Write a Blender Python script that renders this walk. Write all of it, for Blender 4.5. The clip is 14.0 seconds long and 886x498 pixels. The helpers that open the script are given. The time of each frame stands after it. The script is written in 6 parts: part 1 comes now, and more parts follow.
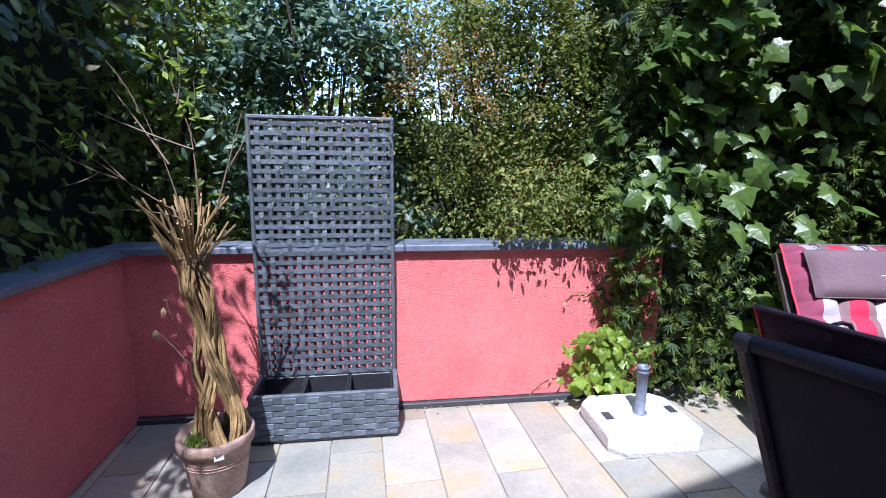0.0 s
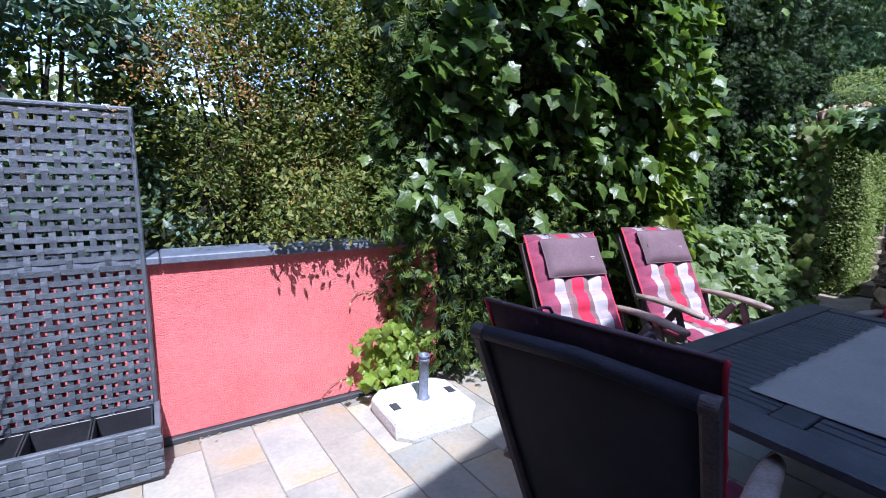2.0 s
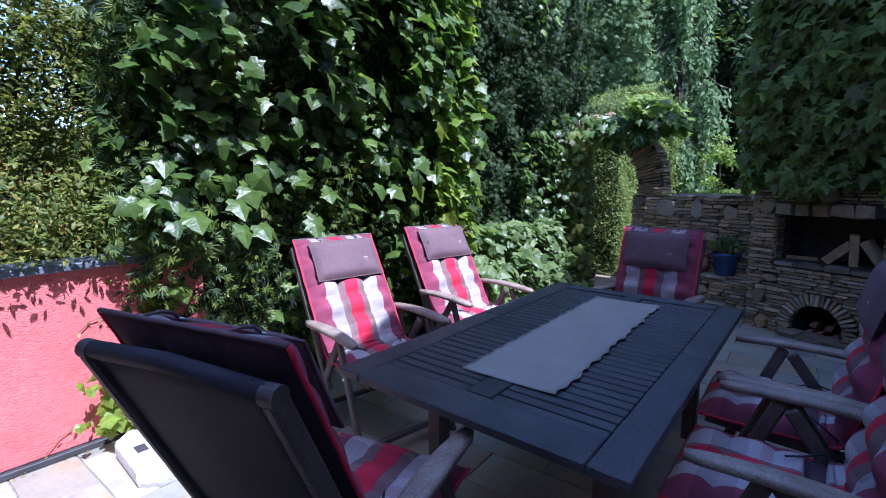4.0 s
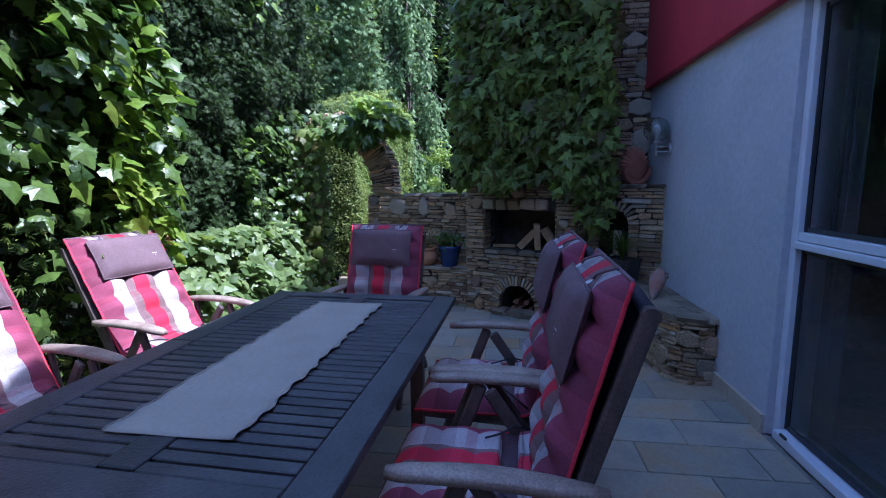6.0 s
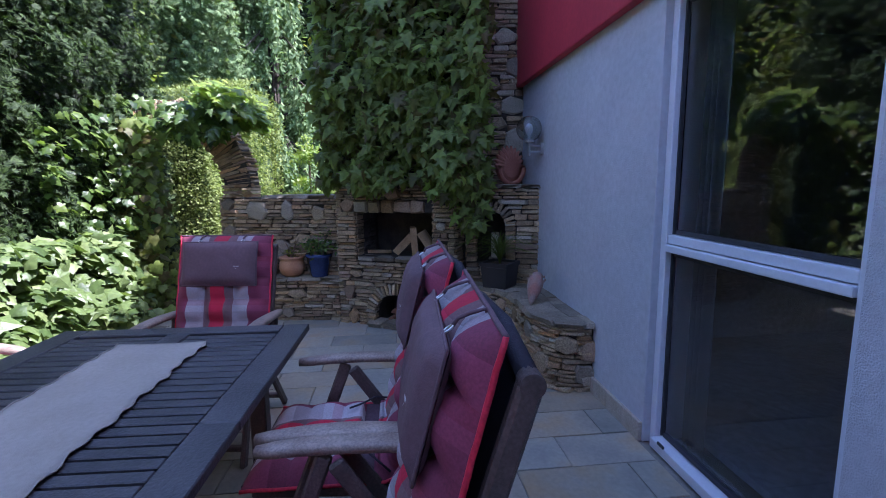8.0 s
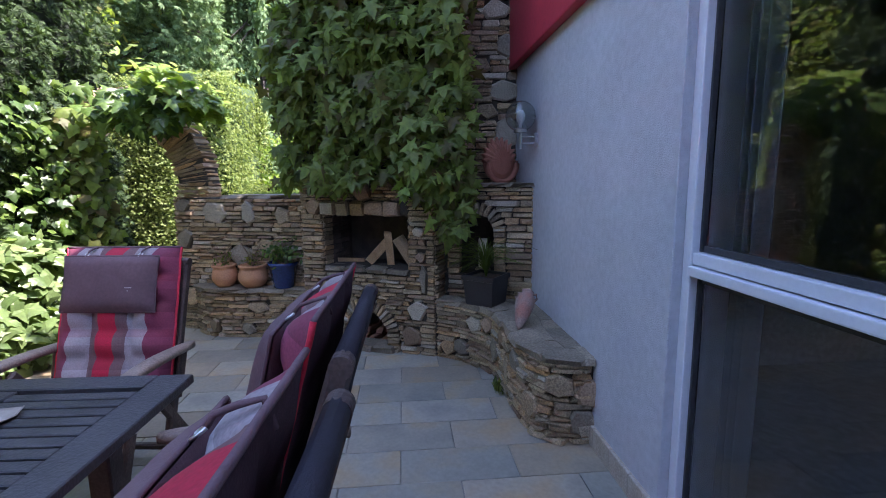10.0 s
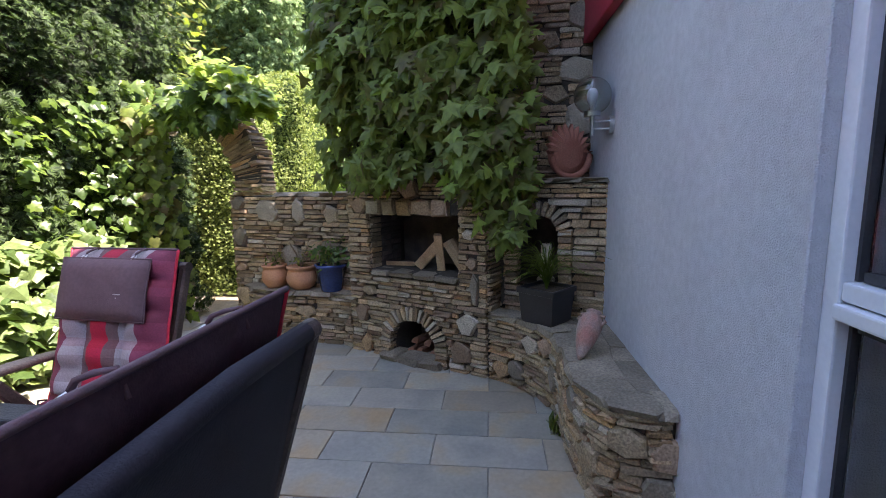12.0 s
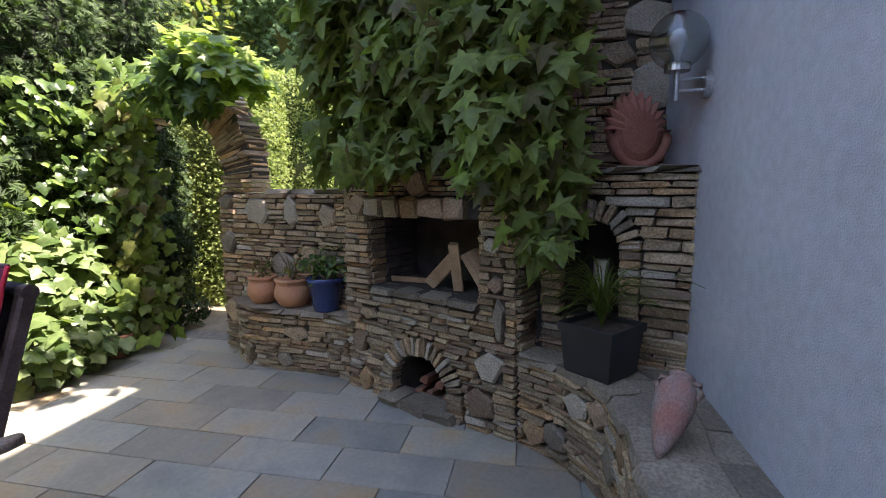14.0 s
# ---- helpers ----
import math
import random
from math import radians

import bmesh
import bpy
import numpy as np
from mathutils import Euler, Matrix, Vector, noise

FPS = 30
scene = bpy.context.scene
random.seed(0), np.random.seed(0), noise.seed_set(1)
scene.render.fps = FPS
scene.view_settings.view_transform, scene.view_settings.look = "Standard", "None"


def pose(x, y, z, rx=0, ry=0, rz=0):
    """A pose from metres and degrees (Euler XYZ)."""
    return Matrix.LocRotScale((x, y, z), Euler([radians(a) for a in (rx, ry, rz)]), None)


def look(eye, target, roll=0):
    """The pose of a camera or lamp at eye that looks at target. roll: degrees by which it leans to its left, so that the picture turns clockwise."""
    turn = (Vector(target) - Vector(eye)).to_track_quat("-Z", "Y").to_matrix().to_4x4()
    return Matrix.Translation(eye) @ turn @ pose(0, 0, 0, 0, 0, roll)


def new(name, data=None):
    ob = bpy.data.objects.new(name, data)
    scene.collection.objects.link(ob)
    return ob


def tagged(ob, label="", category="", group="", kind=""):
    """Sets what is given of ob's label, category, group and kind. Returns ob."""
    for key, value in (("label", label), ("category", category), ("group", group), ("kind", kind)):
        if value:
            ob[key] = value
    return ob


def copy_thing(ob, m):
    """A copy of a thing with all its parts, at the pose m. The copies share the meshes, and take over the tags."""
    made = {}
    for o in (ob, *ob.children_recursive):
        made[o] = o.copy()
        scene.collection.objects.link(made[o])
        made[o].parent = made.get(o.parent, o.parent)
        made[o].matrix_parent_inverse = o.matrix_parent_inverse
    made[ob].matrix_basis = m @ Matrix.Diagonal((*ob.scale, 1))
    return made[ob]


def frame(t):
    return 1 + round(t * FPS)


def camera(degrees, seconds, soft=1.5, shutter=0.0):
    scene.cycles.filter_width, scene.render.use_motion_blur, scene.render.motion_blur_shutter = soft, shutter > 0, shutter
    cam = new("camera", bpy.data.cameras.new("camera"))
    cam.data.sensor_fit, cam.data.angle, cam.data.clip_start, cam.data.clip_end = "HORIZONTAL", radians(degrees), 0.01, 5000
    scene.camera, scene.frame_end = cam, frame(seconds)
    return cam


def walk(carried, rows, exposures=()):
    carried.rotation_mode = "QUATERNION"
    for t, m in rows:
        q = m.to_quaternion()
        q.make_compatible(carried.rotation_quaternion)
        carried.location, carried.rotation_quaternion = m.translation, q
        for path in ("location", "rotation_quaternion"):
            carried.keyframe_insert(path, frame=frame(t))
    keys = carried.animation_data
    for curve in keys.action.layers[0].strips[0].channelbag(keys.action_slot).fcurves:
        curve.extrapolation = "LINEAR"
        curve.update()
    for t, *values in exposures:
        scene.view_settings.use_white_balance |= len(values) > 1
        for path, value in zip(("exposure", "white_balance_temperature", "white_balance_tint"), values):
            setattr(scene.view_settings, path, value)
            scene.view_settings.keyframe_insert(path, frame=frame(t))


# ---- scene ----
cam = camera(87.6, 14.0, soft=0.95)
PATH = [
    (0, (3.74, 2.583, 1.47), (4.014, 4.537, 1.139), 0.5),
    (0.5, (3.727, 2.582, 1.406), (4.259, 4.49, 1.126), 0.7),
    (1, (3.775, 2.586, 1.428), (4.532, 4.413, 1.131), 0.7),
    (1.5, (3.838, 2.583, 1.466), (4.736, 4.341, 1.144), 0.5),
    (2, (3.861, 2.57, 1.502), (4.923, 4.231, 1.166), 1.2),
    (2.5, (3.971, 2.454, 1.507), (5.168, 4.024, 1.185), 0.5),
    (5, (4.462, 2.216, 1.395), (6.216, 3.138, 1.12), -0.3),
    (5.5, (4.538, 2.175, 1.382), (6.403, 2.845, 1.111), -0.5),
    (6, (4.662, 2.18, 1.392), (6.613, 2.524, 1.114), -0.5),
    (6.5, (4.779, 2.218, 1.389), (6.758, 2.275, 1.108), -0.5),
    (7, (4.839, 2.217, 1.383), (6.817, 2.149, 1.098), -0.6),
    (7.5, (4.953, 2.158, 1.371), (6.929, 2.039, 1.088), -0.6),
    (8, (5.089, 2.072, 1.403), (7.064, 1.935, 1.117), -0.6),
    (8.5, (5.223, 1.964, 1.417), (7.198, 1.834, 1.127), -0.6),
    (11, (5.933, 1.634, 1.381), (7.912, 1.68, 1.095), -0.6),
    (11.5, (6.006, 1.553, 1.38), (7.97, 1.795, 1.092), -0.7),
    (12, (6.178, 1.527, 1.367), (8.136, 1.809, 1.076), -0.9),
    (12.5, (6.434, 1.523, 1.37), (8.394, 1.801, 1.085), -0.8),
    (13, (6.641, 1.516, 1.328), (8.604, 1.777, 1.048), -0.8),
    (13.5, (6.862, 1.473, 1.303), (8.806, 1.858, 1.034), -0.7),
    (14, (7.029, 1.49, 1.294), (8.953, 1.966, 1.026), -0.6),
]
EXPOSURES = [
    (0, 1.56, 5250, 20), (2.5, 1.50, 5150, 23), (5, 1.84, 4900, 25), (6.5, 2.03, 5100, 22),
    (8.5, 2.57, 5650, 31), (11, 2.97, 6550, 22), (12.5, 3.13, 7050, 23), (13.4, 3.22, 7050, 22), (14, 2.91, 6950, 22),
]
walk(cam, [(t, look(eye, target, roll)) for t, eye, target, roll in PATH], EXPOSURES)

# ---- world and sun ----
SUN_DIR = Vector((0.14, 0.52, -0.85)).normalized()
world = bpy.data.worlds.new("world")
scene.world = world
world.use_nodes = True
wn = world.node_tree.nodes
sky = wn.new("ShaderNodeTexSky")
sky.sky_type = "NISHITA"
sky.sun_disc = False
sky.sun_elevation = math.asin(-SUN_DIR.z)
sky.sun_rotation = math.atan2(-SUN_DIR.x, -SUN_DIR.y)
world.node_tree.links.new(sky.outputs[0], wn["Background"].inputs[0])
wn["Background"].inputs[1].default_value = 0.135
sun_data = bpy.data.lights.new("sun", "SUN")
sun_data.energy, sun_data.angle, sun_data.color = 3.6, radians(0.55), (1.0, 0.95, 0.87)
sun = new("sun", sun_data)
sun.matrix_world = look((0, 0, 12), Vector((0, 0, 12)) + SUN_DIR)


# ---- materials ----
def base_material(name):
    m = bpy.data.materials.new(name)
    m.use_nodes = True
    nt = m.node_tree
    return m, nt, nt.nodes["Principled BSDF"]


def noise_node(nt, scale, detail=4.0, vec=None):
    n = nt.nodes.new("ShaderNodeTexNoise")
    n.inputs["Scale"].default_value = scale
    n.inputs["Detail"].default_value = detail
    if vec:
        nt.links.new(vec, n.inputs["Vector"])
    return n


def mixc(nt, fac, a, b, mode="MIX"):
    n = nt.nodes.new("ShaderNodeMix")
    n.data_type, n.blend_type = "RGBA", mode
    for socket, value in ((n.inputs[0], fac), (n.inputs[6], a), (n.inputs[7], b)):
        if isinstance(value, (int, float)):
            socket.default_value = value
        elif isinstance(value, tuple):
            socket.default_value = (*value[:3], 1)
        else:
            nt.links.new(value, socket)
    return n.outputs[2]


def ramp(nt, fac, stops, interp="LINEAR"):
    n = nt.nodes.new("ShaderNodeValToRGB")
    n.color_ramp.interpolation = interp
    e = n.color_ramp.elements
    while len(e) < len(stops):
        e.new(0.5)
    for el, (pos, c) in zip(e, stops):
        el.position, el.color = pos, (*c, 1) if len(c) == 3 else c
    nt.links.new(fac, n.inputs[0])
    return n.outputs[0]


def surface(name, c1, c2, scale=6.0, rough=0.7, bump=0.0, bscale=60.0, vary=0.0, metal=0.0, third=None, fine=0.25, spec=0.5, tints=None):
    """Two tones at a large scale, fine grain over it, bump, and a change of tone from piece to piece."""
    m, nt, p = base_material(name)
    geo = nt.nodes.new("ShaderNodeNewGeometry")
    info = nt.nodes.new("ShaderNodeObjectInfo")
    shift = nt.nodes.new("ShaderNodeVectorMath")
    shift.operation = "ADD"
    nt.links.new(geo.outputs["Position"], shift.inputs[0])
    if vary:
        mul = nt.nodes.new("ShaderNodeMath")
        mul.operation, mul.inputs[1].default_value = "MULTIPLY", 37.0
        nt.links.new(info.outputs["Random"], mul.inputs[0])
        nt.links.new(mul.outputs[0], shift.inputs[1])
    pos = shift.outputs[0]
    big = noise_node(nt, scale, 5, pos)
    stops = [(0.32, c1), (0.68, c2)] if third is None else [(0.3, c1), (0.52, c2), (0.72, third)]
    col = ramp(nt, big.outputs[0], stops)
    small = noise_node(nt, scale * 14, 3, pos)
    grain = ramp(nt, small.outputs[0], [(0.3, (1 - fine,) * 3), (0.7, (1 + fine * 0.4,) * 3)])
    col = mixc(nt, 1.0, col, grain, "MULTIPLY")
    if vary:
        hsv = nt.nodes.new("ShaderNodeHueSaturation")
        rng = nt.nodes.new("ShaderNodeMapRange")
        rng.inputs[3].default_value, rng.inputs[4].default_value = 1 - vary, 1 + vary
        nt.links.new(info.outputs["Random"], rng.inputs[0])
        nt.links.new(rng.outputs[0], hsv.inputs["Value"])
        nt.links.new(col, hsv.inputs["Color"])
        col = hsv.outputs[0]
    if tints:
        wn_ = nt.nodes.new("ShaderNodeTexWhiteNoise")
        wn_.noise_dimensions = "1D"
        nt.links.new(info.outputs["Random"], wn_.inputs["W"])
        col = mixc(nt, 1.0, col, ramp(nt, wn_.outputs["Value"], [(i / (len(tints) - 1), c) for i, c in enumerate(tints)]), "MULTIPLY")
    nt.links.new(col, p.inputs["Base Color"])
    p.inputs["Roughness"].default_value = rough
    p.inputs["Metallic"].default_value = metal
    p.inputs["Specular IOR Level"].default_value = spec
    if bump:
        bn = noise_node(nt, bscale, 4, pos)
        b = nt.nodes.new("ShaderNodeBump")
        b.inputs["Strength"].default_value = bump
        b.inputs["Distance"].default_value = 0.01
        nt.links.new(bn.outputs[0], b.inputs["Height"])
        nt.links.new(b.outputs[0], p.inputs["Normal"])
    return m


def leaf_material(name, tones, rough=0.4, through_light=0.35, spec=0.5):
    """Leaves: tone by leaf, some light passing through."""
    m, nt, p = base_material(name)
    geo = nt.nodes.new("ShaderNodeNewGeometry")
    n = len(tones)
    col = ramp(nt, geo.outputs["Random Per Island"], [(i / (n - 1), c) for i, c in enumerate(tones)])
    spots = noise_node(nt, 25, 3, geo.outputs["Position"])
    col = mixc(nt, 1.0, col, ramp(nt, spots.outputs[0], [(0.3, (0.7, 0.7, 0.7)), (0.7, (1.15, 1.15, 1.1))]), "MULTIPLY")
    nt.links.new(col, p.inputs["Base Color"])
    p.inputs["Roughness"].default_value = rough
    p.inputs["Specular IOR Level"].default_value = spec
    veins = noise_node(nt, 55, 2, geo.outputs["Position"])
    bump = nt.nodes.new("ShaderNodeBump")
    bump.inputs["Strength"].default_value, bump.inputs["Distance"].default_value = 0.35, 0.01
    nt.links.new(veins.outputs[0], bump.inputs["Height"])
    nt.links.new(bump.outputs[0], p.inputs["Normal"])
    tr = nt.nodes.new("ShaderNodeBsdfTranslucent")
    nt.links.new(mixc(nt, 1.0, col, (1.5, 1.6, 0.7), "MULTIPLY"), tr.inputs[0])
    mx = nt.nodes.new("ShaderNodeMixShader")
    mx.inputs[0].default_value = through_light
    nt.links.new(p.outputs[0], mx.inputs[1])
    nt.links.new(tr.outputs[0], mx.inputs[2])
    nt.links.new(mx.outputs[0], nt.nodes["Material Output"].inputs[0])
    return m


def glass_material(name, tint=(1, 1, 1), rough=0.0, index=1.45):
    m, nt, p = base_material(name)
    p.inputs["Base Color"].default_value = (*tint, 1)
    p.inputs["Transmission Weight"].default_value = 1.0
    p.inputs["Roughness"].default_value = rough
    p.inputs["IOR"].default_value = index
    return m


def plaid_material(name):
    """Woven check of maroon, white, taupe and red, set out over the cushion's own length and width."""
    m, nt, p = base_material(name)
    uv = nt.nodes.new("ShaderNodeUVMap")
    uv.uv_map = "UVMap"
    sep = nt.nodes.new("ShaderNodeSeparateXYZ")
    nt.links.new(uv.outputs[0], sep.inputs[0])
    maroon, white, taupe, red = (0.23, 0.045, 0.085), (0.37, 0.345, 0.355), (0.19, 0.115, 0.115), (0.50, 0.015, 0.05)
    across = ramp(nt, sep.outputs[0], [(0, maroon), (0.19, white), (0.36, taupe), (0.445, red), (0.60, taupe), (0.675, white), (0.84, maroon)], "CONSTANT")
    fr = nt.nodes.new("ShaderNodeMath")
    fr.operation = "FRACT"
    ml = nt.nodes.new("ShaderNodeMath")
    ml.operation, ml.inputs[1].default_value = "MULTIPLY", 4.5
    nt.links.new(sep.outputs[1], ml.inputs[0])
    nt.links.new(ml.outputs[0], fr.inputs[0])
    weft = ramp(nt, fr.outputs[0], [(0, (1.0, 0.98, 1.0)), (0.30, (0.60, 0.54, 0.56)), (0.52, (0.76, 0.70, 0.72)), (0.72, (1.0, 0.98, 1.0)), (0.86, (0.90, 0.62, 0.68))], "CONSTANT")
    col = mixc(nt, 0.75, across, weft, "MULTIPLY")
    geo = nt.nodes.new("ShaderNodeNewGeometry")
    weave = noise_node(nt, 180, 3, geo.outputs["Position"])
    col = mixc(nt, 1.0, col, ramp(nt, weave.outputs[0], [(0.3, (0.8, 0.8, 0.8)), (0.7, (1.1, 1.1, 1.1))]), "MULTIPLY")
    nt.links.new(col, p.inputs["Base Color"])
    p.inputs["Roughness"].default_value = 0.85
    b = nt.nodes.new("ShaderNodeBump")
    b.inputs["Strength"].default_value = 0.15
    b.inputs["Distance"].default_value = 0.003
    nt.links.new(weave.outputs[0], b.inputs["Height"])
    nt.links.new(b.outputs[0], p.inputs["Normal"])
    return m


M_RED = surface("red_render", (0.60, 0.145, 0.14), (0.67, 0.185, 0.175), 3.0, 0.9, 0.8, 130, fine=0.15)
M_CAP = surface("grey_metal_cap", (0.10, 0.12, 0.16), (0.16, 0.18, 0.22), 4.0, 0.45, 0.1, 40)
M_WHITE = surface("white_render", (0.50, 0.51, 0.53), (0.56, 0.57, 0.59), 2.0, 0.9, 0.6, 190, fine=0.10)
M_FASCIA = surface("red_fascia", (0.42, 0.03, 0.05), (0.50, 0.04, 0.06), 2.0, 0.6, 0.1, 60, fine=0.1)
M_SKIRT = surface("beige_skirting_stone", (0.42, 0.36, 0.27), (0.50, 0.44, 0.36), 8.0, 0.7, 0.2, 60)
M_TILE = surface("sandstone_paving", (0.230, 0.225, 0.198), (0.312, 0.293, 0.24), 3.2, 0.55, 0.25, 30, vary=0.17, third=(0.365, 0.275, 0.165), fine=0.12, tints=[(0.91, 0.97, 1.01), (1.0, 1.0, 0.97), (0.94, 0.98, 0.99), (1.04, 0.98, 0.89), (1.0, 1.0, 1.0), (1.05, 0.93, 0.80)])
M_JOINT = surface("grey_joint_sand", (0.20, 0.185, 0.155), (0.29, 0.27, 0.23), 20.0, 0.95, 0.5, 120)
M_STONE = surface("layered_slate_stone", (0.225, 0.17, 0.108), (0.36, 0.28, 0.18), 7.0, 0.75, 0.9, 60, vary=0.40, third=(0.36, 0.26, 0.15), fine=0.5, tints=[(0.90, 0.90, 0.86), (1.0, 0.96, 0.88), (1.08, 1.03, 0.94), (1.14, 0.88, 0.62), (0.88, 0.87, 0.83), (1.18, 1.08, 0.92)])
M_QUARTZ = surface("pale_quartz_stone", (0.35, 0.295, 0.21), (0.46, 0.395, 0.29), 9.0, 0.7, 0.9, 60, vary=0.20, fine=0.45)
M_RUST = surface("rusty_brown_stone", (0.24, 0.15, 0.085), (0.33, 0.23, 0.15), 6.0, 0.75, 0.6, 60, vary=0.3, fine=0.4)
M_MORTAR = surface("dark_mortar", (0.042, 0.035, 0.028), (0.075, 0.063, 0.048), 12.0, 0.95, 0.6, 60)
M_SLAB = surface("grey_stone_slab", (0.185, 0.150, 0.105), (0.28, 0.232, 0.165), 6.0, 0.7, 0.7, 40, vary=0.22, fine=0.4)
M_SOOT = surface("sooty_firebrick", (0.048, 0.040, 0.034), (0.115, 0.090, 0.072), 8.0, 0.95, 0.4, 50, vary=0.3)
M_TEAK = surface("weathered_dark_wood", (0.055, 0.042, 0.038), (0.12, 0.09, 0.078), 9.0, 0.55, 0.35, 90, fine=0.35)
M_ARM = surface("greyed_wood", (0.20, 0.15, 0.12), (0.33, 0.27, 0.22), 9.0, 0.5, 0.3, 90, fine=0.35)
M_TABLE = surface("dark_grey_stained_wood", (0.030, 0.030, 0.034), (0.060, 0.060, 0.066), 6.0, 0.45, 0.3, 110, vary=0.12, fine=0.3)
M_SLING = surface("dark_navy_sling", (0.012, 0.012, 0.020), (0.022, 0.022, 0.034), 8.0, 0.75, 0.3, 300)
M_PLAID = plaid_material("plaid_cushion_cloth")
M_PILLOW = surface("mauve_brown_cloth", (0.105, 0.065, 0.075), (0.135, 0.085, 0.095), 5.0, 0.85, 0.2, 260, fine=0.15)
M_UNDER = surface("dark_mauve_lining", (0.055, 0.030, 0.040), (0.075, 0.042, 0.055), 6.0, 0.85, 0.2, 260)
M_PIPING = surface("red_piping", (0.60, 0.02, 0.05), (0.66, 0.03, 0.07), 8.0, 0.7)
M_METAL = surface("brushed_steel", (0.55, 0.55, 0.56), (0.68, 0.68, 0.68), 12.0, 0.3, metal=1.0)
M_RUNNER = surface("grey_linen", (0.26, 0.25, 0.215), (0.30, 0.288, 0.25), 5.0, 0.9, 0.25, 300, fine=0.1)
M_RATTAN = surface("anthracite_rattan", (0.070, 0.084, 0.100), (0.125, 0.145, 0.165), 20.0, 0.36, 0.5, 200, vary=0.25, fine=0.4)
M_PLASTIC = surface("black_liner_plastic", (0.018, 0.019, 0.022), (0.03, 0.03, 0.034), 6.0, 0.4)
M_CONCRETE = surface("pale_concrete", (0.52, 0.52, 0.50), (0.62, 0.62, 0.60), 5.0, 0.8, 0.5, 70, fine=0.2)
M_TERRA = surface("terracotta", (0.42, 0.19, 0.09), (0.50, 0.25, 0.13), 6.0, 0.8, 0.2, 60, fine=0.2)
M_TERRA_PALE = surface("chalky_terracotta", (0.30, 0.19, 0.14), (0.42, 0.30, 0.24), 7.0, 0.85, 0.3, 50, fine=0.3)
M_AMPHORA = surface("chalky_red_clay", (0.36, 0.15, 0.11), (0.30, 0.20, 0.165), 9.0, 0.85, 0.4, 60, third=(0.34, 0.28, 0.245), fine=0.3)
M_CLAY = surface("red_clay", (0.36, 0.13, 0.085), (0.44, 0.18, 0.12), 8.0, 0.8, 0.3, 60, fine=0.25)
M_BLUE = surface("blue_glaze", (0.012, 0.03, 0.12), (0.02, 0.05, 0.17), 5.0, 0.15, spec=0.7)
M_BLACKPOT = surface("black_planter", (0.012, 0.012, 0.014), (0.022, 0.022, 0.025), 6.0, 0.5)
M_SOIL = surface("soil", (0.05, 0.035, 0.022), (0.12, 0.085, 0.055), 30.0, 0.95, 0.9, 90, fine=0.5)
M_BARK = surface("woven_willow_bark", (0.17, 0.10, 0.035), (0.36, 0.24, 0.09), 14.0, 0.7, 0.4, 90, vary=0.3, fine=0.4)
M_TWIG = surface("brown_twig", (0.12, 0.075, 0.045), (0.22, 0.15, 0.09), 14.0, 0.75)
M_REDLOG = surface("reddish_firewood", (0.22, 0.09, 0.05), (0.33, 0.16, 0.10), 12.0, 0.85, 0.5, 80, vary=0.25, fine=0.4)
M_LOG = surface("split_firewood", (0.40, 0.25, 0.13), (0.55, 0.37, 0.20), 12.0, 0.8, 0.4, 90, vary=0.15, fine=0.35)
M_CANDLE = surface("ivory_wax", (0.62, 0.55, 0.40), (0.68, 0.62, 0.48), 6.0, 0.5)
M_FRAME = surface("white_aluminium", (0.62, 0.64, 0.68), (0.68, 0.70, 0.73), 5.0, 0.35, fine=0.05)
M_SEAL = surface("dark_rubber_seal", (0.03, 0.032, 0.036), (0.05, 0.05, 0.055), 10.0, 0.6)
M_GLASS = glass_material("window_glass", (0.82, 0.86, 0.88), 0.0, 1.52)
M_GLOBE = glass_material("clear_globe_glass", (0.80, 0.82, 0.80), 0.04)
M_ROOM = surface("dark_room", (0.20, 0.21, 0.24), (0.26, 0.27, 0.30), 2.0, 0.8)
M_BRICK = surface("old_red_brick", (0.27, 0.13, 0.075), (0.38, 0.21, 0.13), 7.0, 0.85, 0.4, 60, vary=0.25)
M_EARTH = surface("shaded_earth", (0.035, 0.040, 0.020), (0.07, 0.065, 0.035), 3.0, 0.95, 0.5, 20)
M_LAWN = surface("lawn_ground", (0.05, 0.10, 0.025), (0.09, 0.16, 0.04), 3.0, 0.9, 0.5, 40)
# near-black: the shade between leaves, put into the colour of solid cores
M_CORE = surface("foliage_shade_core", (0.008, 0.013, 0.006), (0.018, 0.026, 0.012), 9.0, 0.95, 0.8, 30)
M_CURTAIN = surface("grey_curtain_cloth", (0.10, 0.11, 0.125), (0.13, 0.14, 0.155), 5.0, 0.9, 0.2, 200)
M_HEDGE_CORE = surface("green_hedge_inside", (0.03, 0.055, 0.014), (0.06, 0.10, 0.025), 9.0, 0.95, 0.8, 40)
M_ROOF = surface("dark_roof", (0.06, 0.06, 0.06), (0.09, 0.09, 0.09), 3.0, 0.8)
M_TRUNK = surface("tree_bark", (0.035, 0.027, 0.02), (0.07, 0.053, 0.04), 10.0, 0.9, 0.6, 40)
M_INK = surface("pale_print", (0.42, 0.40, 0.38), (0.46, 0.44, 0.42), 9.0, 0.8)
M_LABEL = surface("pale_sticker", (0.60, 0.60, 0.55), (0.68, 0.68, 0.64), 9.0, 0.6)
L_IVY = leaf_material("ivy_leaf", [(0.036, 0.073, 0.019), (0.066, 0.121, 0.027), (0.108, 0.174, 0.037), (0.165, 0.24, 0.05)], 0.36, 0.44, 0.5)
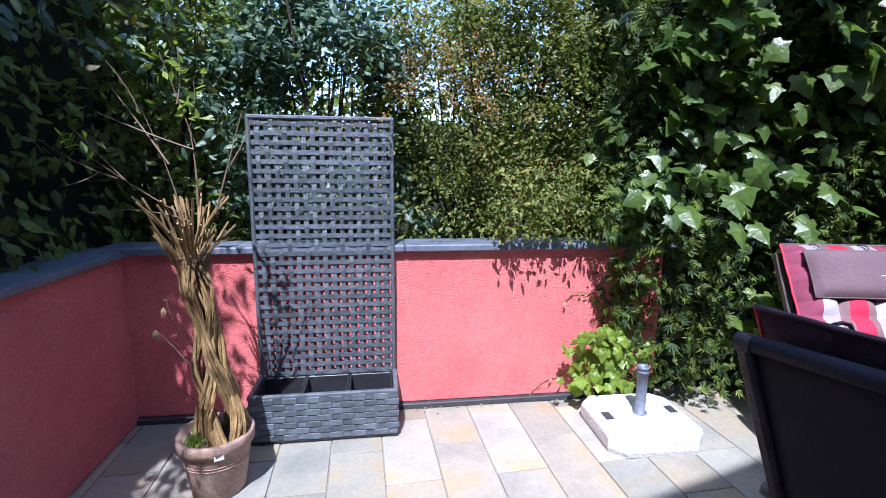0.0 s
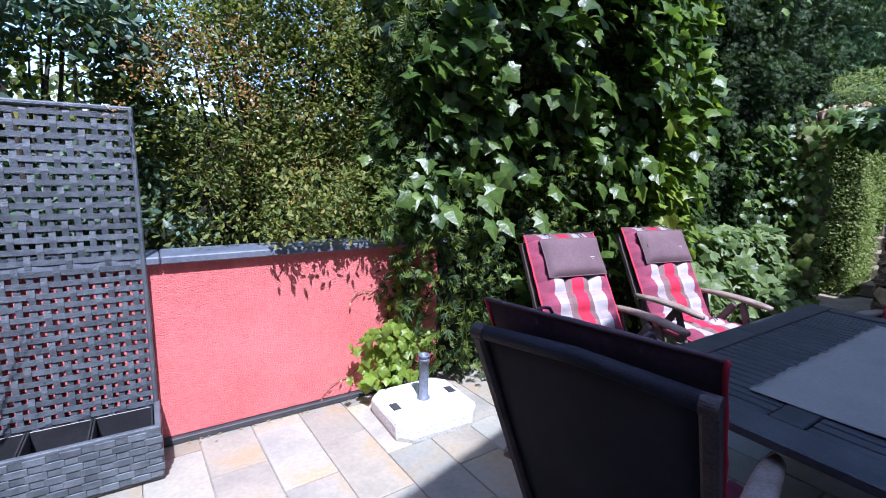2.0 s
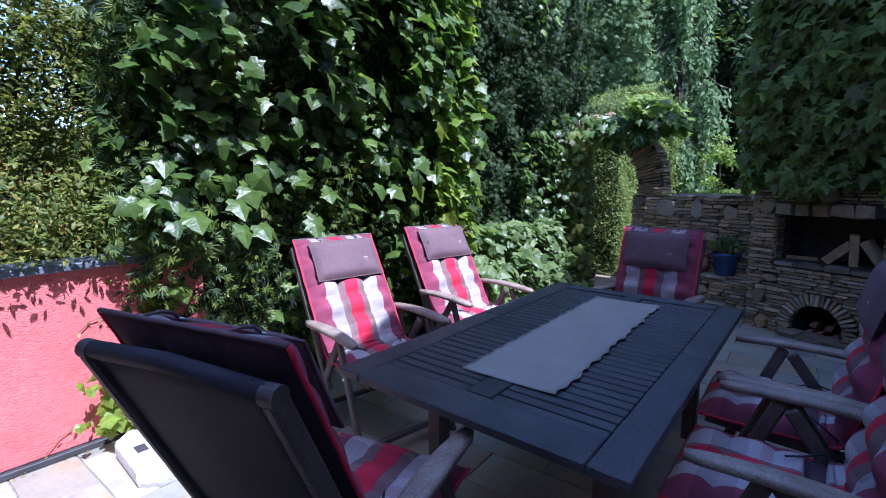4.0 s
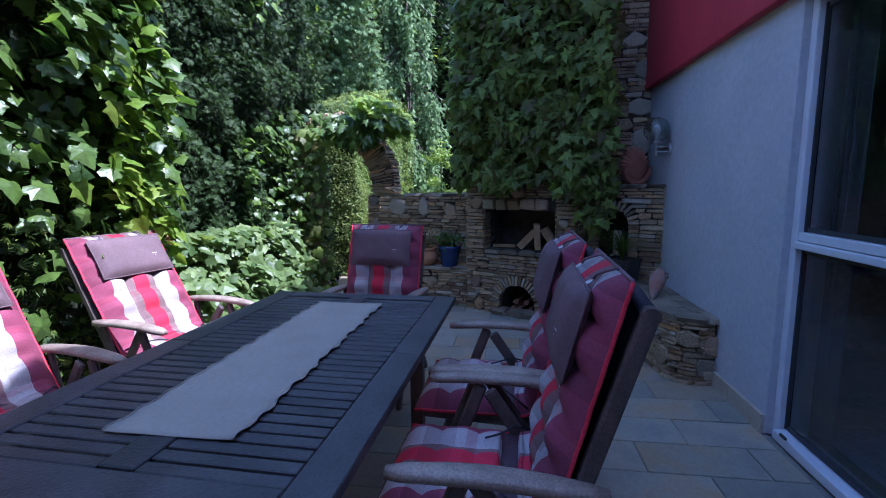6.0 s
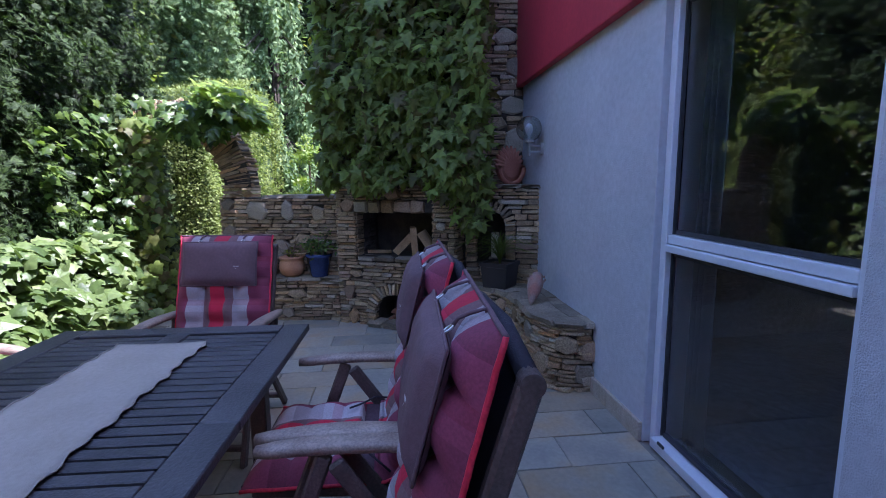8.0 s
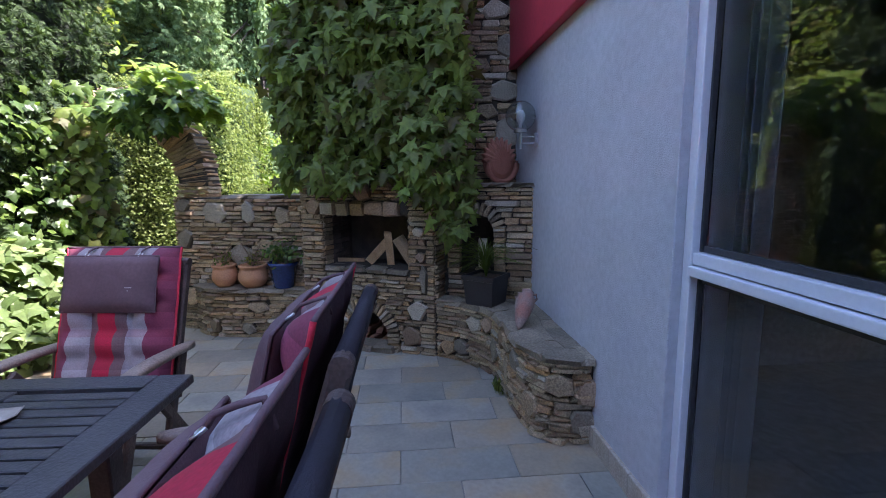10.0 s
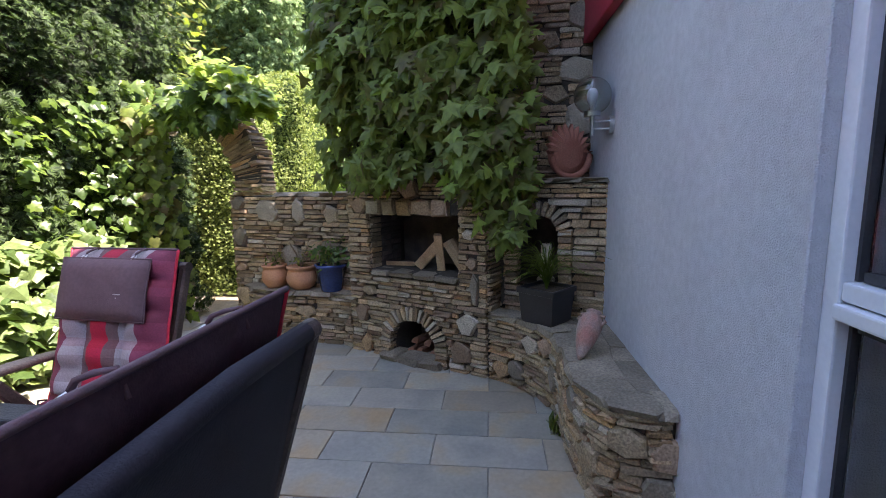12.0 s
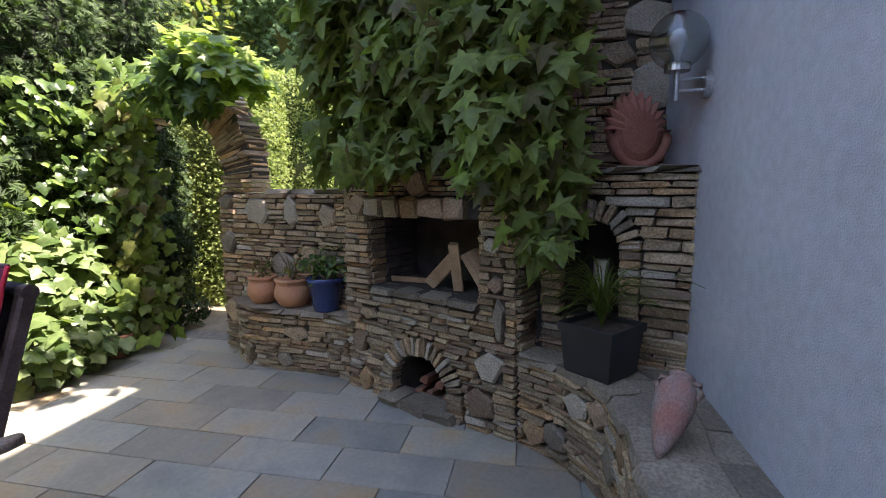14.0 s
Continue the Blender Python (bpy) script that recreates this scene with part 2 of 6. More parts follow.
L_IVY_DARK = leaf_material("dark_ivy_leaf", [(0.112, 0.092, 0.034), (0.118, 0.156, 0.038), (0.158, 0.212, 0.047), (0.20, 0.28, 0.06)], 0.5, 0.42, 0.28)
# lightest leaf colour: young growth, and leaves painted as sunlit
L_BRIGHT = leaf_material("young_and_sunlit_leaf", [(0.13, 0.22, 0.03), (0.19, 0.28, 0.038), (0.26, 0.33, 0.05)], 0.4, 0.45)
L_YEW = leaf_material("yew_needle", [(0.016, 0.034, 0.011), (0.032, 0.060, 0.017), (0.062, 0.105, 0.028)], 0.6, 0.22, 0.25)
L_THUJA = leaf_material("thuja_spray", [(0.055, 0.095, 0.018), (0.10, 0.15, 0.026), (0.17, 0.21, 0.036)], 0.5, 0.35, 0.35)
# leaf green lightened so that the clipped hedges read as sunlit
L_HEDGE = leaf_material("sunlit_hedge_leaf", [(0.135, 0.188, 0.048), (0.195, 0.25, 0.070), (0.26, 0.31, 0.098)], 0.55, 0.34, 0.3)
L_SHRUB = leaf_material("shrub_leaf", [(0.055, 0.085, 0.02), (0.10, 0.14, 0.028), (0.16, 0.185, 0.04), (0.25, 0.235, 0.06)], 0.5, 0.38, 0.28)
L_BERRY = leaf_material("orange_cluster", [(0.30, 0.13, 0.04), (0.38, 0.21, 0.06), (0.28, 0.20, 0.06)], 0.7, 0.3)
L_GREY = leaf_material("grey_green_leaf", [(0.05, 0.10, 0.06), (0.09, 0.15, 0.10), (0.15, 0.22, 0.16)], 0.45, 0.3)
L_PALE = leaf_material("pale_ivy_leaf", [(0.05, 0.09, 0.026), (0.09, 0.14, 0.045), (0.14, 0.20, 0.07), (0.20, 0.255, 0.10)], 0.42, 0.35, 0.4)
L_CONIFER = leaf_material("weeping_conifer_needle", [(0.072, 0.120, 0.050), (0.13, 0.20, 0.085), (0.20, 0.275, 0.13)], 0.7, 0.30, 0.2)
L_DRY = leaf_material("dry_leaf", [(0.30, 0.20, 0.09), (0.38, 0.27, 0.14), (0.22, 0.12, 0.06)], 0.8, 0.3)


# ---- builders ----
def part(name, bm, material, parent, label="", smooth=False):
    """Links a bmesh (or a mesh) as one mesh object under a thing."""
    if isinstance(bm, bmesh.types.BMesh):
        me = bpy.data.meshes.new(name)
        bm.to_mesh(me)
        bm.free()
    else:
        me = bm
    if material and not me.materials:
        me.materials.append(material)
    if smooth:
        me.polygons.foreach_set("use_smooth", [True] * len(me.polygons))
    ob = new(name, me)
    if parent:
        ob.parent = parent
    if label:
        tagged(ob, label)
    return ob


def thing(name, label, category, group="", kind="", at=None):
    ob = new(name)
    if at is not None:
        ob.matrix_basis = at if isinstance(at, Matrix) else Matrix.Translation(at)
    return tagged(ob, label, category, group, kind)


def box(bm, c, size, rot=None, bevel=0.0, segs=1):
    m = Matrix.Translation(c) @ (rot or Matrix.Identity(4)) @ Matrix.Diagonal((*size, 1))
    vs = bmesh.ops.create_cube(bm, size=1, matrix=m)["verts"]
    if bevel:
        es = list({e for v in vs for e in v.link_edges})
        bmesh.ops.bevel(bm, geom=es, offset=bevel, segments=segs, affect="EDGES", profile=0.6)


def bx(c, size, rot=None, bevel=0.0, segs=1):
    bm = bmesh.new()
    box(bm, c, size, rot, bevel, segs)
    return bm


def beam(a, b, w, h, bevel=0.006):
    """A squared bar from a to b, w wide and h high."""
    a, b = Vector(a), Vector(b)
    d = b - a
    q = d.to_track_quat("Y", "Z").to_matrix().to_4x4()
    return bx((a + b) / 2, (w, d.length, h), q, bevel)


def tube(points, radius, sides=8, bm=None, taper=1.0):
    """A round bar along points."""
    bm = bm or bmesh.new()
    pts = [Vector(p) for p in points]
    rings = []
    for i, p in enumerate(pts):
        d = (pts[min(i + 1, len(pts) - 1)] - pts[max(i - 1, 0)]).normalized()
        q = d.to_track_quat("Z", "Y")
        r = radius * (1 + (taper - 1) * i / max(1, len(pts) - 1))
        rings.append([bm.verts.new(p + q @ Vector((r * math.cos(2 * math.pi * k / sides), r * math.sin(2 * math.pi * k / sides), 0))) for k in range(sides)])
    for a, b in zip(rings, rings[1:]):
        for k in range(sides):
            bm.faces.new((a[k], a[(k + 1) % sides], b[(k + 1) % sides], b[k]))
    bm.faces.new(rings[0][::-1])
    bm.faces.new(rings[-1])
    return bm


def lathe(profile, n=32, c=(0, 0, 0)):
    """A turned body from (radius, height) pairs."""
    bm = bmesh.new()
    rings = []
    for r, z in profile:
        rings.append([bm.verts.new((c[0] + r * math.cos(2 * math.pi * k / n), c[1] + r * math.sin(2 * math.pi * k / n), c[2] + z)) for k in range(n)])
    for a, b in zip(rings, rings[1:]):
        for k in range(n):
            bm.faces.new((a[k], a[(k + 1) % n], b[(k + 1) % n], b[k]))
    bm.faces.new(rings[0][::-1])
    bm.faces.new(rings[-1])
    return bm


# ---- leaves ----
def star_leaf():
    half = [(0.24, -0.14), (0.43, -0.01), (0.38, 0.16), (0.60, 0.38), (0.38, 0.47), (0.25, 0.68)]
    outline = [(0, 0.0)] + half + [(0, 1.0)] + [(-x, y) for x, y in reversed(half)]
    v = [(0, 0.28, 0.05)] + [(x, y, -0.20 * abs(x) - 0.20 * max(0, y - 0.35)) for x, y in outline]
    n = len(outline)
    return np.array(v), [(0, i + 1, (i + 1) % n + 1) for i in range(n)]


def creeper_leaf():
    """A hanging leaf with five narrow lobes, its sides folded back."""
    half = [(0.14, 0.02), (0.44, -0.02), (0.26, 0.26), (0.60, 0.52), (0.24, 0.50), (0.19, 0.72)]
    outline = [(0, 0.10)] + half + [(0, 1.12)] + [(-x, y) for x, y in reversed(half)]
    v = [(0, 0.32, 0.06)] + [(x, y, -0.14 * abs(x) - 0.14 * max(0, y - 0.3)) for x, y in outline]
    n = len(outline)
    return np.array(v), [(0, i + 1, (i + 1) % n + 1) for i in range(n)]


def oval_leaf():
    v = [(0, 0, 0), (0.24, 0.35, -0.06), (0.18, 0.72, -0.08), (0, 1.0, -0.06), (-0.18, 0.72, -0.08), (-0.24, 0.35, -0.06), (0, 0.5, 0.03)]
    return np.array(v), [(6, 0, 1), (6, 1, 2), (6, 2, 3), (6, 3, 4), (6, 4, 5), (6, 5, 0)]


def sliver_leaf():
    v = [(0, 0, 0), (0.20, 0.45, 0.05), (0, 1.0, 0), (-0.20, 0.45, 0.05)]
    return np.array(v), [(0, 1, 2), (0, 2, 3)]


def spray_leaf():
    """A flat sprig: five narrow blades from one stalk."""
    v, f = [], []
    for a, l in ((-0.9, 0.6), (-0.45, 0.8), (0, 1.0), (0.45, 0.8), (0.9, 0.6)):
        s, c = math.sin(a), math.cos(a)
        i = len(v)
        v += [(0, 0.0, 0), (l * 0.5 * s + 0.08 * c, l * 0.5 * c - 0.08 * s, 0.04), (l * s, l * c, -0.05), (l * 0.5 * s - 0.08 * c, l * 0.5 * c + 0.08 * s, 0.04)]
        f += [(i, i + 1, i + 2), (i, i + 2, i + 3)]
    return np.array(v), f


STAR, CREEPER, OVAL, SLIVER, SPRAY = star_leaf(), creeper_leaf(), oval_leaf(), sliver_leaf(), spray_leaf()
RNG = np.random.default_rng(7)


def unit(a):
    return a / np.maximum(1e-6, np.linalg.norm(a, axis=1, keepdims=True))


def leaf_frames(pts, facing, tip, spread=0.5):
    """Axes for each leaf: it faces about along facing and its tip points about along tip."""
    n = len(pts)
    w = unit(np.broadcast_to(np.array(facing, float), (n, 3)) + RNG.normal(0, spread, (n, 3)))
    v = np.broadcast_to(np.array(tip, float), (n, 3)) + RNG.normal(0, spread, (n, 3))
    v = unit(v - w * np.sum(v * w, axis=1, keepdims=True))
    return np.cross(v, w), v, w


def leaf_mesh(name, pts, sizes, template, facing, tip, spread=0.5):
    tv, tf = template
    u, v, w = leaf_frames(pts, facing, tip, spread)
    s = sizes[:, None, None]
    co = pts[:, None, :] + s * (tv[None, :, 0:1] * u[:, None, :] + tv[None, :, 1:2] * v[:, None, :] + tv[None, :, 2:3] * w[:, None, :])
    n, k = len(pts), len(tv)
    faces = (np.array(tf)[None] + (np.arange(n) * k)[:, None, None]).reshape(-1)
    me = bpy.data.meshes.new(name)
    me.vertices.add(n * k)
    me.vertices.foreach_set("co", co.reshape(-1).astype(np.float32))
    nf = n * len(tf)
    me.loops.add(nf * 3)
    me.loops.foreach_set("vertex_index", faces.astype(np.int32))
    me.polygons.add(nf)
    me.polygons.foreach_set("loop_start", np.arange(0, nf * 3, 3, dtype=np.int32))
    me.polygons.foreach_set("use_smooth", np.ones(nf, dtype=bool))
    me.update(calc_edges=True)
    return me


def leaves(name, pts, size, template, material, parent, facing=(0, -1, 0.5), tip=(0, 0, -1), spread=0.5, label=""):
    pts = np.asarray(pts, float)
    sizes = size * RNG.uniform(0.6, 1.25, len(pts))
    ob = part(name, leaf_mesh(name, pts, sizes, template, facing, tip, spread), material, parent, label)
    ob["kind"] = "stuff"
    return ob


def single_leaves(pts, size, template, material, parent, facing, tip=(0, 0, -1), spread=0.5):
    """Leaves that can be told apart, each an object on one of a few shared meshes."""
    shapes = []
    for i in range(5):
        bend = template[0].copy()
        bend[:, 2] += RNG.uniform(-0.25, 0.1) * bend[:, 1] ** 2
        bend[:, 0] *= RNG.uniform(0.85, 1.15)
        me = bpy.data.meshes.new("leaf")
        me.from_pydata(bend.tolist(), [], [list(f) for f in template[1]])
        me.materials.append(material)
        shapes.append(me)
    pts = np.asarray(pts, float)
    u, v, w = leaf_frames(pts, facing, tip, spread)
    for i, p in enumerate(pts):
        ob = new("leaf", shapes[i % 5])
        s = size * RNG.uniform(0.7, 1.3)
        ob.matrix_basis = Matrix(((u[i][0], v[i][0], w[i][0], p[0]), (u[i][1], v[i][1], w[i][1], p[1]), (u[i][2], v[i][2], w[i][2], p[2]), (0, 0, 0, 1))) @ Matrix.Diagonal((s, s, s, 1))
        ob.parent = parent


def bumps(a, b, f=1.6, seed=0.0):
    return np.array([noise.noise((x * f + seed, y * f - seed, seed * 0.7)) for x, y in zip(a, b)])


def face_points(p0, p1, z0, z1, n, bulge=0.15, jitter=0.05, f=1.8, seed=0.0, top_round=0.0):
    """Points over an upright face from p0 to p1 in plan, swelling in and out towards its left-hand side."""
    p0, p1 = np.array(p0, float), np.array(p1, float)
    d = p1 - p0
    length = np.linalg.norm(d)
    d /= length
    nrm = np.array((d[1], -d[0]))
    s, z = RNG.uniform(0, length, n), RNG.uniform(z0, z1, n)
    off = bulge * bumps(s, z, f, seed) + RNG.normal(0, jitter, n)
    off -= top_round * np.clip((z - z1 + 0.4) / 0.4, 0, 1) ** 2
    return np.column_stack((p0[0] + d[0] * s + nrm[0] * off, p0[1] + d[1] * s + nrm[1] * off, z))


def volume_points(c, r, n, shell=0.35, f=1.5, seed=0.0):
    """Points in an uneven crown with gaps."""
    m = max(6, n // 22)
    d = unit(RNG.normal(0, 1, (m * 2, 3)))
    k = 1 + 0.35 * np.array([noise.noise(Vector(x) * f + Vector((seed, seed, 0))) for x in d])
    rad = k * RNG.uniform(1 - shell, 1.0, m * 2)
    p = np.array(c) + d * rad[:, None] * np.array(r)
    gap = np.array([noise.noise(Vector(x) * 1.9 + Vector((3 * seed, 0, seed))) for x in p])
    p = p[gap > -0.16][:m]
    spread = 0.55 * np.cbrt(np.prod(r) / m) + 0.01
    p = np.repeat(p, n // len(p) + 1, axis=0)[:n]
    return p + RNG.normal(0, 1, p.shape) * spread * np.array((1, 1, 0.7))


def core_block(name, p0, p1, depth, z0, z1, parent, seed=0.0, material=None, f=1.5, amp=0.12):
    """An uneven closed block behind the face from p0 to p1; its near-black default stands for the shade inside a hedge.
    """
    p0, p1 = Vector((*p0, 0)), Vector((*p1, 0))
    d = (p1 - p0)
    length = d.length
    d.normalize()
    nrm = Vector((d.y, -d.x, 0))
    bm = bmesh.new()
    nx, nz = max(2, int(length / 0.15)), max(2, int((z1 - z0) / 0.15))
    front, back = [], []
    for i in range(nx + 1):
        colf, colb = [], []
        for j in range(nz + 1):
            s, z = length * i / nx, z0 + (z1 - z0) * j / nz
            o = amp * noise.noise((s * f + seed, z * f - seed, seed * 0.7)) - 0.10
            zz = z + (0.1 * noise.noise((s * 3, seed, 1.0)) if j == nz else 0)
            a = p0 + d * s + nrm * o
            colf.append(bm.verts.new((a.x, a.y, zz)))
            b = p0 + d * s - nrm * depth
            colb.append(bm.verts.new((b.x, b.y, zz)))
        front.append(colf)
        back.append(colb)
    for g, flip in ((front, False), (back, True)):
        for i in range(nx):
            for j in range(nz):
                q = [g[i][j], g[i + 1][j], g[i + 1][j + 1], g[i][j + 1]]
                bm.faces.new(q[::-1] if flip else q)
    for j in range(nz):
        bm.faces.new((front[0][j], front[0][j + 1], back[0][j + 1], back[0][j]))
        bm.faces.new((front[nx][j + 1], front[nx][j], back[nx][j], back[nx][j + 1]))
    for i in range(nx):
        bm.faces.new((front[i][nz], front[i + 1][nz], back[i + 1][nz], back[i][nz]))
    return part(name, bm, material or M_CORE, parent, "solid block standing for the shaded inside of the foliage", True)


# ---- large structure ----
HOUSE_Y, NORTH_Y, WEST_X = 0.875, 5.295, 2.34
ground = part("ground", bx((0, 0, -0.16), (3000, 3000, 0.2)), M_EARTH, None)
tagged(ground, "dark shaded garden soil around the terrace", "ground", kind="structure")
floor = part("floor", bx((6.5, 3.1, -0.0365), (9.4, 4.6, 0.06)), M_JOINT, None)
tagged(floor, "terrace floor of sandstone slabs with dark joints", "floor", kind="structure")


def plain_wall(name, label, pieces, material, extra="wall"):
    ob = thing(name, label, extra, kind="structure")
    for nm, c, size, mt, lb in pieces:
        part(nm, bx(c, size, bevel=0.004), mt or material, ob, lb)
    return ob


plain_wall("wall_north", "low coral-red rendered garden wall under a dark grey metal cap", [
    ("render", (3.88, NORTH_Y + 0.10, 0.52), (3.36, 0.20, 0.96), None, ""),
    ("base_strip", (3.88, NORTH_Y + 0.08, 0.02), (3.36, 0.22, 0.035), M_SEAL, "dark base strip"),
], M_RED)
plain_wall("wall_west", "low coral-red rendered side wall in shade", [
    ("render", (WEST_X - 0.10, 2.95, 0.50), (0.20, 4.70, 0.98), None, ""),
], M_RED)
for i in range(3):
    cap = part("wall_cap", bx((3.05 + 1.68 * i, NORTH_Y + 0.095, 1.022), (1.676, 0.27, 0.040), bevel=0.006), M_CAP, None)
    tagged(cap, "dark grey folded metal cap on the red wall", "wall cap", "wall caps", "structure")
for i in range(3):
    cap = part("wall_cap", bx((WEST_X - 0.10, 1.52 + 1.55 * i, 1.012), (0.27, 1.546, 0.040), bevel=0.006), M_CAP, None)
    tagged(cap, "dark grey folded metal cap on the red side wall", "wall cap", "wall caps", "structure")

# house: wall with the door opening, fascia, and an upper storey and roof out of view
DX0, DX1, DTOP = 6.28, 7.335, 2.32
house = plain_wall("wall_house", "white roughcast house wall with a bluish tint in the shade", [
    ("render_east", ((DX1 + 10.4) / 2, HOUSE_Y - 0.15, 1.7), (10.4 - DX1, 0.30, 3.4), None, ""),
    ("render_west", ((1.0 + DX0) / 2, HOUSE_Y - 0.15, 1.7), (DX0 - 1.0, 0.30, 3.4), None, ""),
    ("render_lintel", ((DX0 + DX1) / 2, HOUSE_Y - 0.15, (DTOP + 3.4) / 2), (DX1 - DX0, 0.30, 3.4 - DTOP), None, ""),
    ("upper_storey", (3.8, HOUSE_Y - 0.17, 4.45), (5.6, 0.30, 2.1), None, ""),
    ("upper_storey", (8.5, HOUSE_Y - 0.17, 4.2), (3.8, 0.30, 1.58), None, ""),
], M_WHITE)
fascia = part("fascia", bx((5.36, HOUSE_Y + 0.034, 2.86), (8.76, 0.062, 1.10), bevel=0.012, segs=2), M_FASCIA, None)
tagged(fascia, "deep red painted fascia band on the house wall", "fascia", kind="structure")
# roof slabs are unseen; their height and slant shape the shadow on the terrace
roofs = []
for x0, x1, z, slant in ((0.8, 5.6, 5.50, 13), (5.6, 10.6, 5.02, 0)):
    roof = part("roof", bx(((x0 + x1) / 2, -2.0, z), (x1 - x0, 6.0, 0.12), bevel=0.01), M_ROOF, None)
    roof.matrix_basis = pose(4.0, 1.0 + 0.1 * (slant > 0), 0, 0, 0, slant) @ pose(-4.0, -1.0, 0)
    roofs.append(tagged(roof, "unseen flat dark roof slab set to cast the house shadow", "roof", kind="structure"))
skirt = thing("baseboard", "beige stone skirting along the house wall", "skirting", kind="structure")
for i in range(4):
    part("skirting_stone", bx((DX1 + 0.10 + 0.19 * i, HOUSE_Y + 0.011, 0.055), (0.186, 0.022, 0.11), bevel=0.003), M_SKIRT, skirt)
# the room behind the door
room = thing("room", "dark unlit room behind the glass door", "room", kind="structure")
for c, size in (((6.8, -1.4, 0.0), (4.0, 3.9, 0.04)), ((6.8, -1.4, 2.6), (4.0, 3.9, 0.04)), ((6.8, -3.4, 1.3), (4.0, 0.05, 2.6)), ((4.8, -1.4, 1.3), (0.05, 3.9, 2.6)), ((8.8, -1.4, 1.3), (0.05, 3.9, 2.6))):
    part("room_wall", bx(c, size), M_ROOM, room)

# glazed door with a middle rail
door = thing("door_1", "tall white aluminium glass door with a middle rail", "glass door", kind="structure")
DY = 0.82
for nm, c, size in (
    ("frame_post", (DX0 + 0.024, DY - 0.02, DTOP / 2), (0.048, 0.07, DTOP - 0.02)),
    ("frame_post", (DX1 - 0.024, DY - 0.02, DTOP / 2), (0.048, 0.07, DTOP - 0.02)),
    ("frame_head", ((DX0 + DX1) / 2, DY - 0.02, DTOP - 0.045), (DX1 - DX0 - 0.10, 0.09, 0.07)),
    ("threshold", ((DX0 + DX1) / 2, DY - 0.01, 0.035), (DX1 - DX0 - 0.10, 0.11, 0.05)),
    ("middle_rail", ((DX0 + DX1) / 2, DY - 0.012, 1.068), (DX1 - DX0 - 0.10, 0.08, 0.036)),
    ("middle_rail", ((DX0 + DX1) / 2, DY - 0.02, 1.112), (DX1 - DX0 - 0.10, 0.06, 0.044)),
):
    part(nm, bx(c, size, bevel=0.006, segs=2), M_FRAME, door)
for z0, z1 in ((0.065, 1.048), (1.136, DTOP - 0.085)):
    for x in (DX0 + 0.054, DX1 - 0.054):
        part("seal", bx((x, DY - 0.03, (z0 + z1) / 2), (0.010, 0.03, z1 - z0)), M_SEAL, door)
    for z in (z0 + 0.012, z1 - 0.012):
        part("seal", bx(((DX0 + DX1) / 2, DY - 0.03, z), (DX1 - DX0 - 0.145, 0.028, 0.022)), M_SEAL, door)
    pane = part("pane", bx(((DX0 + DX1) / 2, DY - 0.032, (z0 + z1) / 2), (DX1 - DX0 - 0.14, 0.012, z1 - z0 - 0.044)), M_GLASS, door, "dark reflecting pane")
    pane.visible_shadow = False
curtain = thing("curtain", "grey pleated curtain hanging inside the glass door", "curtain")
bm = bmesh.new()
prev = None
for i in range(61):
    a = i / 60
    col = [bm.verts.new((DX1 - 0.06 - 0.11 * a, DY - 0.16 + 0.022 * math.sin(a * 18) + 0.006 * math.sin(a * 17), z)) for z in (0.03, 0.8, 1.6, 2.4)]
    if prev:
        for k in range(3):
            bm.faces.new((prev[k], col[k], col[k + 1], prev[k + 1]))
    prev = col
cloth = part("drape", bm, M_CURTAIN, curtain, smooth=True)
cloth.modifiers.new("thickness", "SOLIDIFY").thickness = 0.003
latch = part("latch", bx((DX1 - 0.16, DY + 0.052, 0.075), (0.055, 0.012, 0.018), bevel=0.004), M_SEAL, door, "small black floor latch")

# the house stands a little askew to the terrace
SKEW = Matrix.Translation((8.0, HOUSE_Y, 0)) @ Matrix.Rotation(radians(2.5), 4, "Z") @ Matrix.Translation((-8.0, -HOUSE_Y, 0))
for ob in (house, fascia, skirt, room, door, curtain, *roofs):
    ob.matrix_basis = SKEW @ ob.matrix_basis

# ---- stonework ----
def rock(seed):
    r = random.Random(seed)
    bm = bmesh.new()
    box(bm, (0, 0, 0), (1, 1, 1), None, 0.10)
    for v in bm.verts:
        v.co += Vector((r.uniform(-0.05, 0.05), r.uniform(-0.10, 0.10), r.uniform(-0.11, 0.11)))
    me = bpy.data.meshes.new("stone")
    bm.to_mesh(me)
    bm.free()
    return me


def boulder(seed):
    """A larger stone with an uneven five- or six-cornered face."""
    r = random.Random(seed)
    n = r.choice((5, 5, 6))
    turn = r.uniform(0, 6.28)
    ring = [(0.56 * math.cos(turn + 2 * math.pi * (k + r.uniform(-0.22, 0.22)) / n), 0.56 * math.sin(turn + 2 * math.pi * (k + r.uniform(-0.22, 0.22)) / n)) for k in range(n)]
    bm = bmesh.new()
    levels = []
    for y, k in ((-0.5, 1.0), (0.30, 1.0), (0.5, 0.84)):
        levels.append([bm.verts.new((x * k, y + r.uniform(-0.05, 0.05), z * k)) for x, z in ring])
    for a, b in zip(levels, levels[1:]):
        for i in range(n):
            bm.faces.new((a[i], a[(i + 1) % n], b[(i + 1) % n], b[i]))
    mid = bm.verts.new((r.uniform(-0.1, 0.1), 0.56, r.uniform(-0.1, 0.1)))
    for i in range(n):
        bm.faces.new((levels[-1][i], levels[-1][(i + 1) % n], mid))
    bm.faces.new(levels[0][::-1])
    bmesh.ops.recalc_face_normals(bm, faces=bm.faces)
    me = bpy.data.meshes.new("stone")
    bm.to_mesh(me)
    bm.free()
    return me


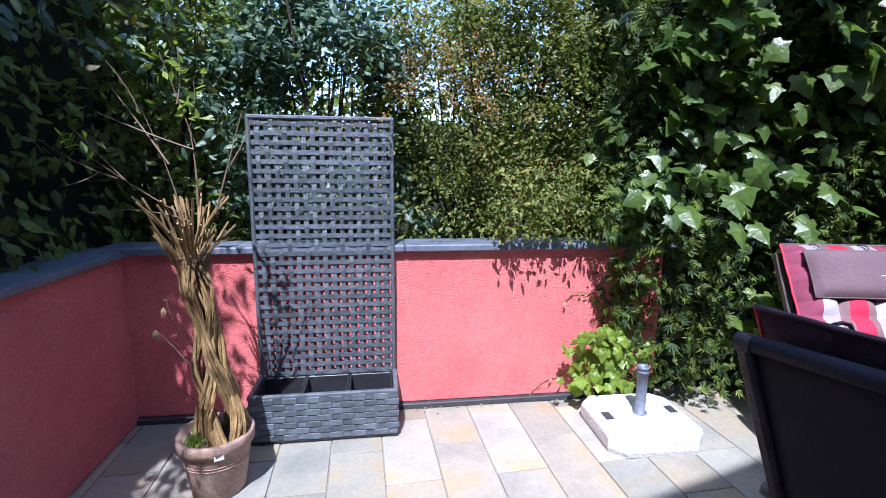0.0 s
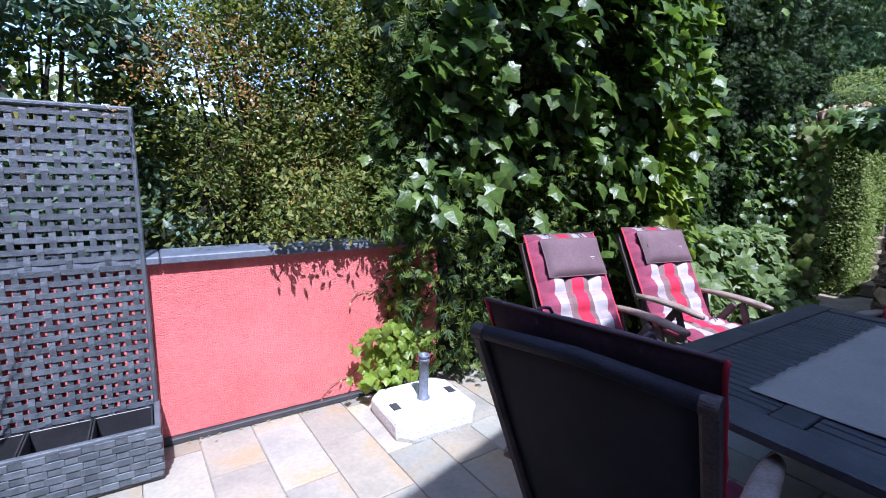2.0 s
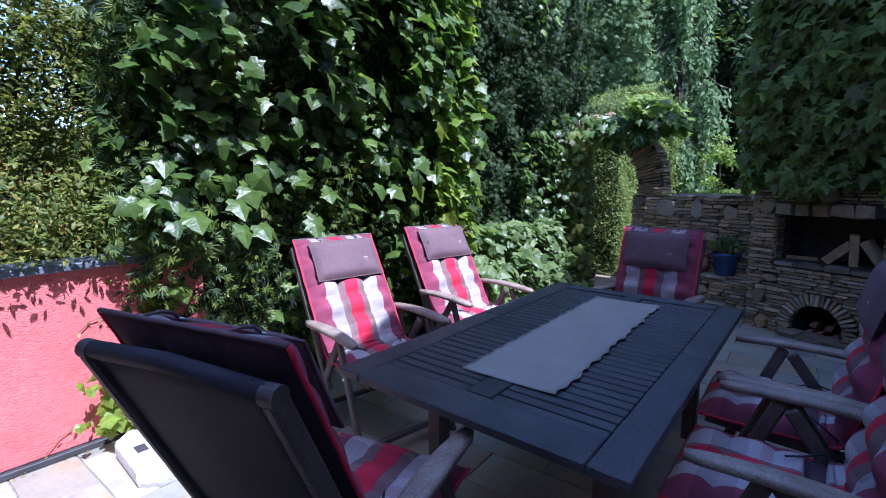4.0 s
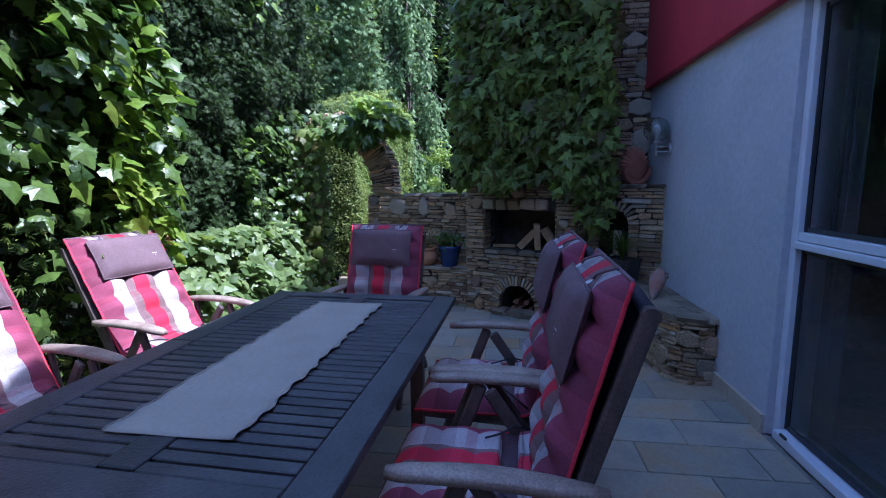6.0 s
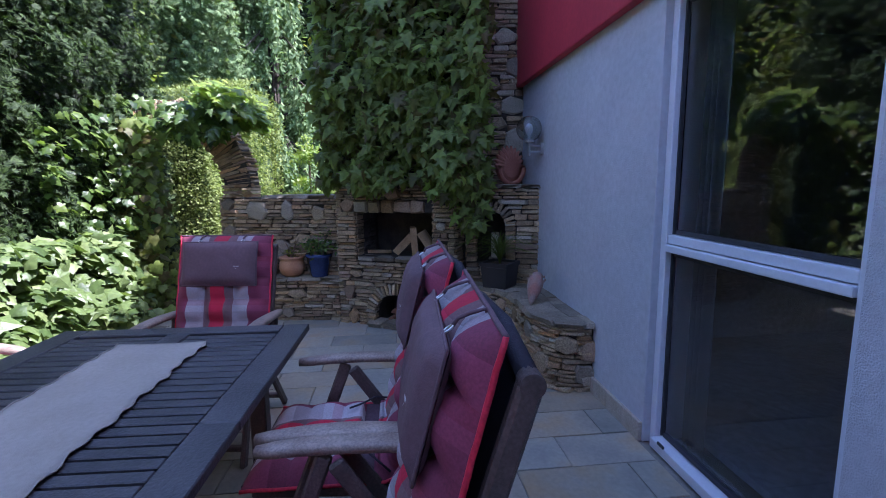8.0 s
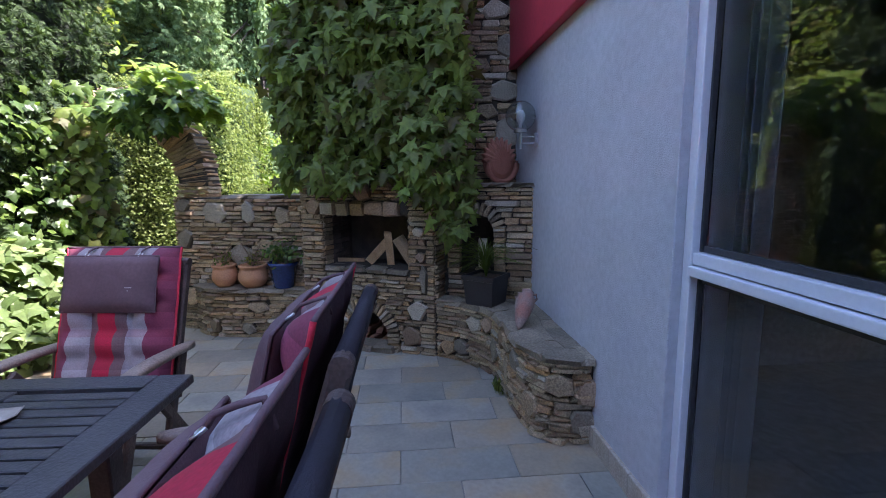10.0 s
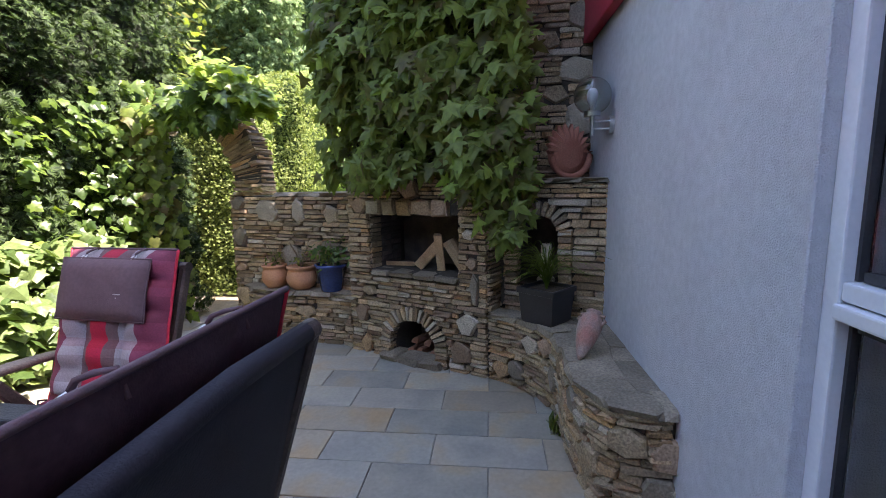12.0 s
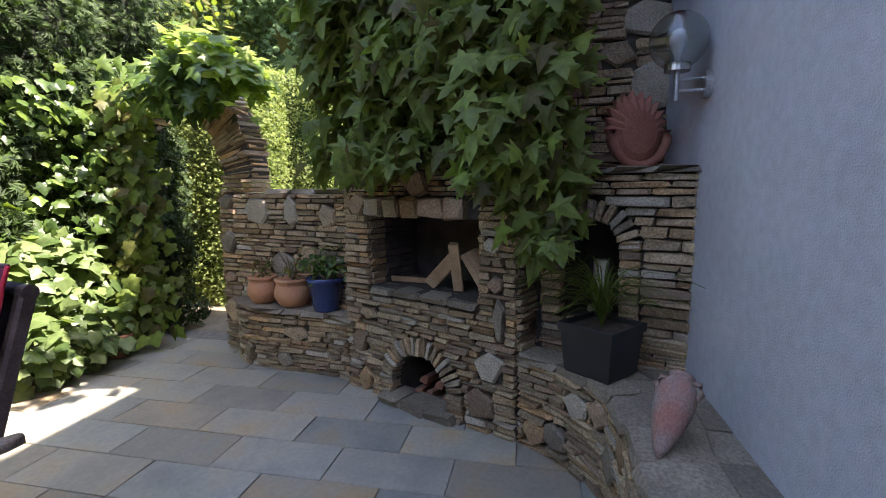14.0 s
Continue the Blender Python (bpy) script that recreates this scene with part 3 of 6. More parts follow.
ROCKS, BOULDERS = {}, {}
for mt in (M_STONE, M_QUARTZ, M_RUST, M_SLAB, M_SOOT, M_BRICK):
    ROCKS[mt.name] = []
    for k in range(6):
        me = rock(k * 7 + 3)
        me.materials.append(mt)
        ROCKS[mt.name].append(me)
    BOULDERS[mt.name] = []
    for k in range(7):
        me = boulder(k * 5 + 2)
        me.materials.append(mt)
        BOULDERS[mt.name].append(me)
SR = random.Random(11)


def stone(parent, c, tangent, normal, size, mt=None, name="stone", roll=0.0, shapes=None):
    """One stone: long along tangent, thick along normal, high along the third axis."""
    if mt is None:
        q = SR.random()
        mt = M_STONE if q < 0.80 else (M_RUST if q < 0.93 else M_QUARTZ)
    t = Vector(tangent).normalized()
    n = Vector(normal).normalized()
    up = t.cross(n)
    if up.z < -1e-6:
        up = -up
    rot = Matrix((t, n, up)).transposed().to_4x4()
    ob = new(name, SR.choice((shapes or ROCKS)[mt.name]))
    ob.matrix_basis = Matrix.Translation(c) @ rot @ pose(0, 0, 0, 0, roll, 0) @ Matrix.Diagonal((*size, 1))
    ob.parent = parent
    return ob


class Run:
    """A plan line with length, point and direction at a distance along it; the face looks to its right."""

    def __init__(self, pts):
        self.p = [Vector((*q, 0)) for q in pts]
        self.l = [(b - a).length for a, b in zip(self.p, self.p[1:])]
        self.length = sum(self.l)

    def at(self, s):
        s = min(max(s, 0), self.length)
        for a, b, l in zip(self.p, self.p[1:], self.l):
            if s <= l + 1e-9:
                d = (b - a) / l
                return a + d * s, d, Vector((d.y, -d.x, 0))
            s -= l
        d = (self.p[-1] - self.p[-2]).normalized()
        return self.p[-1].copy(), d, Vector((d.y, -d.x, 0))


def stone_face(parent, run, z0, z1, hole=None, big=(), proud=0.02, mean=0.13, hmin=0.022, hmax=0.048, thick=0.07, edge=None, top=None):
    """Courses of thin stones over a face, leaving holes out; big: single larger stones as (s, z, width, height, material)."""
    for s, z, w, h, mt in big:
        p, d, n = run.at(s)
        stone(parent, p + n * (proud - thick / 2 + 0.006) + Vector((0, 0, z)), d, n, (w * 1.17, thick, h * 1.17), mt, roll=SR.uniform(-6, 6), shapes=BOULDERS)
    z = z0
    step = 0.006
    count = int(run.length / step)
    while z < z1 - 0.012:
        h = min(SR.uniform(hmin, hmax), z1 - z)
        zm = z + h / 2

        def blocked(q):
            if hole and hole(q, zm):
                return True
            if top and zm > top(q):
                return True
            return any(abs(q - gs) < gw / 2 and abs(zm - gz) < (gh + h) / 2 - 0.012 for gs, gz, gw, gh, _ in big)

        free, start = [], None
        for i in range(count + 1):
            bad = blocked(i * step)
            if not bad and start is None:
                start = i * step
            if start is not None and (bad or i == count):
                free.append((start, i * step))
                start = None
        for f0, f1 in free:
            s = f0
            while f1 - s > 0.012:
                w = SR.uniform(mean * 0.5, mean * 1.8)
                if f1 - s - w < mean * 0.35:
                    w = f1 - s
                    if w > mean * 1.9:
                        w *= 0.5
                p, d, n = run.at(s + w / 2)
                o = proud - thick / 2 + SR.uniform(-0.010, 0.010)
                stone(parent, p + n * o + Vector((0, 0, zm)), d, n, (w - 0.008, thick, h - 0.0065), roll=SR.uniform(-1.6, 1.6))
                s += w
        z += h


def prism(pts, z0, z1):
    bm = bmesh.new()
    lo = [bm.verts.new((x, y, z0)) for x, y in pts]
    hi = [bm.verts.new((x, y, z1)) for x, y in pts]
    bm.faces.new(lo[::-1])
    bm.faces.new(hi)
    for i in range(len(pts)):
        j = (i + 1) % len(pts)
        bm.faces.new((lo[i], lo[j], hi[j], hi[i]))
    bmesh.ops.recalc_face_normals(bm, faces=bm.faces)
    return bm


# fireplace: own axes, x along the face from its garden side, y into the mass
FL, FR = Vector((9.743, 2.803, 0)), Vector((9.252, 1.667, 0))
fd = (FR - FL).normalized()
fn = Vector((fd.y, -fd.x, 0))
FLEN = (FR - FL).length
FM = Matrix(((fd.x, -fn.x, 0, FL.x), (fd.y, -fn.y, 0, FL.y), (0, 0, 1, 0), (0, 0, 0, 1)))
FTOP, FDEEP = 1.62, 0.62
B0, B1, BZ0, BZ1 = 0.215, 1.010, 0.690, 1.125
A_S, A_R, A_Z = 0.615, 0.205, 0.125
fireplace = thing("fireplace", "rustic outdoor fireplace of layered slate with a sooty firebox", "fireplace")
for s0, s1, q0, q1, z0, z1, mt in (
    (0, A_S - A_R, 0.012, FDEEP, 0, BZ0, M_MORTAR), (A_S + A_R, FLEN, 0.012, FDEEP, 0, BZ0, M_MORTAR),
    (A_S - A_R, A_S + A_R, 0.012, FDEEP, A_Z + A_R, BZ0 - 0.002, M_MORTAR), (A_S - A_R, A_S + A_R, 0.40, FDEEP, 0, A_Z + A_R, M_SOOT),
    (0, B0, 0.012, FDEEP, BZ0, FTOP, M_MORTAR), (B1, FLEN, 0.012, FDEEP, BZ0, FTOP, M_MORTAR),
    (B0, B1, 0.012, FDEEP, BZ1, FTOP - 0.002, M_MORTAR), (B0, B1, 0.45, FDEEP, BZ0, BZ1, M_SOOT),
):
    bm = bx(((s0 + s1) / 2, (q0 + q1) / 2, (z0 + z1) / 2), (s1 - s0, q1 - q0, z1 - z0))
    bm.transform(FM)
    part("core", bm, mt, fireplace)
# round the arch's upper corners
bm = bmesh.new()
for sgn in (-1, 1):
    prof = [(A_S + sgn * A_R, A_Z), (A_S + sgn * A_R, A_Z + A_R)]
    arc = [(A_S + sgn * A_R * math.cos(a), A_Z + A_R * math.sin(a)) for a in np.linspace(math.pi / 2, 0, 9)]
    pts = [prof[1]] + arc
    f = [bm.verts.new(FM @ Vector((s, 0.013, z))) for s, z in pts]
    b = [bm.verts.new(FM @ Vector((s, 0.40, z))) for s, z in pts]
    for i in range(1, len(pts) - 1):
        bm.faces.new((f[0], f[i], f[i + 1]))
    for i in range(1, len(pts) - 1):
        bm.faces.new((f[i], b[i], b[i + 1], f[i + 1]))
part("arch_soffit", bm, M_MORTAR, fireplace)


def fire_hole(s, z):
    if B0 < s < B1 and BZ0 - 0.045 < z < BZ1 + 0.115:
        return True
    if abs(s - A_S) < A_R + 0.105 and z < A_Z:
        return True
    return z >= A_Z and math.hypot(s - A_S, z - A_Z) < A_R + 0.10


F_RUN = Run([(FL.x, FL.y), (FR.x, FR.y)])
stone_face(fireplace, F_RUN, 0.0, 1.52, fire_hole, [
    (0.12, 0.33, 0.12, 0.13, M_RUST), (0.16, 0.07, 0.10, 0.14, M_STONE), (0.13, 1.19, 0.15, 0.11, M_RUST),
    (0.60, 1.32, 0.17, 0.14, M_RUST), (1.14, 0.62, 0.055, 0.19, M_SLAB), (1.08, 0.36, 0.15, 0.13, M_QUARTZ), (1.03, 0.15, 0.14, 0.15, M_RUST), (0.20, 0.52, 0.12, 0.07, M_STONE), (1.12, 0.80, 0.08, 0.07, M_RUST), (1.10, 1.00, 0.08, 0.06, M_QUARTZ)])
# lintel stones over the firebox, sill under it, voussoirs of the arch
x = B0 - 0.01
for w, mt in ((0.155, M_QUARTZ), (0.135, M_SLAB), (0.15, M_STONE), (0.165, M_RUST), (0.13, M_RUST)):
    stone(fireplace, FM @ Vector((x + w / 2, 0.0, BZ1 + 0.056)), fd, fn, (w - 0.008, 0.10, 0.108), mt, "lintel_stone", SR.uniform(-2, 2))
    x += w
for i in range(4):
    stone(fireplace, FM @ Vector((B0 + 0.10 + 0.198 * i, 0.05, BZ0 - 0.020)), fd, fn, (0.192, 0.16, 0.038), M_SLAB, "sill_stone")
for i in range(21):
    a = math.pi * (i + 0.5) / 21
    c = FM @ Vector((A_S - (A_R + 0.05) * math.cos(a), 0.008, A_Z + (A_R + 0.05) * math.sin(a)))
    ob = stone(fireplace, c, fd, fn, (0.024, 0.09, 0.095), M_STONE if i % 3 else M_QUARTZ, "voussoir")
    ob.matrix_basis = Matrix.Translation(c) @ FM.to_3x3().to_4x4() @ pose(0, 0, 0, 0, -90 + math.degrees(a), 0) @ Matrix.Diagonal((0.027, 0.09, 0.10, 1))
for sgn in (-1, 1):
    for i in range(5):
        stone(fireplace, FM @ Vector((A_S + sgn * (A_R + 0.05), 0.008, 0.013 + 0.025 * i)), fd, fn, (0.10, 0.09, 0.023), None, "voussoir")
# hearth sill on the ground before the arch
for k, w in enumerate((0.17, 0.20, 0.18)):
    stone(fireplace, FM @ Vector((A_S - 0.19 + 0.185 * k, -0.005, 0.028)), fd, fn, (w, 0.20, 0.056), M_SLAB, "hearth_stone", SR.uniform(-1, 1))
# jamb stones inside the firebox and the return at the bench side
for q0, sgn in ((B0, 1), (B1, -1)):
    z = BZ0
    while z < BZ1 - 0.02:
        h = SR.uniform(0.03, 0.05)
        for k in range(3):
            stone(fireplace, FM @ Vector((q0 - sgn * 0.02, 0.07 + 0.13 * k, z + h / 2)), -fn, fd * sgn, (0.125, 0.06, h - 0.005), M_SOOT if k else M_STONE)
        z += h
stone_face(fireplace, Run([(FR.x, FR.y), tuple((FR - fn * 0.34)[:2])]), 0.40, 1.42, mean=0.14)
stone_face(fireplace, Run([tuple((FL - fn * 0.30)[:2]), (FL.x, FL.y)]), 0.35, 1.42, mean=0.14)

# split logs in the firebox and in the arch
def log(c, length, r, rz, ry, group):
    bm = bmesh.new()
    prof = [(0, 0)] + [(r * math.cos(a), r * math.sin(a)) for a in np.linspace(0.1, 1.9, 6)]
    ends = []
    for x in (-length / 2, length / 2):
        ends.append([bm.verts.new((x, p - r * 0.4, q - r * 0.4)) for p, q in prof])
    n = len(prof)
    for i in range(n):
        bm.faces.new((ends[0][i], ends[0][(i + 1) % n], ends[1][(i + 1) % n], ends[1][i]))
    bm.faces.new(ends[0][::-1])
    bm.faces.new(ends[1])
    bmesh.ops.recalc_face_normals(bm, faces=bm.faces)
    ob = part("firewood_log", bm, M_LOG if group == "firebox logs" else M_REDLOG, None)
    ob.matrix_basis = FM @ pose(*c, 0, ry, rz)
    return tagged(ob, "split pale firewood log leaning in the firebox" if group == "firebox logs" else "stacked reddish split firewood log in the low arch", "firewood", group)


log((0.645, 0.20, 0.795), 0.25, 0.075, 8, -46, "firebox logs")
log((0.765, 0.15, 0.835), 0.28, 0.062, -84, -78, "firebox logs")
log((0.885, 0.20, 0.81), 0.26, 0.085, 186, -56, "firebox logs")
log((0.36, 0.20, 0.710), 0.24, 0.035, 15, 0, "firebox logs")
for c in ((0.52, 0.20, 0.045), (0.62, 0.22, 0.045), (0.71, 0.20, 0.045), (0.56, 0.22, 0.125), (0.67, 0.21, 0.125)):
    log(c, 0.26, 0.055, 90 + SR.uniform(-12, 12), 0, "arch logs")

# curved bench of stone with slab top
BENCH = [(9.252, 1.655), (9.16, 1.50), (9.072, 1.41), (8.97, 1.325), (8.872, 1.273), (8.75, 1.245), (8.636, 1.231), (8.50, 1.225), (8.371, 1.220), (8.25, 1.208), (8.151, 1.184), (8.085, 1.16), (8.032, 1.124), (7.995, 1.08), (7.975, 1.029), (7.968, 0.96), (7.968, 0.882)]
BTOP = 0.475
bench = thing("stone_bench", "curved dry-stone bench with grey slab seat along the house wall", "stone bench")


def inset(pts, d):
    out = []
    for i, q in enumerate(pts):
        a = Vector((*pts[max(i - 1, 0)], 0))
        b = Vector((*pts[min(i + 1, len(pts) - 1)], 0))
        t = (b - a).normalized()
        out.append((q[0] - t.y * d, q[1] + t.x * d))
    return out


def outline(pts):
    return pts + [(7.968, 0.878), (9.30, 0.878), (9.55, 1.55)]


part("core", prism(outline(inset(BENCH, 0.016)), 0, BTOP - 0.035), M_MORTAR, bench)
stone_face(bench, Run(BENCH), 0.0, BTOP - 0.035, mean=0.13, big=[
    (0.35, 0.33, 0.13, 0.11, M_QUARTZ), (0.62, 0.22, 0.10, 0.15, M_SLAB), (0.95, 0.20, 0.09, 0.16, M_STONE), (0.22, 0.12, 0.12, 0.10, M_SLAB),
    (1.32, 0.16, 0.12, 0.13, M_STONE), (1.86, 0.085, 0.14, 0.14, M_QUARTZ), (1.84, 0.28, 0.15, 0.13, M_RUST), (0.10, 0.10, 0.12, 0.12, M_STONE),
    (0.50, 0.36, 0.12, 0.10, M_RUST), (0.78, 0.35, 0.11, 0.12, M_STONE), (1.12, 0.33, 0.12, 0.11, M_SLAB), (1.50, 0.32, 0.13, 0.10, M_STONE), (1.62, 0.12, 0.12, 0.12, M_SLAB)])
brun = Run(BENCH)
s = 0.0
while s < brun.length - 0.05:
    w = min(SR.uniform(0.14, 0.24), brun.length - s)
    p, d, n = brun.at(s + w / 2)
    stone(bench, p - n * 0.065 + Vector((0, 0, BTOP - 0.018)), d, n, (w + 0.015, 0.17, 0.042), M_SLAB, "edge_slab")
    s += w
part("seat_bed", prism([(8.02, 0.88), (8.02, 1.06), (8.12, 1.10), (8.62, 1.14), (8.88, 1.17), (9.05, 1.30), (9.17, 1.46), (9.28, 1.56), (9.30, 0.88)], BTOP - 0.036, BTOP - 0.009), M_SLAB, bench, "recessed bed of the seat")
FR = random.Random(12)
cuts = [8.025, 8.24, 8.47, 8.66, 8.88, 9.05, 9.17, 9.295]
front_y = [1.06, 1.105, 1.12, 1.14, 1.17, 1.30, 1.45, 1.55]
mids = [0.88 + (f - 0.88) * FR.uniform(0.38, 0.62) for f in front_y]
for i in range(len(cuts) - 1):
    c0, c1 = cuts[i] + 0.003, cuts[i + 1] - 0.003
    j0, j1 = FR.uniform(-0.02, 0.02), FR.uniform(-0.02, 0.02)
    for lo, hi in (((0.884, 0.884), (mids[i] - 0.005, mids[i + 1] - 0.005)), ((mids[i] + 0.005, mids[i + 1] + 0.005), (front_y[i] - 0.004, front_y[i + 1] - 0.004))):
        part("flagstone", prism([(c0, lo[0]), (c1, lo[1]), (c1 + j1 * 0.2, (lo[1] + hi[1]) / 2), (c1, hi[1]), ((c0 + c1) / 2, (hi[0] + hi[1]) / 2), (c0, hi[0])], BTOP - 0.03, BTOP - 0.004 + FR.uniform(-0.003, 0.003)), M_SLAB, bench)

# niche wall with a small arch beside the house wall, and the shelf on it
NW = [(9.40, 1.56), (9.165, 0.880)]
NTOP = 1.375
niche = thing("niche_wall", "slate wall with a small arched candle niche and flat shelf top", "stone niche")
nrun = Run(NW)
N_S, N_R, N_Z, N_B = 0.245, 0.135, 1.00, 0.66
nd = (Vector((*NW[1], 0)) - Vector((*NW[0], 0))).normalized()
nn = Vector((nd.y, -nd.x, 0))
NM = Matrix(((nd.x, -nn.x, 0, NW[0][0]), (nd.y, -nn.y, 0, NW[0][1]), (0, 0, 1, 0), (0, 0, 0, 1)))
for s0, s1, q0, q1, z0, z1, mt in ((-0.05, N_S - N_R, 0.012, 0.40, 0, NTOP - 0.03, M_MORTAR), (N_S + N_R, nrun.length, 0.012, 0.40, 0, NTOP - 0.03, M_MORTAR),
                                   (N_S - N_R, N_S + N_R, 0.012, 0.40, 0, N_B, M_MORTAR), (N_S - N_R, N_S + N_R, 0.012, 0.40, N_Z + N_R, NTOP - 0.032, M_MORTAR),
                                   (N_S - N_R, N_S + N_R, 0.30, 0.40, N_B, N_Z + N_R, M_SOOT)):
    bm = bx(((s0 + s1) / 2, (q0 + q1) / 2, (z0 + z1) / 2), (s1 - s0, q1 - q0, z1 - z0))
    bm.transform(NM)
    part("core", bm, mt, niche)
stone_face(niche, nrun, 0.44, NTOP - 0.03, lambda s, z: (abs(s - N_S) < N_R + 0.09 and N_B < z < N_Z) or (z >= N_Z and math.hypot(s - N_S, z - N_Z) < N_R + 0.09), mean=0.16, hmin=0.03, hmax=0.06)
for i in range(13):
    a = math.pi * (i + 0.5) / 13
    c = NM @ Vector((N_S - (N_R + 0.045) * math.cos(a), 0.006, N_Z + (N_R + 0.045) * math.sin(a)))
    ob = stone(niche, c, nd, nn, (0.03, 0.09, 0.09), M_QUARTZ if i % 3 == 0 else M_STONE, "voussoir")
    ob.matrix_basis = Matrix.Translation(c) @ NM.to_3x3().to_4x4() @ pose(0, 0, 0, 0, -90 + math.degrees(a), 0) @ Matrix.Diagonal((0.032, 0.09, 0.09, 1))
for sgn in (-1, 1):
    z = N_B
    while z < N_Z:
        h = SR.uniform(0.035, 0.055)
        stone(niche, NM @ Vector((N_S + sgn * (N_R + 0.045), 0.006, z + h / 2)), nd, nn, (0.09, 0.09, h - 0.005), None, "jamb_stone")
        z += h
for i in range(4):
    stone(niche, NM @ Vector((0.07 + 0.18 * i, 0.15, NTOP - 0.015)), nd, nn, (0.185, 0.36, 0.034), M_SLAB, "shelf_slab")
for i in range(3):
    stone(niche, NM @ Vector((0.10 + 0.2 * i, 0.42, NTOP - 0.018)), nd, nn, (0.21, 0.28, 0.03), M_SLAB, "shelf_slab")

# chimney breast above
chimney = thing("chimney", "broad slate chimney half hidden by climbing vine", "chimney")
part("core", prism([(9.72, 0.878), (9.72, 1.50), (9.92, 2.80), (10.45, 2.80), (10.45, 0.878)], 1.20, 4.3), M_MORTAR, chimney)
stone_face(chimney, Run([(9.715, 1.75), (9.715, 0.90)]), 1.36, 3.45, mean=0.15, hmin=0.028, hmax=0.06, big=[
    (0.66, 1.52, 0.13, 0.14, M_QUARTZ), (0.73, 1.80, 0.19, 0.20, M_QUARTZ), (0.70, 2.14, 0.22, 0.14, M_QUARTZ), (0.55, 1.98, 0.16, 0.12, M_STONE),
    (0.72, 2.50, 0.16, 0.15, M_SLAB), (0.62, 2.78, 0.20, 0.14, M_QUARTZ), (0.50, 2.35, 0.14, 0.12, M_STONE)])

# low garden wall with ledge, and the arch pillar
LW0, LW1 = (10.18, 4.09), (9.87, 2.74)
LTOP = 1.285
low = thing("wall_garden", "low slate garden wall joining the fireplace to an arch", "stone wall", kind="structure")
lrun = Run([LW0, LW1])
part("core", prism([(LW0[0] + 0.02, LW0[1] - 0.01), (LW1[0] + 0.02, LW1[1]), (LW1[0] + 0.40, LW1[1] - 0.05), (LW0[0] + 0.42, LW0[1] - 0.09)], 0, LTOP - 0.03), M_MORTAR, low)
stone_face(low, lrun, 0.0, LTOP - 0.02, big=[
    (0.42, 1.13, 0.20, 0.17, M_QUARTZ), (0.76, 1.13, 0.11, 0.17, M_QUARTZ), (0.09, 0.88, 0.14, 0.15, M_SLAB), (0.09, 0.33, 0.15, 0.17, M_STONE),
    (0.66, 0.72, 0.22, 0.20, M_SLAB), (0.92, 0.80, 0.14, 0.16, M_STONE), (0.09, 1.19, 0.13, 0.10, M_SLAB), (1.10, 1.10, 0.12, 0.14, M_STONE), (0.09, 0.60, 0.12, 0.07, M_RUST)])
stone_face(low, Run([(LW0[0] + 0.40, LW0[1] - 0.08), LW0]), 0.0, LTOP, mean=0.15)
s = 0.0
while s < lrun.length:
    w = SR.uniform(0.15, 0.28)
    p, d, n = lrun.at(s + w / 2)
    if s > 0.36:
        stone(low, p - n * 0.20 + Vector((0, 0, LTOP - 0.016)), d, n, (w, 0.42, 0.034), M_SLAB, "cap_stone")
    s += w
LEDGE = [(10.07, 3.90), (9.955, 3.78), (9.885, 3.664), (9.850, 3.50), (9.838, 3.33), (9.828, 3.15), (9.812, 3.0), (9.785, 2.88), (9.75, 2.80)]
LZ = 0.455
ledge = thing("stone_ledge", "rounded low slate ledge carrying flower pots", "stone ledge")
part("core", prism(inset(LEDGE, 0.016) + [(9.95, 2.75), (10.16, 3.95)], 0, LZ - 0.03), M_MORTAR, ledge)
stone_face(ledge, Run(LEDGE), 0.0, LZ - 0.03, big=[(0.72, 0.29, 0.17, 0.10, M_STONE), (0.62, 0.09, 0.11, 0.10, M_SLAB), (0.30, 0.11, 0.10, 0.11, M_STONE)])
erun = Run(LEDGE)
s = 0.0
while s < erun.length - 0.04:
    w = SR.uniform(0.15, 0.26)
    p, d, n = erun.at(s + w / 2)
    stone(ledge, p - n * 0.10 + Vector((0, 0, LZ - 0.016)), d, n, (w + 0.03, 0.26, 0.04), M_SLAB, "edge_slab")
    s += w

# arch of upright-set stones from the pillar over the path
arch = thing("stone_arch", "half-hidden slate arch over the garden path under vine leaves", "stone arch")
lt = (Vector((*LW0, 0)) - Vector((*LW1, 0))).normalized()
ln = Vector((-lt.y, lt.x, 0))
ARC_C, ARC_R, ARC_Z, ARC_W = 0.56, 0.60, 1.36, 0.33
AC = Vector((*LW0, 0)) + lt * ARC_C
AXES = Matrix((lt, -ln, (0, 0, 1))).transposed().to_4x4()
bm = bmesh.new()
prev = None
for i in range(41):
    a = math.pi * i / 40
    ring = []
    for r, q in ((ARC_R + 0.015, 0.02), (ARC_R + ARC_W - 0.015, 0.02), (ARC_R + ARC_W - 0.015, 0.19), (ARC_R + 0.015, 0.19)):
        ring.append(bm.verts.new(AC - lt * (r * math.cos(a)) - ln * q + Vector((0, 0, ARC_Z + r * math.sin(a)))))
    if prev:
        for k in range(4):
            bm.faces.new((prev[k], prev[(k + 1) % 4], ring[(k + 1) % 4], ring[k]))
    else:
        bm.faces.new(ring[::-1])
    prev = ring
bm.faces.new(prev)
bmesh.ops.recalc_face_normals(bm, faces=bm.faces)
part("core", bm, M_MORTAR, arch)
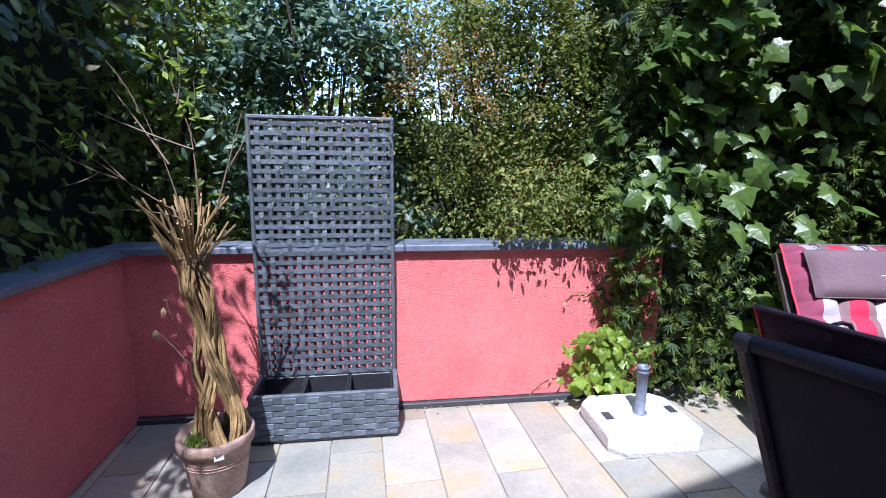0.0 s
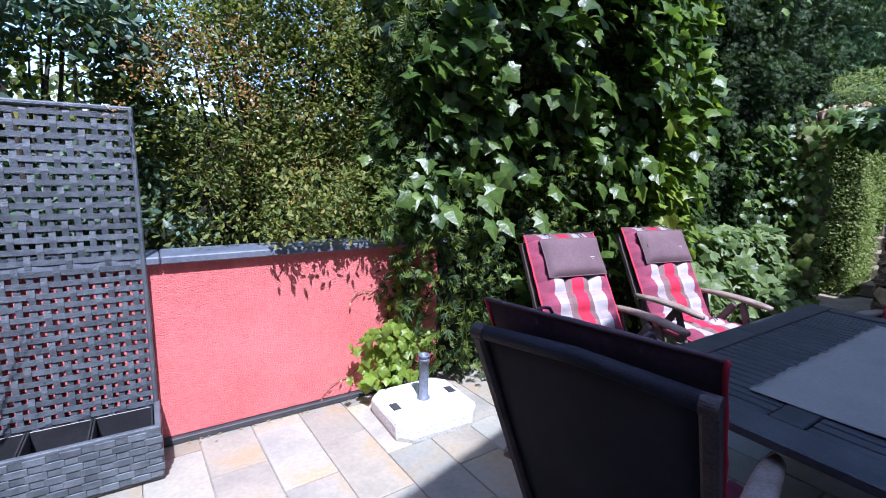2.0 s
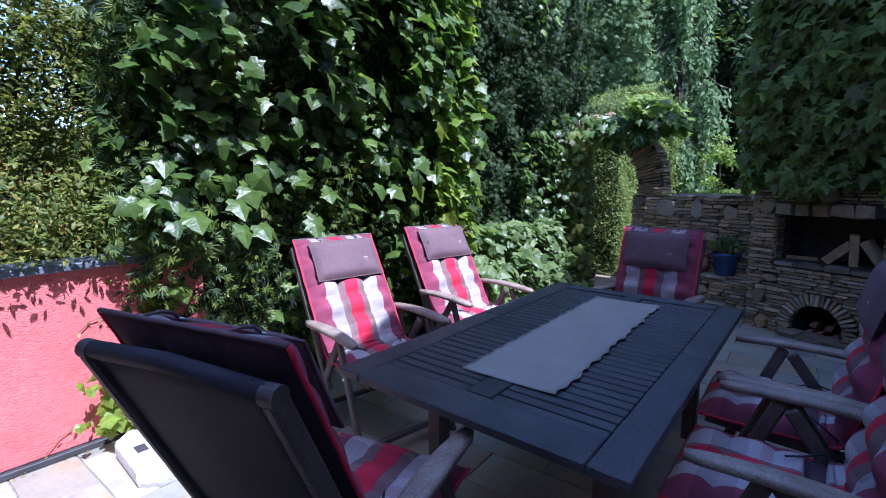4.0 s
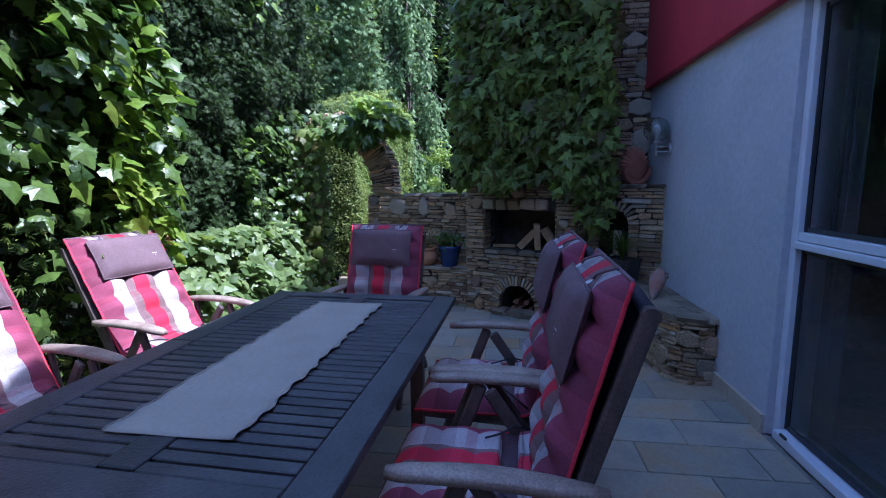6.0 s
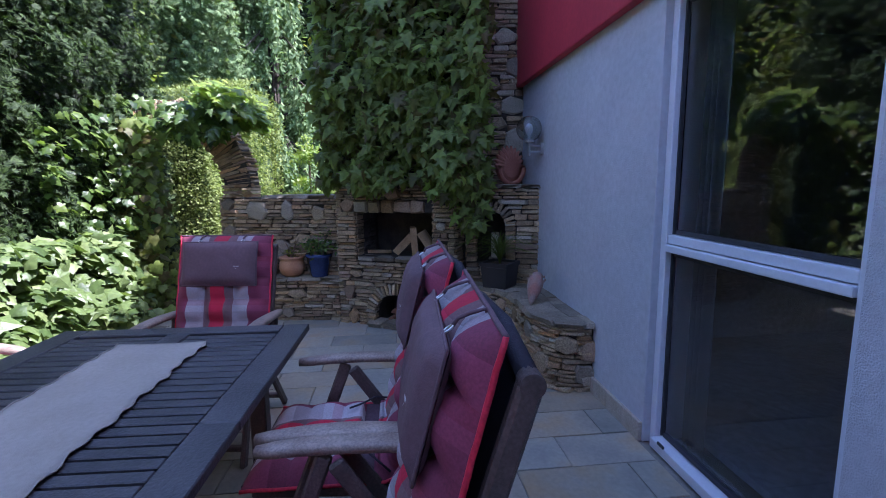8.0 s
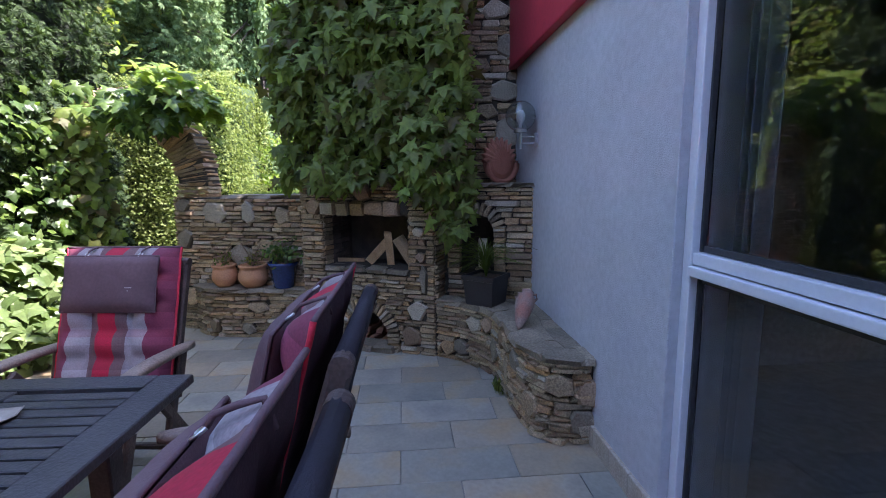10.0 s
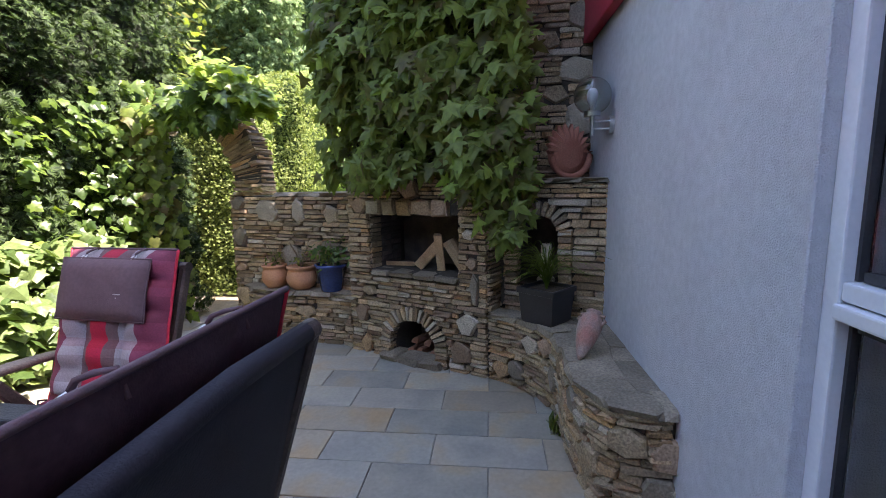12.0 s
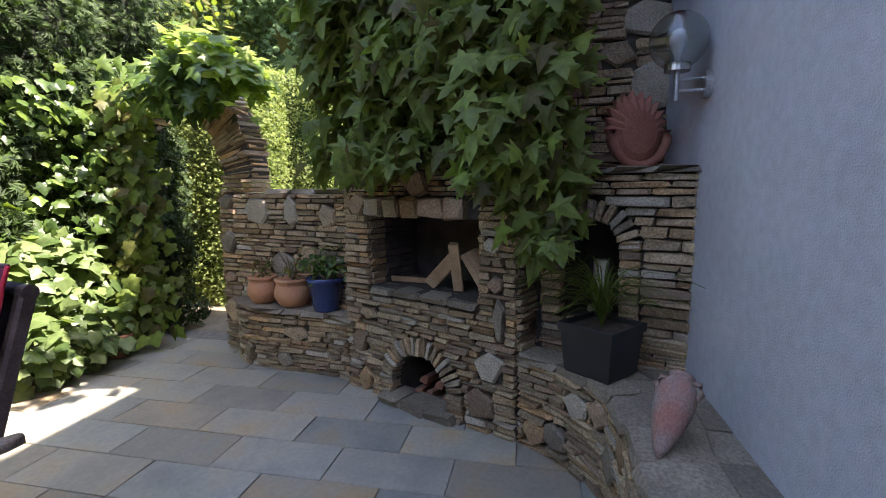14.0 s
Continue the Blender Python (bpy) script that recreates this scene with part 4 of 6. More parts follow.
# thin stones fanned along the ring, and the far springer hidden in the hedge
a = 0.01
while a < math.pi:
    th = SR.uniform(0.026, 0.050)
    da = th / (ARC_R + ARC_W / 2)
    cut = SR.choice((0.0, 0.0, 0.4, 0.55, 0.65))
    spans = ((0.0, 1.0),) if not cut else ((0.0, cut), (cut, 1.0))
    for f0, f1 in spans:
        r = ARC_R + ARC_W * (f0 + f1) / 2 + SR.uniform(-0.008, 0.012)
        c = AC - lt * (r * math.cos(a + da / 2)) + Vector((0, 0, ARC_Z + r * math.sin(a + da / 2))) - ln * 0.105
        ob = stone(arch, c, lt, ln, (0.05, 0.2, 0.1), None, "voussoir")
        ob.matrix_basis = Matrix.Translation(c) @ AXES @ pose(0, 0, 0, 0, -90 + math.degrees(a + da / 2), 0) @ Matrix.Diagonal((da * r - 0.006, 0.21 + SR.uniform(-0.02, 0.02), ARC_W * (f1 - f0) - 0.006, 1))
    a += da
springer = Vector((*LW0, ARC_Z / 2)) + lt * (ARC_C + ARC_R + ARC_W / 2) - ln * 0.105
part("springer", bx((0, 0, 0), (ARC_W, 0.18, ARC_Z), AXES, bevel=0.01), M_STONE, arch).matrix_basis = Matrix.Translation(springer)
z = LTOP - 0.02
while z < ARC_Z:
    h = min(SR.uniform(0.03, 0.06), ARC_Z - z + 0.01)
    s = -0.37
    while s < -0.04:
        e = min(-0.04, s + SR.uniform(0.09, 0.2))
        stone(arch, Vector((*LW0, z + h / 2)) + lt * ((s + e) / 2) - ln * 0.10, lt, ln, (e - s - 0.005, 0.20, h - 0.005))
        s = e
    z += h

# raised lawn behind the garden wall, steps behind the arch
lawn = part("lawn", prism([(10.42, 3.95), (10.30, 0.90), (30, -6), (30, 3.6), (12.2, 3.9)], -0.06, LTOP - 0.05), M_LAWN, None)
tagged(lawn, "raised lawn behind the low stone wall", "lawn", kind="structure")
steps = thing("garden_steps", "pale stone steps rising between hedges behind the arch", "steps", kind="structure")
for i in range(5):
    part("tread", bx((11.75 + 0.34 * i, 4.35, 0.085 + 0.17 * i), (0.36, 0.9, 0.17), bevel=0.012), M_SLAB, steps)
path = part("pavement", bx((12.0, 4.6, -0.05), (3.0, 1.9, 0.09)), M_SLAB, None)
tagged(path, "pale paved path behind the arch", "path", kind="structure")

# ---- table ----
TX0, TX1, TY0, TY1, TZ = 5.36, 7.267, 2.566, 3.675, 0.74
table = thing("garden_table", "large slatted dark grey wooden garden table", "table")
fw, th = 0.115, 0.032
for nm, c, size in (*[("side_board", ((x0 + x1) / 2, yc, TZ - th / 2), (x1 - x0, fw, th)) for x0, x1 in ((TX0, 6.348), (6.351, TX1)) for yc in (TY0 + fw / 2, TY1 - fw / 2)],
                    ("end_board", (TX0 + 0.075, (TY0 + TY1) / 2, TZ - th / 2), (0.15, TY1 - TY0 - 2 * fw - 0.004, th)), ("end_board", (TX1 - 0.045, (TY0 + TY1) / 2, TZ - th / 2), (0.09, TY1 - TY0 - 2 * fw - 0.004, th)),
                    ("centre_board", ((TX0 + TX1) / 2 + 0.03, (TY0 + TY1) / 2, TZ - th / 2), (TX1 - TX0 - 0.26, 0.10, th))):
    part(nm, bx(c, size, bevel=0.004), M_TABLE, table)
x = TX0 + 0.155
sw = 0.0415
while x + sw < TX1 - 0.09:
    for y0, y1 in ((TY0 + fw + 0.003, (TY0 + TY1) / 2 - 0.053), ((TY0 + TY1) / 2 + 0.053, TY1 - fw - 0.003)):
        part("slat", bx((x + sw / 2, (y0 + y1) / 2, TZ - 0.014), (sw, y1 - y0, 0.022), bevel=0.003), M_TABLE, table)
    x += sw + 0.0115
part("underframe", bx(((TX0 + TX1) / 2, TY0 + 0.16, TZ - 0.075), (TX1 - TX0 - 0.3, 0.03, 0.08), bevel=0.004), M_TEAK, table)
part("underframe", bx(((TX0 + TX1) / 2, TY1 - 0.16, TZ - 0.075), (TX1 - TX0 - 0.3, 0.03, 0.08), bevel=0.004), M_TEAK, table)
part("underframe", bx((TX0 + 0.38, (TY0 + TY1) / 2, TZ - 0.075), (0.03, TY1 - TY0 - 0.36, 0.08), bevel=0.004), M_TEAK, table)
part("underframe", bx((TX1 - 0.17, (TY0 + TY1) / 2, TZ - 0.075), (0.03, TY1 - TY0 - 0.36, 0.08), bevel=0.004), M_TEAK, table)
for x in (TX0 + 0.38, TX1 - 0.20):
    for y in (TY0 + 0.19, TY1 - 0.19):
        part("leg", bx((x, y, 0.31), (0.07, 0.07, 0.62), bevel=0.006), M_TEAK, table)
# runner
bm = bmesh.new()
RC = [(5.645, 3.285), (5.660, 2.905), (7.040, 2.940), (7.034, 3.300)]
n1, n2 = 60, 12
grid = []
for i in range(n1 + 1):
    row = []
    for j in range(n2 + 1):
        a, b = i / n1, j / n2
        x = (RC[0][0] * (1 - a) + RC[3][0] * a) * (1 - b) + (RC[1][0] * (1 - a) + RC[2][0] * a) * b
        y = (RC[0][1] * (1 - a) + RC[3][1] * a) * (1 - b) + (RC[1][1] * (1 - a) + RC[2][1] * a) * b
        edge = abs(b - 0.5) * 2
        y += (0.005 * math.sin(a * 83) + 0.005 * math.sin(a * 31 + 1)) * edge ** 6 * (1 if b > 0.5 else 0.4)
        z = TZ + 0.004 + 0.002 * edge ** 4 * (1 + math.sin(a * 83)) + 0.0015 * noise.noise((x * 9, y * 9, 0))
        row.append(bm.verts.new((x, y, z)))
    grid.append(row)
for i in range(n1):
    for j in range(n2):
        bm.faces.new((grid[i][j], grid[i][j + 1], grid[i + 1][j + 1], grid[i + 1][j]))
hems = [[grid[i][j].co + Vector((0, 0, 0.001)) for i in range(n1 + 1)] for j in (0, n2)]
runner = thing("table_runner", "plain light grey linen runner lying along the table", "table runner")
cloth = part("cloth", bm, M_RUNNER, runner, smooth=True)
cloth.modifiers.new("thickness", "SOLIDIFY").thickness = 0.002
for hem in hems:
    part("hem", tube(hem, 0.0025, 5), M_RUNNER, runner, "rolled wavy hem", True)


# ---- chairs ----
def make_chair(hinge, top, group):
    """High-backed folding chair, facing local +y, origin on the floor."""
    ch = thing("garden_chair", "dark weathered wooden folding chair with a navy sling back", "chair", group)
    hy, hz = hinge
    ty, tz = top
    for sx in (-1, 1):
        x = sx * 0.265
        post = part("back_post", beam((x, hy + 0.03, hz - 0.16), (x, ty - 0.048, tz - 0.014), 0.034, 0.044, 0.008), M_TEAK, ch)
        part("post_end", tube([(x - 0.0172, ty - 0.048, tz - 0.014), (x + 0.0172, ty - 0.048, tz - 0.014)], 0.0218, 20), M_TEAK, post)
        # armrest: a curved board
        bm = bmesh.new()
        prev = []
        for i in range(13):
            a = i / 12
            y = -0.27 + 0.57 * a
            z = 0.635 + 0.022 * math.sin(a * math.pi * 0.9)
            w = 0.026 + 0.012 * math.sin(a * math.pi)
            if i in (0, 12):
                w *= 0.55
            ring = [bm.verts.new((sx * 0.305 + dx, y, z + dz)) for dx, dz in ((-w, -0.013), (w, -0.013), (w, 0.008), (w * 0.6, 0.014), (-w * 0.6, 0.014), (-w, 0.008))]
            if prev:
                for k in range(6):
                    bm.faces.new((prev[k], prev[(k + 1) % 6], ring[(k + 1) % 6], ring[k]))
            else:
                bm.faces.new(ring[::-1])
            prev = ring
        bm.faces.new(prev)
        bmesh.ops.recalc_face_normals(bm, faces=bm.faces)
        part("armrest", bm, M_ARM, ch, "greyed wooden armrest", True)
        part("front_leg", beam((sx * 0.295, 0.10, 0.63), (sx * 0.295, 0.34, 0.0), 0.026, 0.05, 0.008), M_TEAK, ch)
        part("back_leg", beam((sx * 0.268, 0.07, 0.62), (sx * 0.268, -0.36, 0.0), 0.026, 0.05, 0.008), M_TEAK, ch)
        part("arm_strut", beam((sx * 0.30, -0.20, 0.625), (sx * 0.29, -0.14, 0.42), 0.022, 0.04, 0.006), M_TEAK, ch)
        part("seat_rail", beam((sx * 0.245, hy - 0.02, hz - 0.02), (sx * 0.245, 0.34, hz + 0.005), 0.026, 0.045, 0.006), M_TEAK, ch)
        part("bolt", tube([(sx * 0.305, 0.17, 0.43), (sx * 0.314, 0.17, 0.43)], 0.008, 8), M_METAL, ch, "small steel bolt")
    for i in range(7):
        y = hy + 0.05 + i * 0.072
        part("seat_slat", bx((0, y, hz + 0.008), (0.47, 0.055, 0.016), bevel=0.004), M_TEAK, ch)
    part("stretcher", beam((-0.26, -0.32, 0.07), (0.26, -0.32, 0.07), 0.03, 0.03), M_TEAK, ch)
    part("stretcher", beam((-0.285, 0.31, 0.09), (0.285, 0.31, 0.09), 0.03, 0.03), M_TEAK, ch)
    # sling back with a slight sag, folded over the top bar
    bm = bmesh.new()
    prev = None
    for i in range(11):
        a = i / 10
        y, z = hy - 0.035 + (ty - hy - 0.013) * a, hz + (tz - hz) * a
        row = [bm.verts.new((-0.25 + 0.05 * k, y - 0.012 - 0.018 * math.sin(math.pi * k / 10) * math.sin(math.pi * a), z + 0.012 * math.sin(math.pi * k / 10) * a)) for k in range(11)]
        if prev:
            for k in range(10):
                bm.faces.new((prev[k], prev[k + 1], row[k + 1], row[k]))
        prev = row
    sl = part("sling", bm, M_SLING, ch, "dark navy textile sling", True)
    sl.modifiers.new("thickness", "SOLIDIFY").thickness = 0.012
    part("top_bar", tube([(-0.255, ty - 0.048, tz - 0.012), (0, ty - 0.056, tz + 0.004), (0.255, ty - 0.048, tz - 0.012)], 0.020, 10), M_SLING, ch, smooth=True)
    return ch


def make_cushion(hinge, top, group):
    cu = thing("chair_cushion", "padded red, white and taupe plaid seat cushion with a mauve headrest", "cushion", group)
    hy, hz = hinge
    ty, tz = top
    over = 0.07
    bl = math.hypot(ty - hy, tz - hz)
    uy, uz = (ty - hy) / bl, (tz - hz) / bl
    base = [(0.37, hz + 0.022), (hy + 0.05, hz + 0.022), (hy + 0.012, hz + 0.035), (hy + 0.005 + uy * 0.05, hz + 0.04 + uz * 0.05), (hy + 0.012 + uy * (bl + over), hz + uz * (bl + over))]
    ls = [math.dist(a, b) for a, b in zip(base, base[1:])]
    total = sum(ls)

    def along(v):
        s = v * total
        for a, b, l in zip(base, base[1:], ls):
            if s <= l + 1e-9:
                t = s / l
                return a[0] + (b[0] - a[0]) * t, a[1] + (b[1] - a[1]) * t, (b[0] - a[0]) / l, (b[1] - a[1]) / l
            s -= l
        return base[-1][0], base[-1][1], (base[-1][0] - base[-2][0]) / ls[-1], (base[-1][1] - base[-2][1]) / ls[-1]

    nu, nv, hw = 36, 80, 0.275
    bm = bmesh.new()
    uvl = bm.loops.layers.uv.new("UVMap")
    front, back, uvs = [], [], {}
    for j in range(nv + 1):
        v = j / nv
        y, z, dy, dz = along(v)
        if 0.30 < v < 0.48:
            # soften the fold between seat and back
            ya, za, dya, dza = along(v - 0.03)
            yb, zb, dyb, dzb = along(min(1, v + 0.03))
            dy, dz = dya + dyb, dza + dzb
            k = math.hypot(dy, dz)
            dy, dz = dy / k, dz / k
        ny, nz = -dz, dy
        if nz < 0 and v < 0.3:
            ny, nz = -ny, -nz
        if v >= 0.3 and ny < 0:
            ny, nz = -ny, -nz
        rf, rb = [], []
        for i in range(nu + 1):
            u = i / nu
            eu, ev = min(u, 1 - u), min(v, 1 - v) * total / (2 * hw)
            puff = (1 - math.exp(-eu / 0.06)) * (1 - math.exp(-ev / 0.05))
            tu = abs(math.sin(math.pi * u * 3))
            tv = abs(math.sin(math.pi * v * 9))
            t = puff * (0.032 + (0.042 if v > 0.42 else 0.026) * (tu * tv) ** 0.6)
            lump = 0.008 * puff * noise.noise((u * 6, v * 17, hz)) + 0.003 * noise.noise((u * 23, v * 60, hz))
            x = (u - 0.5) * 2 * hw * (1 - 0.012 * abs(math.sin(math.pi * v * 9)))
            rf.append(bm.verts.new((x, y + ny * (t + lump), z + nz * (t + lump))))
            bk = puff * (0.008 + 0.012 * (tu * tv) ** 0.6)
            rb.append(bm.verts.new((x, y - ny * bk, z - nz * bk)))
            uvs[rf[-1]] = uvs[rb[-1]] = (u, v)
        front.append(rf)
        back.append(rb)
    for j in range(nv):
        for i in range(nu):
            bm.faces.new((front[j][i], front[j][i + 1], front[j + 1][i + 1], front[j + 1][i]))
            bm.faces.new((back[j][i + 1], back[j][i], back[j + 1][i], back[j + 1][i + 1]))
    for f in bm.faces:
        for lp in f.loops:
            lp[uvl].uv = uvs[lp.vert]
    pts = [(front[j][0].co + back[j][0].co) / 2 for j in range(0, nv + 1, 2)]
    pts2 = [(front[j][nu].co + back[j][nu].co) / 2 for j in range(0, nv + 1, 2)]
    ptop = [(front[nv][i].co + back[nv][i].co) / 2 for i in range(0, nu + 1, 3)]
    bmesh.ops.recalc_face_normals(bm, faces=bm.faces)
    pad = part("pad", bm, M_PLAID, cu, "tufted plaid pad with a dark maroon back", True)
    pad.data.materials.append(M_UNDER)
    pad.data.polygons.foreach_set("material_index", [1 if k % 2 else 0 for k in range(2 * nu * nv)])
    part("piping", tube(pts, 0.006, 6), M_PIPING, cu, "red piping", True)
    part("piping", tube(pts2, 0.006, 6), M_PIPING, cu, "red piping", True)
    part("piping", tube(ptop, 0.006, 6), M_PILLOW, cu, "dark piping", True)
    # headrest pillow hung over the top by two straps with steel rings
    y, z, dy, dz = along(0.845)
    ny, nz = dz, -dy
    if ny < 0:
        ny, nz = -ny, -nz
    bm = bmesh.new()
    gridf, gridb = [], []
    for j in range(13):
        a = j / 12 - 0.5
        rf, rb = [], []
        for i in range(21):
            b = i / 20 - 0.5
            e = max(0, 1 - (abs(b) * 2) ** 6) * max(0, 1 - (abs(a) * 2) ** 5)
            t = 0.004 + 0.040 * e ** 0.6 + 0.006 * e * noise.noise((a * 5, b * 7, 2))
            x = b * 0.44 * (1 - 0.03 * math.cos(a * 3))
            py, pz = y + dy * a * 0.255, z + dz * a * 0.255
            oy, oz = ny * 0.072, nz * 0.072
            rf.append(bm.verts.new((x, py + oy + ny * t, pz + oz + nz * t)))
            rb.append(bm.verts.new((x, py + oy - ny * t * 0.5, pz + oz - nz * t * 0.5)))
        gridf.append(rf)
        gridb.append(rb)
    for j in range(12):
        for i in range(20):
            bm.faces.new((gridf[j][i], gridf[j][i + 1], gridf[j + 1][i + 1], gridf[j + 1][i]))
            bm.faces.new((gridb[j][i + 1], gridb[j][i], gridb[j + 1][i], gridb[j + 1][i + 1]))
    edge = [gridf[0][i].co.copy() for i in range(21)] + [gridf[j][20].co.copy() for j in range(13)] + [gridf[12][i].co.copy() for i in range(20, -1, -1)] + [gridf[j][0].co.copy() for j in range(12, -1, -1)]
    bmesh.ops.recalc_face_normals(bm, faces=bm.faces)
    pil = part("headrest", bm, M_PILLOW, cu, "mauve-brown headrest pillow", True)
    part("seam", tube(edge, 0.004, 5), M_PILLOW, pil, "", True)
    for k, wd in ((0, 0.055), (1, 0.03), (2, 0.012)):
        q = Vector((-0.10 if k < 2 else -0.10, y - dy * (0.02 + 0.014 * k) + ny * 0.114, z - dz * (0.02 + 0.014 * k) + nz * 0.114))
        part("print_mark", bx(q, (wd, 0.003, 0.004), Matrix.Rotation(math.atan2(-dy, dz), 4, "X")), M_INK, pil, "small pale print")
    yt, zt, dyt, dzt = along(1.0)
    for sx in (-0.125, 0.125):
        q0 = Vector((sx, y + dy * 0.125 + ny * 0.078, z + dz * 0.125 + nz * 0.078))
        q1 = Vector((sx, yt - dyt * 0.012 + ny * 0.035, zt - dzt * 0.012 + nz * 0.035))
        up = (q1 - q0).normalized()
        rc = q0 + up * 0.014
        ring = [rc + up * (0.013 * math.cos(a)) + Vector((0.009 * math.sin(a), 0, 0)) for a in np.linspace(0, 2 * math.pi, 13)]
        part("ring", tube(ring, 0.0025, 6), M_METAL, cu, "steel ring", True)
        part("strap", tube([rc + up * 0.012, q0.lerp(q1, 0.7) + Vector((0, ny * 0.008, nz * 0.008)), q1, Vector((sx, yt + ny * 0.008, zt + 0.004)), Vector((sx, yt - dyt * 0.03 - ny * 0.010, zt - dzt * 0.03 - nz * 0.010))], 0.0045, 6), M_PILLOW, cu, "dark hanging strap", True)
    for sx in (-0.26, 0.26):
        part("tie", tube([(sx, hy + 0.03, hz + 0.05), (sx * 0.8, hy + 0.10, hz + 0.085), (sx * 0.55, hy + 0.15, hz + 0.09), (sx * 0.45, hy + 0.20, hz + 0.085)], 0.004, 5), M_SLING, cu, "dark tie cord", True)
    return cu


UP = ((-0.13, 0.43), (-0.30, 1.095))
BACK = ((-0.13, 0.43), (-0.485, 1.035))
ch1, cu1 = make_chair(*UP, "chairs round the table"), make_cushion(*UP, "cushions on the chairs")
ERECT = ((-0.13, 0.43), (-0.30, 1.03))
ch3, cu3 = make_chair(*ERECT, "chairs round the table"), make_cushion(*ERECT, "cushions on the chairs")
LEAN = ((-0.13, 0.43), (-0.43, 1.11))
ch4, cu4 = make_chair(*LEAN, "chairs round the table"), make_cushion(*LEAN, "cushions on the chairs")
ch2, cu2 = make_chair(*BACK, "chairs round the table"), make_cushion(*BACK, "cushions on the chairs")
placed = {}
for (ch, cu), spots in (((ch1, cu1), [(6.05, 2.232, 0), (6.73, 2.258, 1)]), ((ch4, cu4), [(5.085, 3.33, -76)]), ((ch2, cu2), [(6.07, 4.235, 169), (7.05, 4.235, 168)]), ((ch3, cu3), [(7.64, 3.20, 86)])):
    for i, (x, y, rz) in enumerate(spots):
        m = pose(x, y, 0, 0, 0, rz)
        for ob in (ch, cu):
            if i == 0:
                ob.matrix_basis = m
            else:
                copy_thing(ob, m)

# ---- hedges, climbers and shrubs ----
# ivy-clad thuja hedge along the north wall
ivy = thing("ivy_hedge", "tall hedge overgrown with glossy lobed ivy leaves", "ivy hedge")
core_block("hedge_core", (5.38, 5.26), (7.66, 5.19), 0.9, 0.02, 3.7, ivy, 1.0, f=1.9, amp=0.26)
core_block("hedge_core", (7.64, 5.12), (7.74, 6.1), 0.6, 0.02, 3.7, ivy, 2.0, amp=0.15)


def ivy_mask(p, seed, cut):
    return p[bumps(p[:, 0] + 0.3 * p[:, 1], p[:, 2], 1.3, seed) > cut]



def clear_of_chairs(p):
    return p[(p[:, 2] > 1.2) | (p[:, 1] > 4.84)]


for mt, n, lb in ((L_THUJA, 5200, "feathery yellow-green thuja sprays"), (L_YEW, 4200, "feathery dark thuja sprays")):
    pts = face_points((5.0, 5.10), (7.62, 5.03), 0.12, 3.6, n, 0.26, 0.05, 1.9, 1.0)
    pts = pts[pts[:, 0] > 5.12 + 0.25 * bumps(pts[:, 2], pts[:, 2], 2.0, 5.0) - 0.12 * (pts[:, 2] > 1.1)]
    leaves("spray_leaves", clear_of_chairs(pts), 0.075, SPRAY, mt, ivy, (0, -1, 0.4), (0, -0.3, -0.2), 0.8, lb)
pts = ivy_mask(face_points((4.95, 5.00), (7.64, 4.94), 0.25, 3.65, 6200, 0.27, 0.07, 1.9, 1.0), 4.0, -0.08)
pts = pts[pts[:, 0] > 5.24 + 0.3 * bumps(pts[:, 2], pts[:, 2], 1.7, 6.0)]
pts = pts[(pts[:, 2] > 1.15) | (pts[:, 0] > 5.42)]
pts = pts[(pts[:, 0] > 6.1) | (pts[:, 2] > 1.7) | (RNG.uniform(0, 1, len(pts)) < 0.4)]
leaves("ivy_leaves", clear_of_chairs(pts), 0.102, STAR, L_IVY, ivy, (0.0, -0.75, 0.6), (0.05, -0.5, -0.85), 0.48, "glossy green lobed leaves")
# hanging strands that stand off the face
for k in range(26):
    x0, z0, ln0 = RNG.uniform(5.35, 7.58), RNG.uniform(1.7, 3.6), RNG.uniform(0.5, 1.2)
    if 5.6 < x0 < 7.5 and z0 - ln0 < 1.9:
        z0 = 3.6
    f = np.linspace(0, 1, 26)
    strand = np.column_stack((x0 + RNG.normal(0, 0.07, 26), 4.70 - 0.12 * np.sin(f * 2.5) + RNG.normal(0, 0.05, 26), z0 - ln0 * f))
    leaves("ivy_strand", clear_of_chairs(strand), 0.105, STAR, L_IVY, ivy, (0.0, -0.65, 0.7), (0.0, -0.5, -0.85), 0.42, "hanging ivy strand")
pts = face_points((7.60, 4.94), (7.72, 5.9), 0.9, 3.65, 1500, 0.24, 0.07, 1.8, 2.0)
leaves("ivy_leaves", pts, 0.125, STAR, L_IVY, ivy, (0.6, -0.5, 0.65), (0.4, -0.4, -0.8), 0.45)
# sunlit end of the hedge: the light is put into a brighter leaf colour
pts = np.column_stack((7.66 - np.abs(RNG.normal(0, 0.26, 800)), RNG.uniform(4.62, 5.0, 800), RNG.uniform(0.9, 3.65, 800)))
pts = pts[pts[:, 1] < 4.70 + 0.3 * (pts[:, 0] - 6.8)]
leaves("ivy_leaves", pts, 0.12, STAR, L_BRIGHT, ivy, (0.3, -0.6, 0.7), (0.2, -0.5, -0.85), 0.45, "lobed leaves coloured brighter where the sun catches the hedge end")
pts = clear_of_chairs(face_points((5.3, 4.88), (7.6, 4.82), 0.5, 2.6, 165, 0.34, 0.05, 1.9, 1.0))
single_leaves(pts, 0.135, STAR, L_IVY, ivy, (0, -0.75, 0.6), (0, -0.55, -0.8), 0.4)

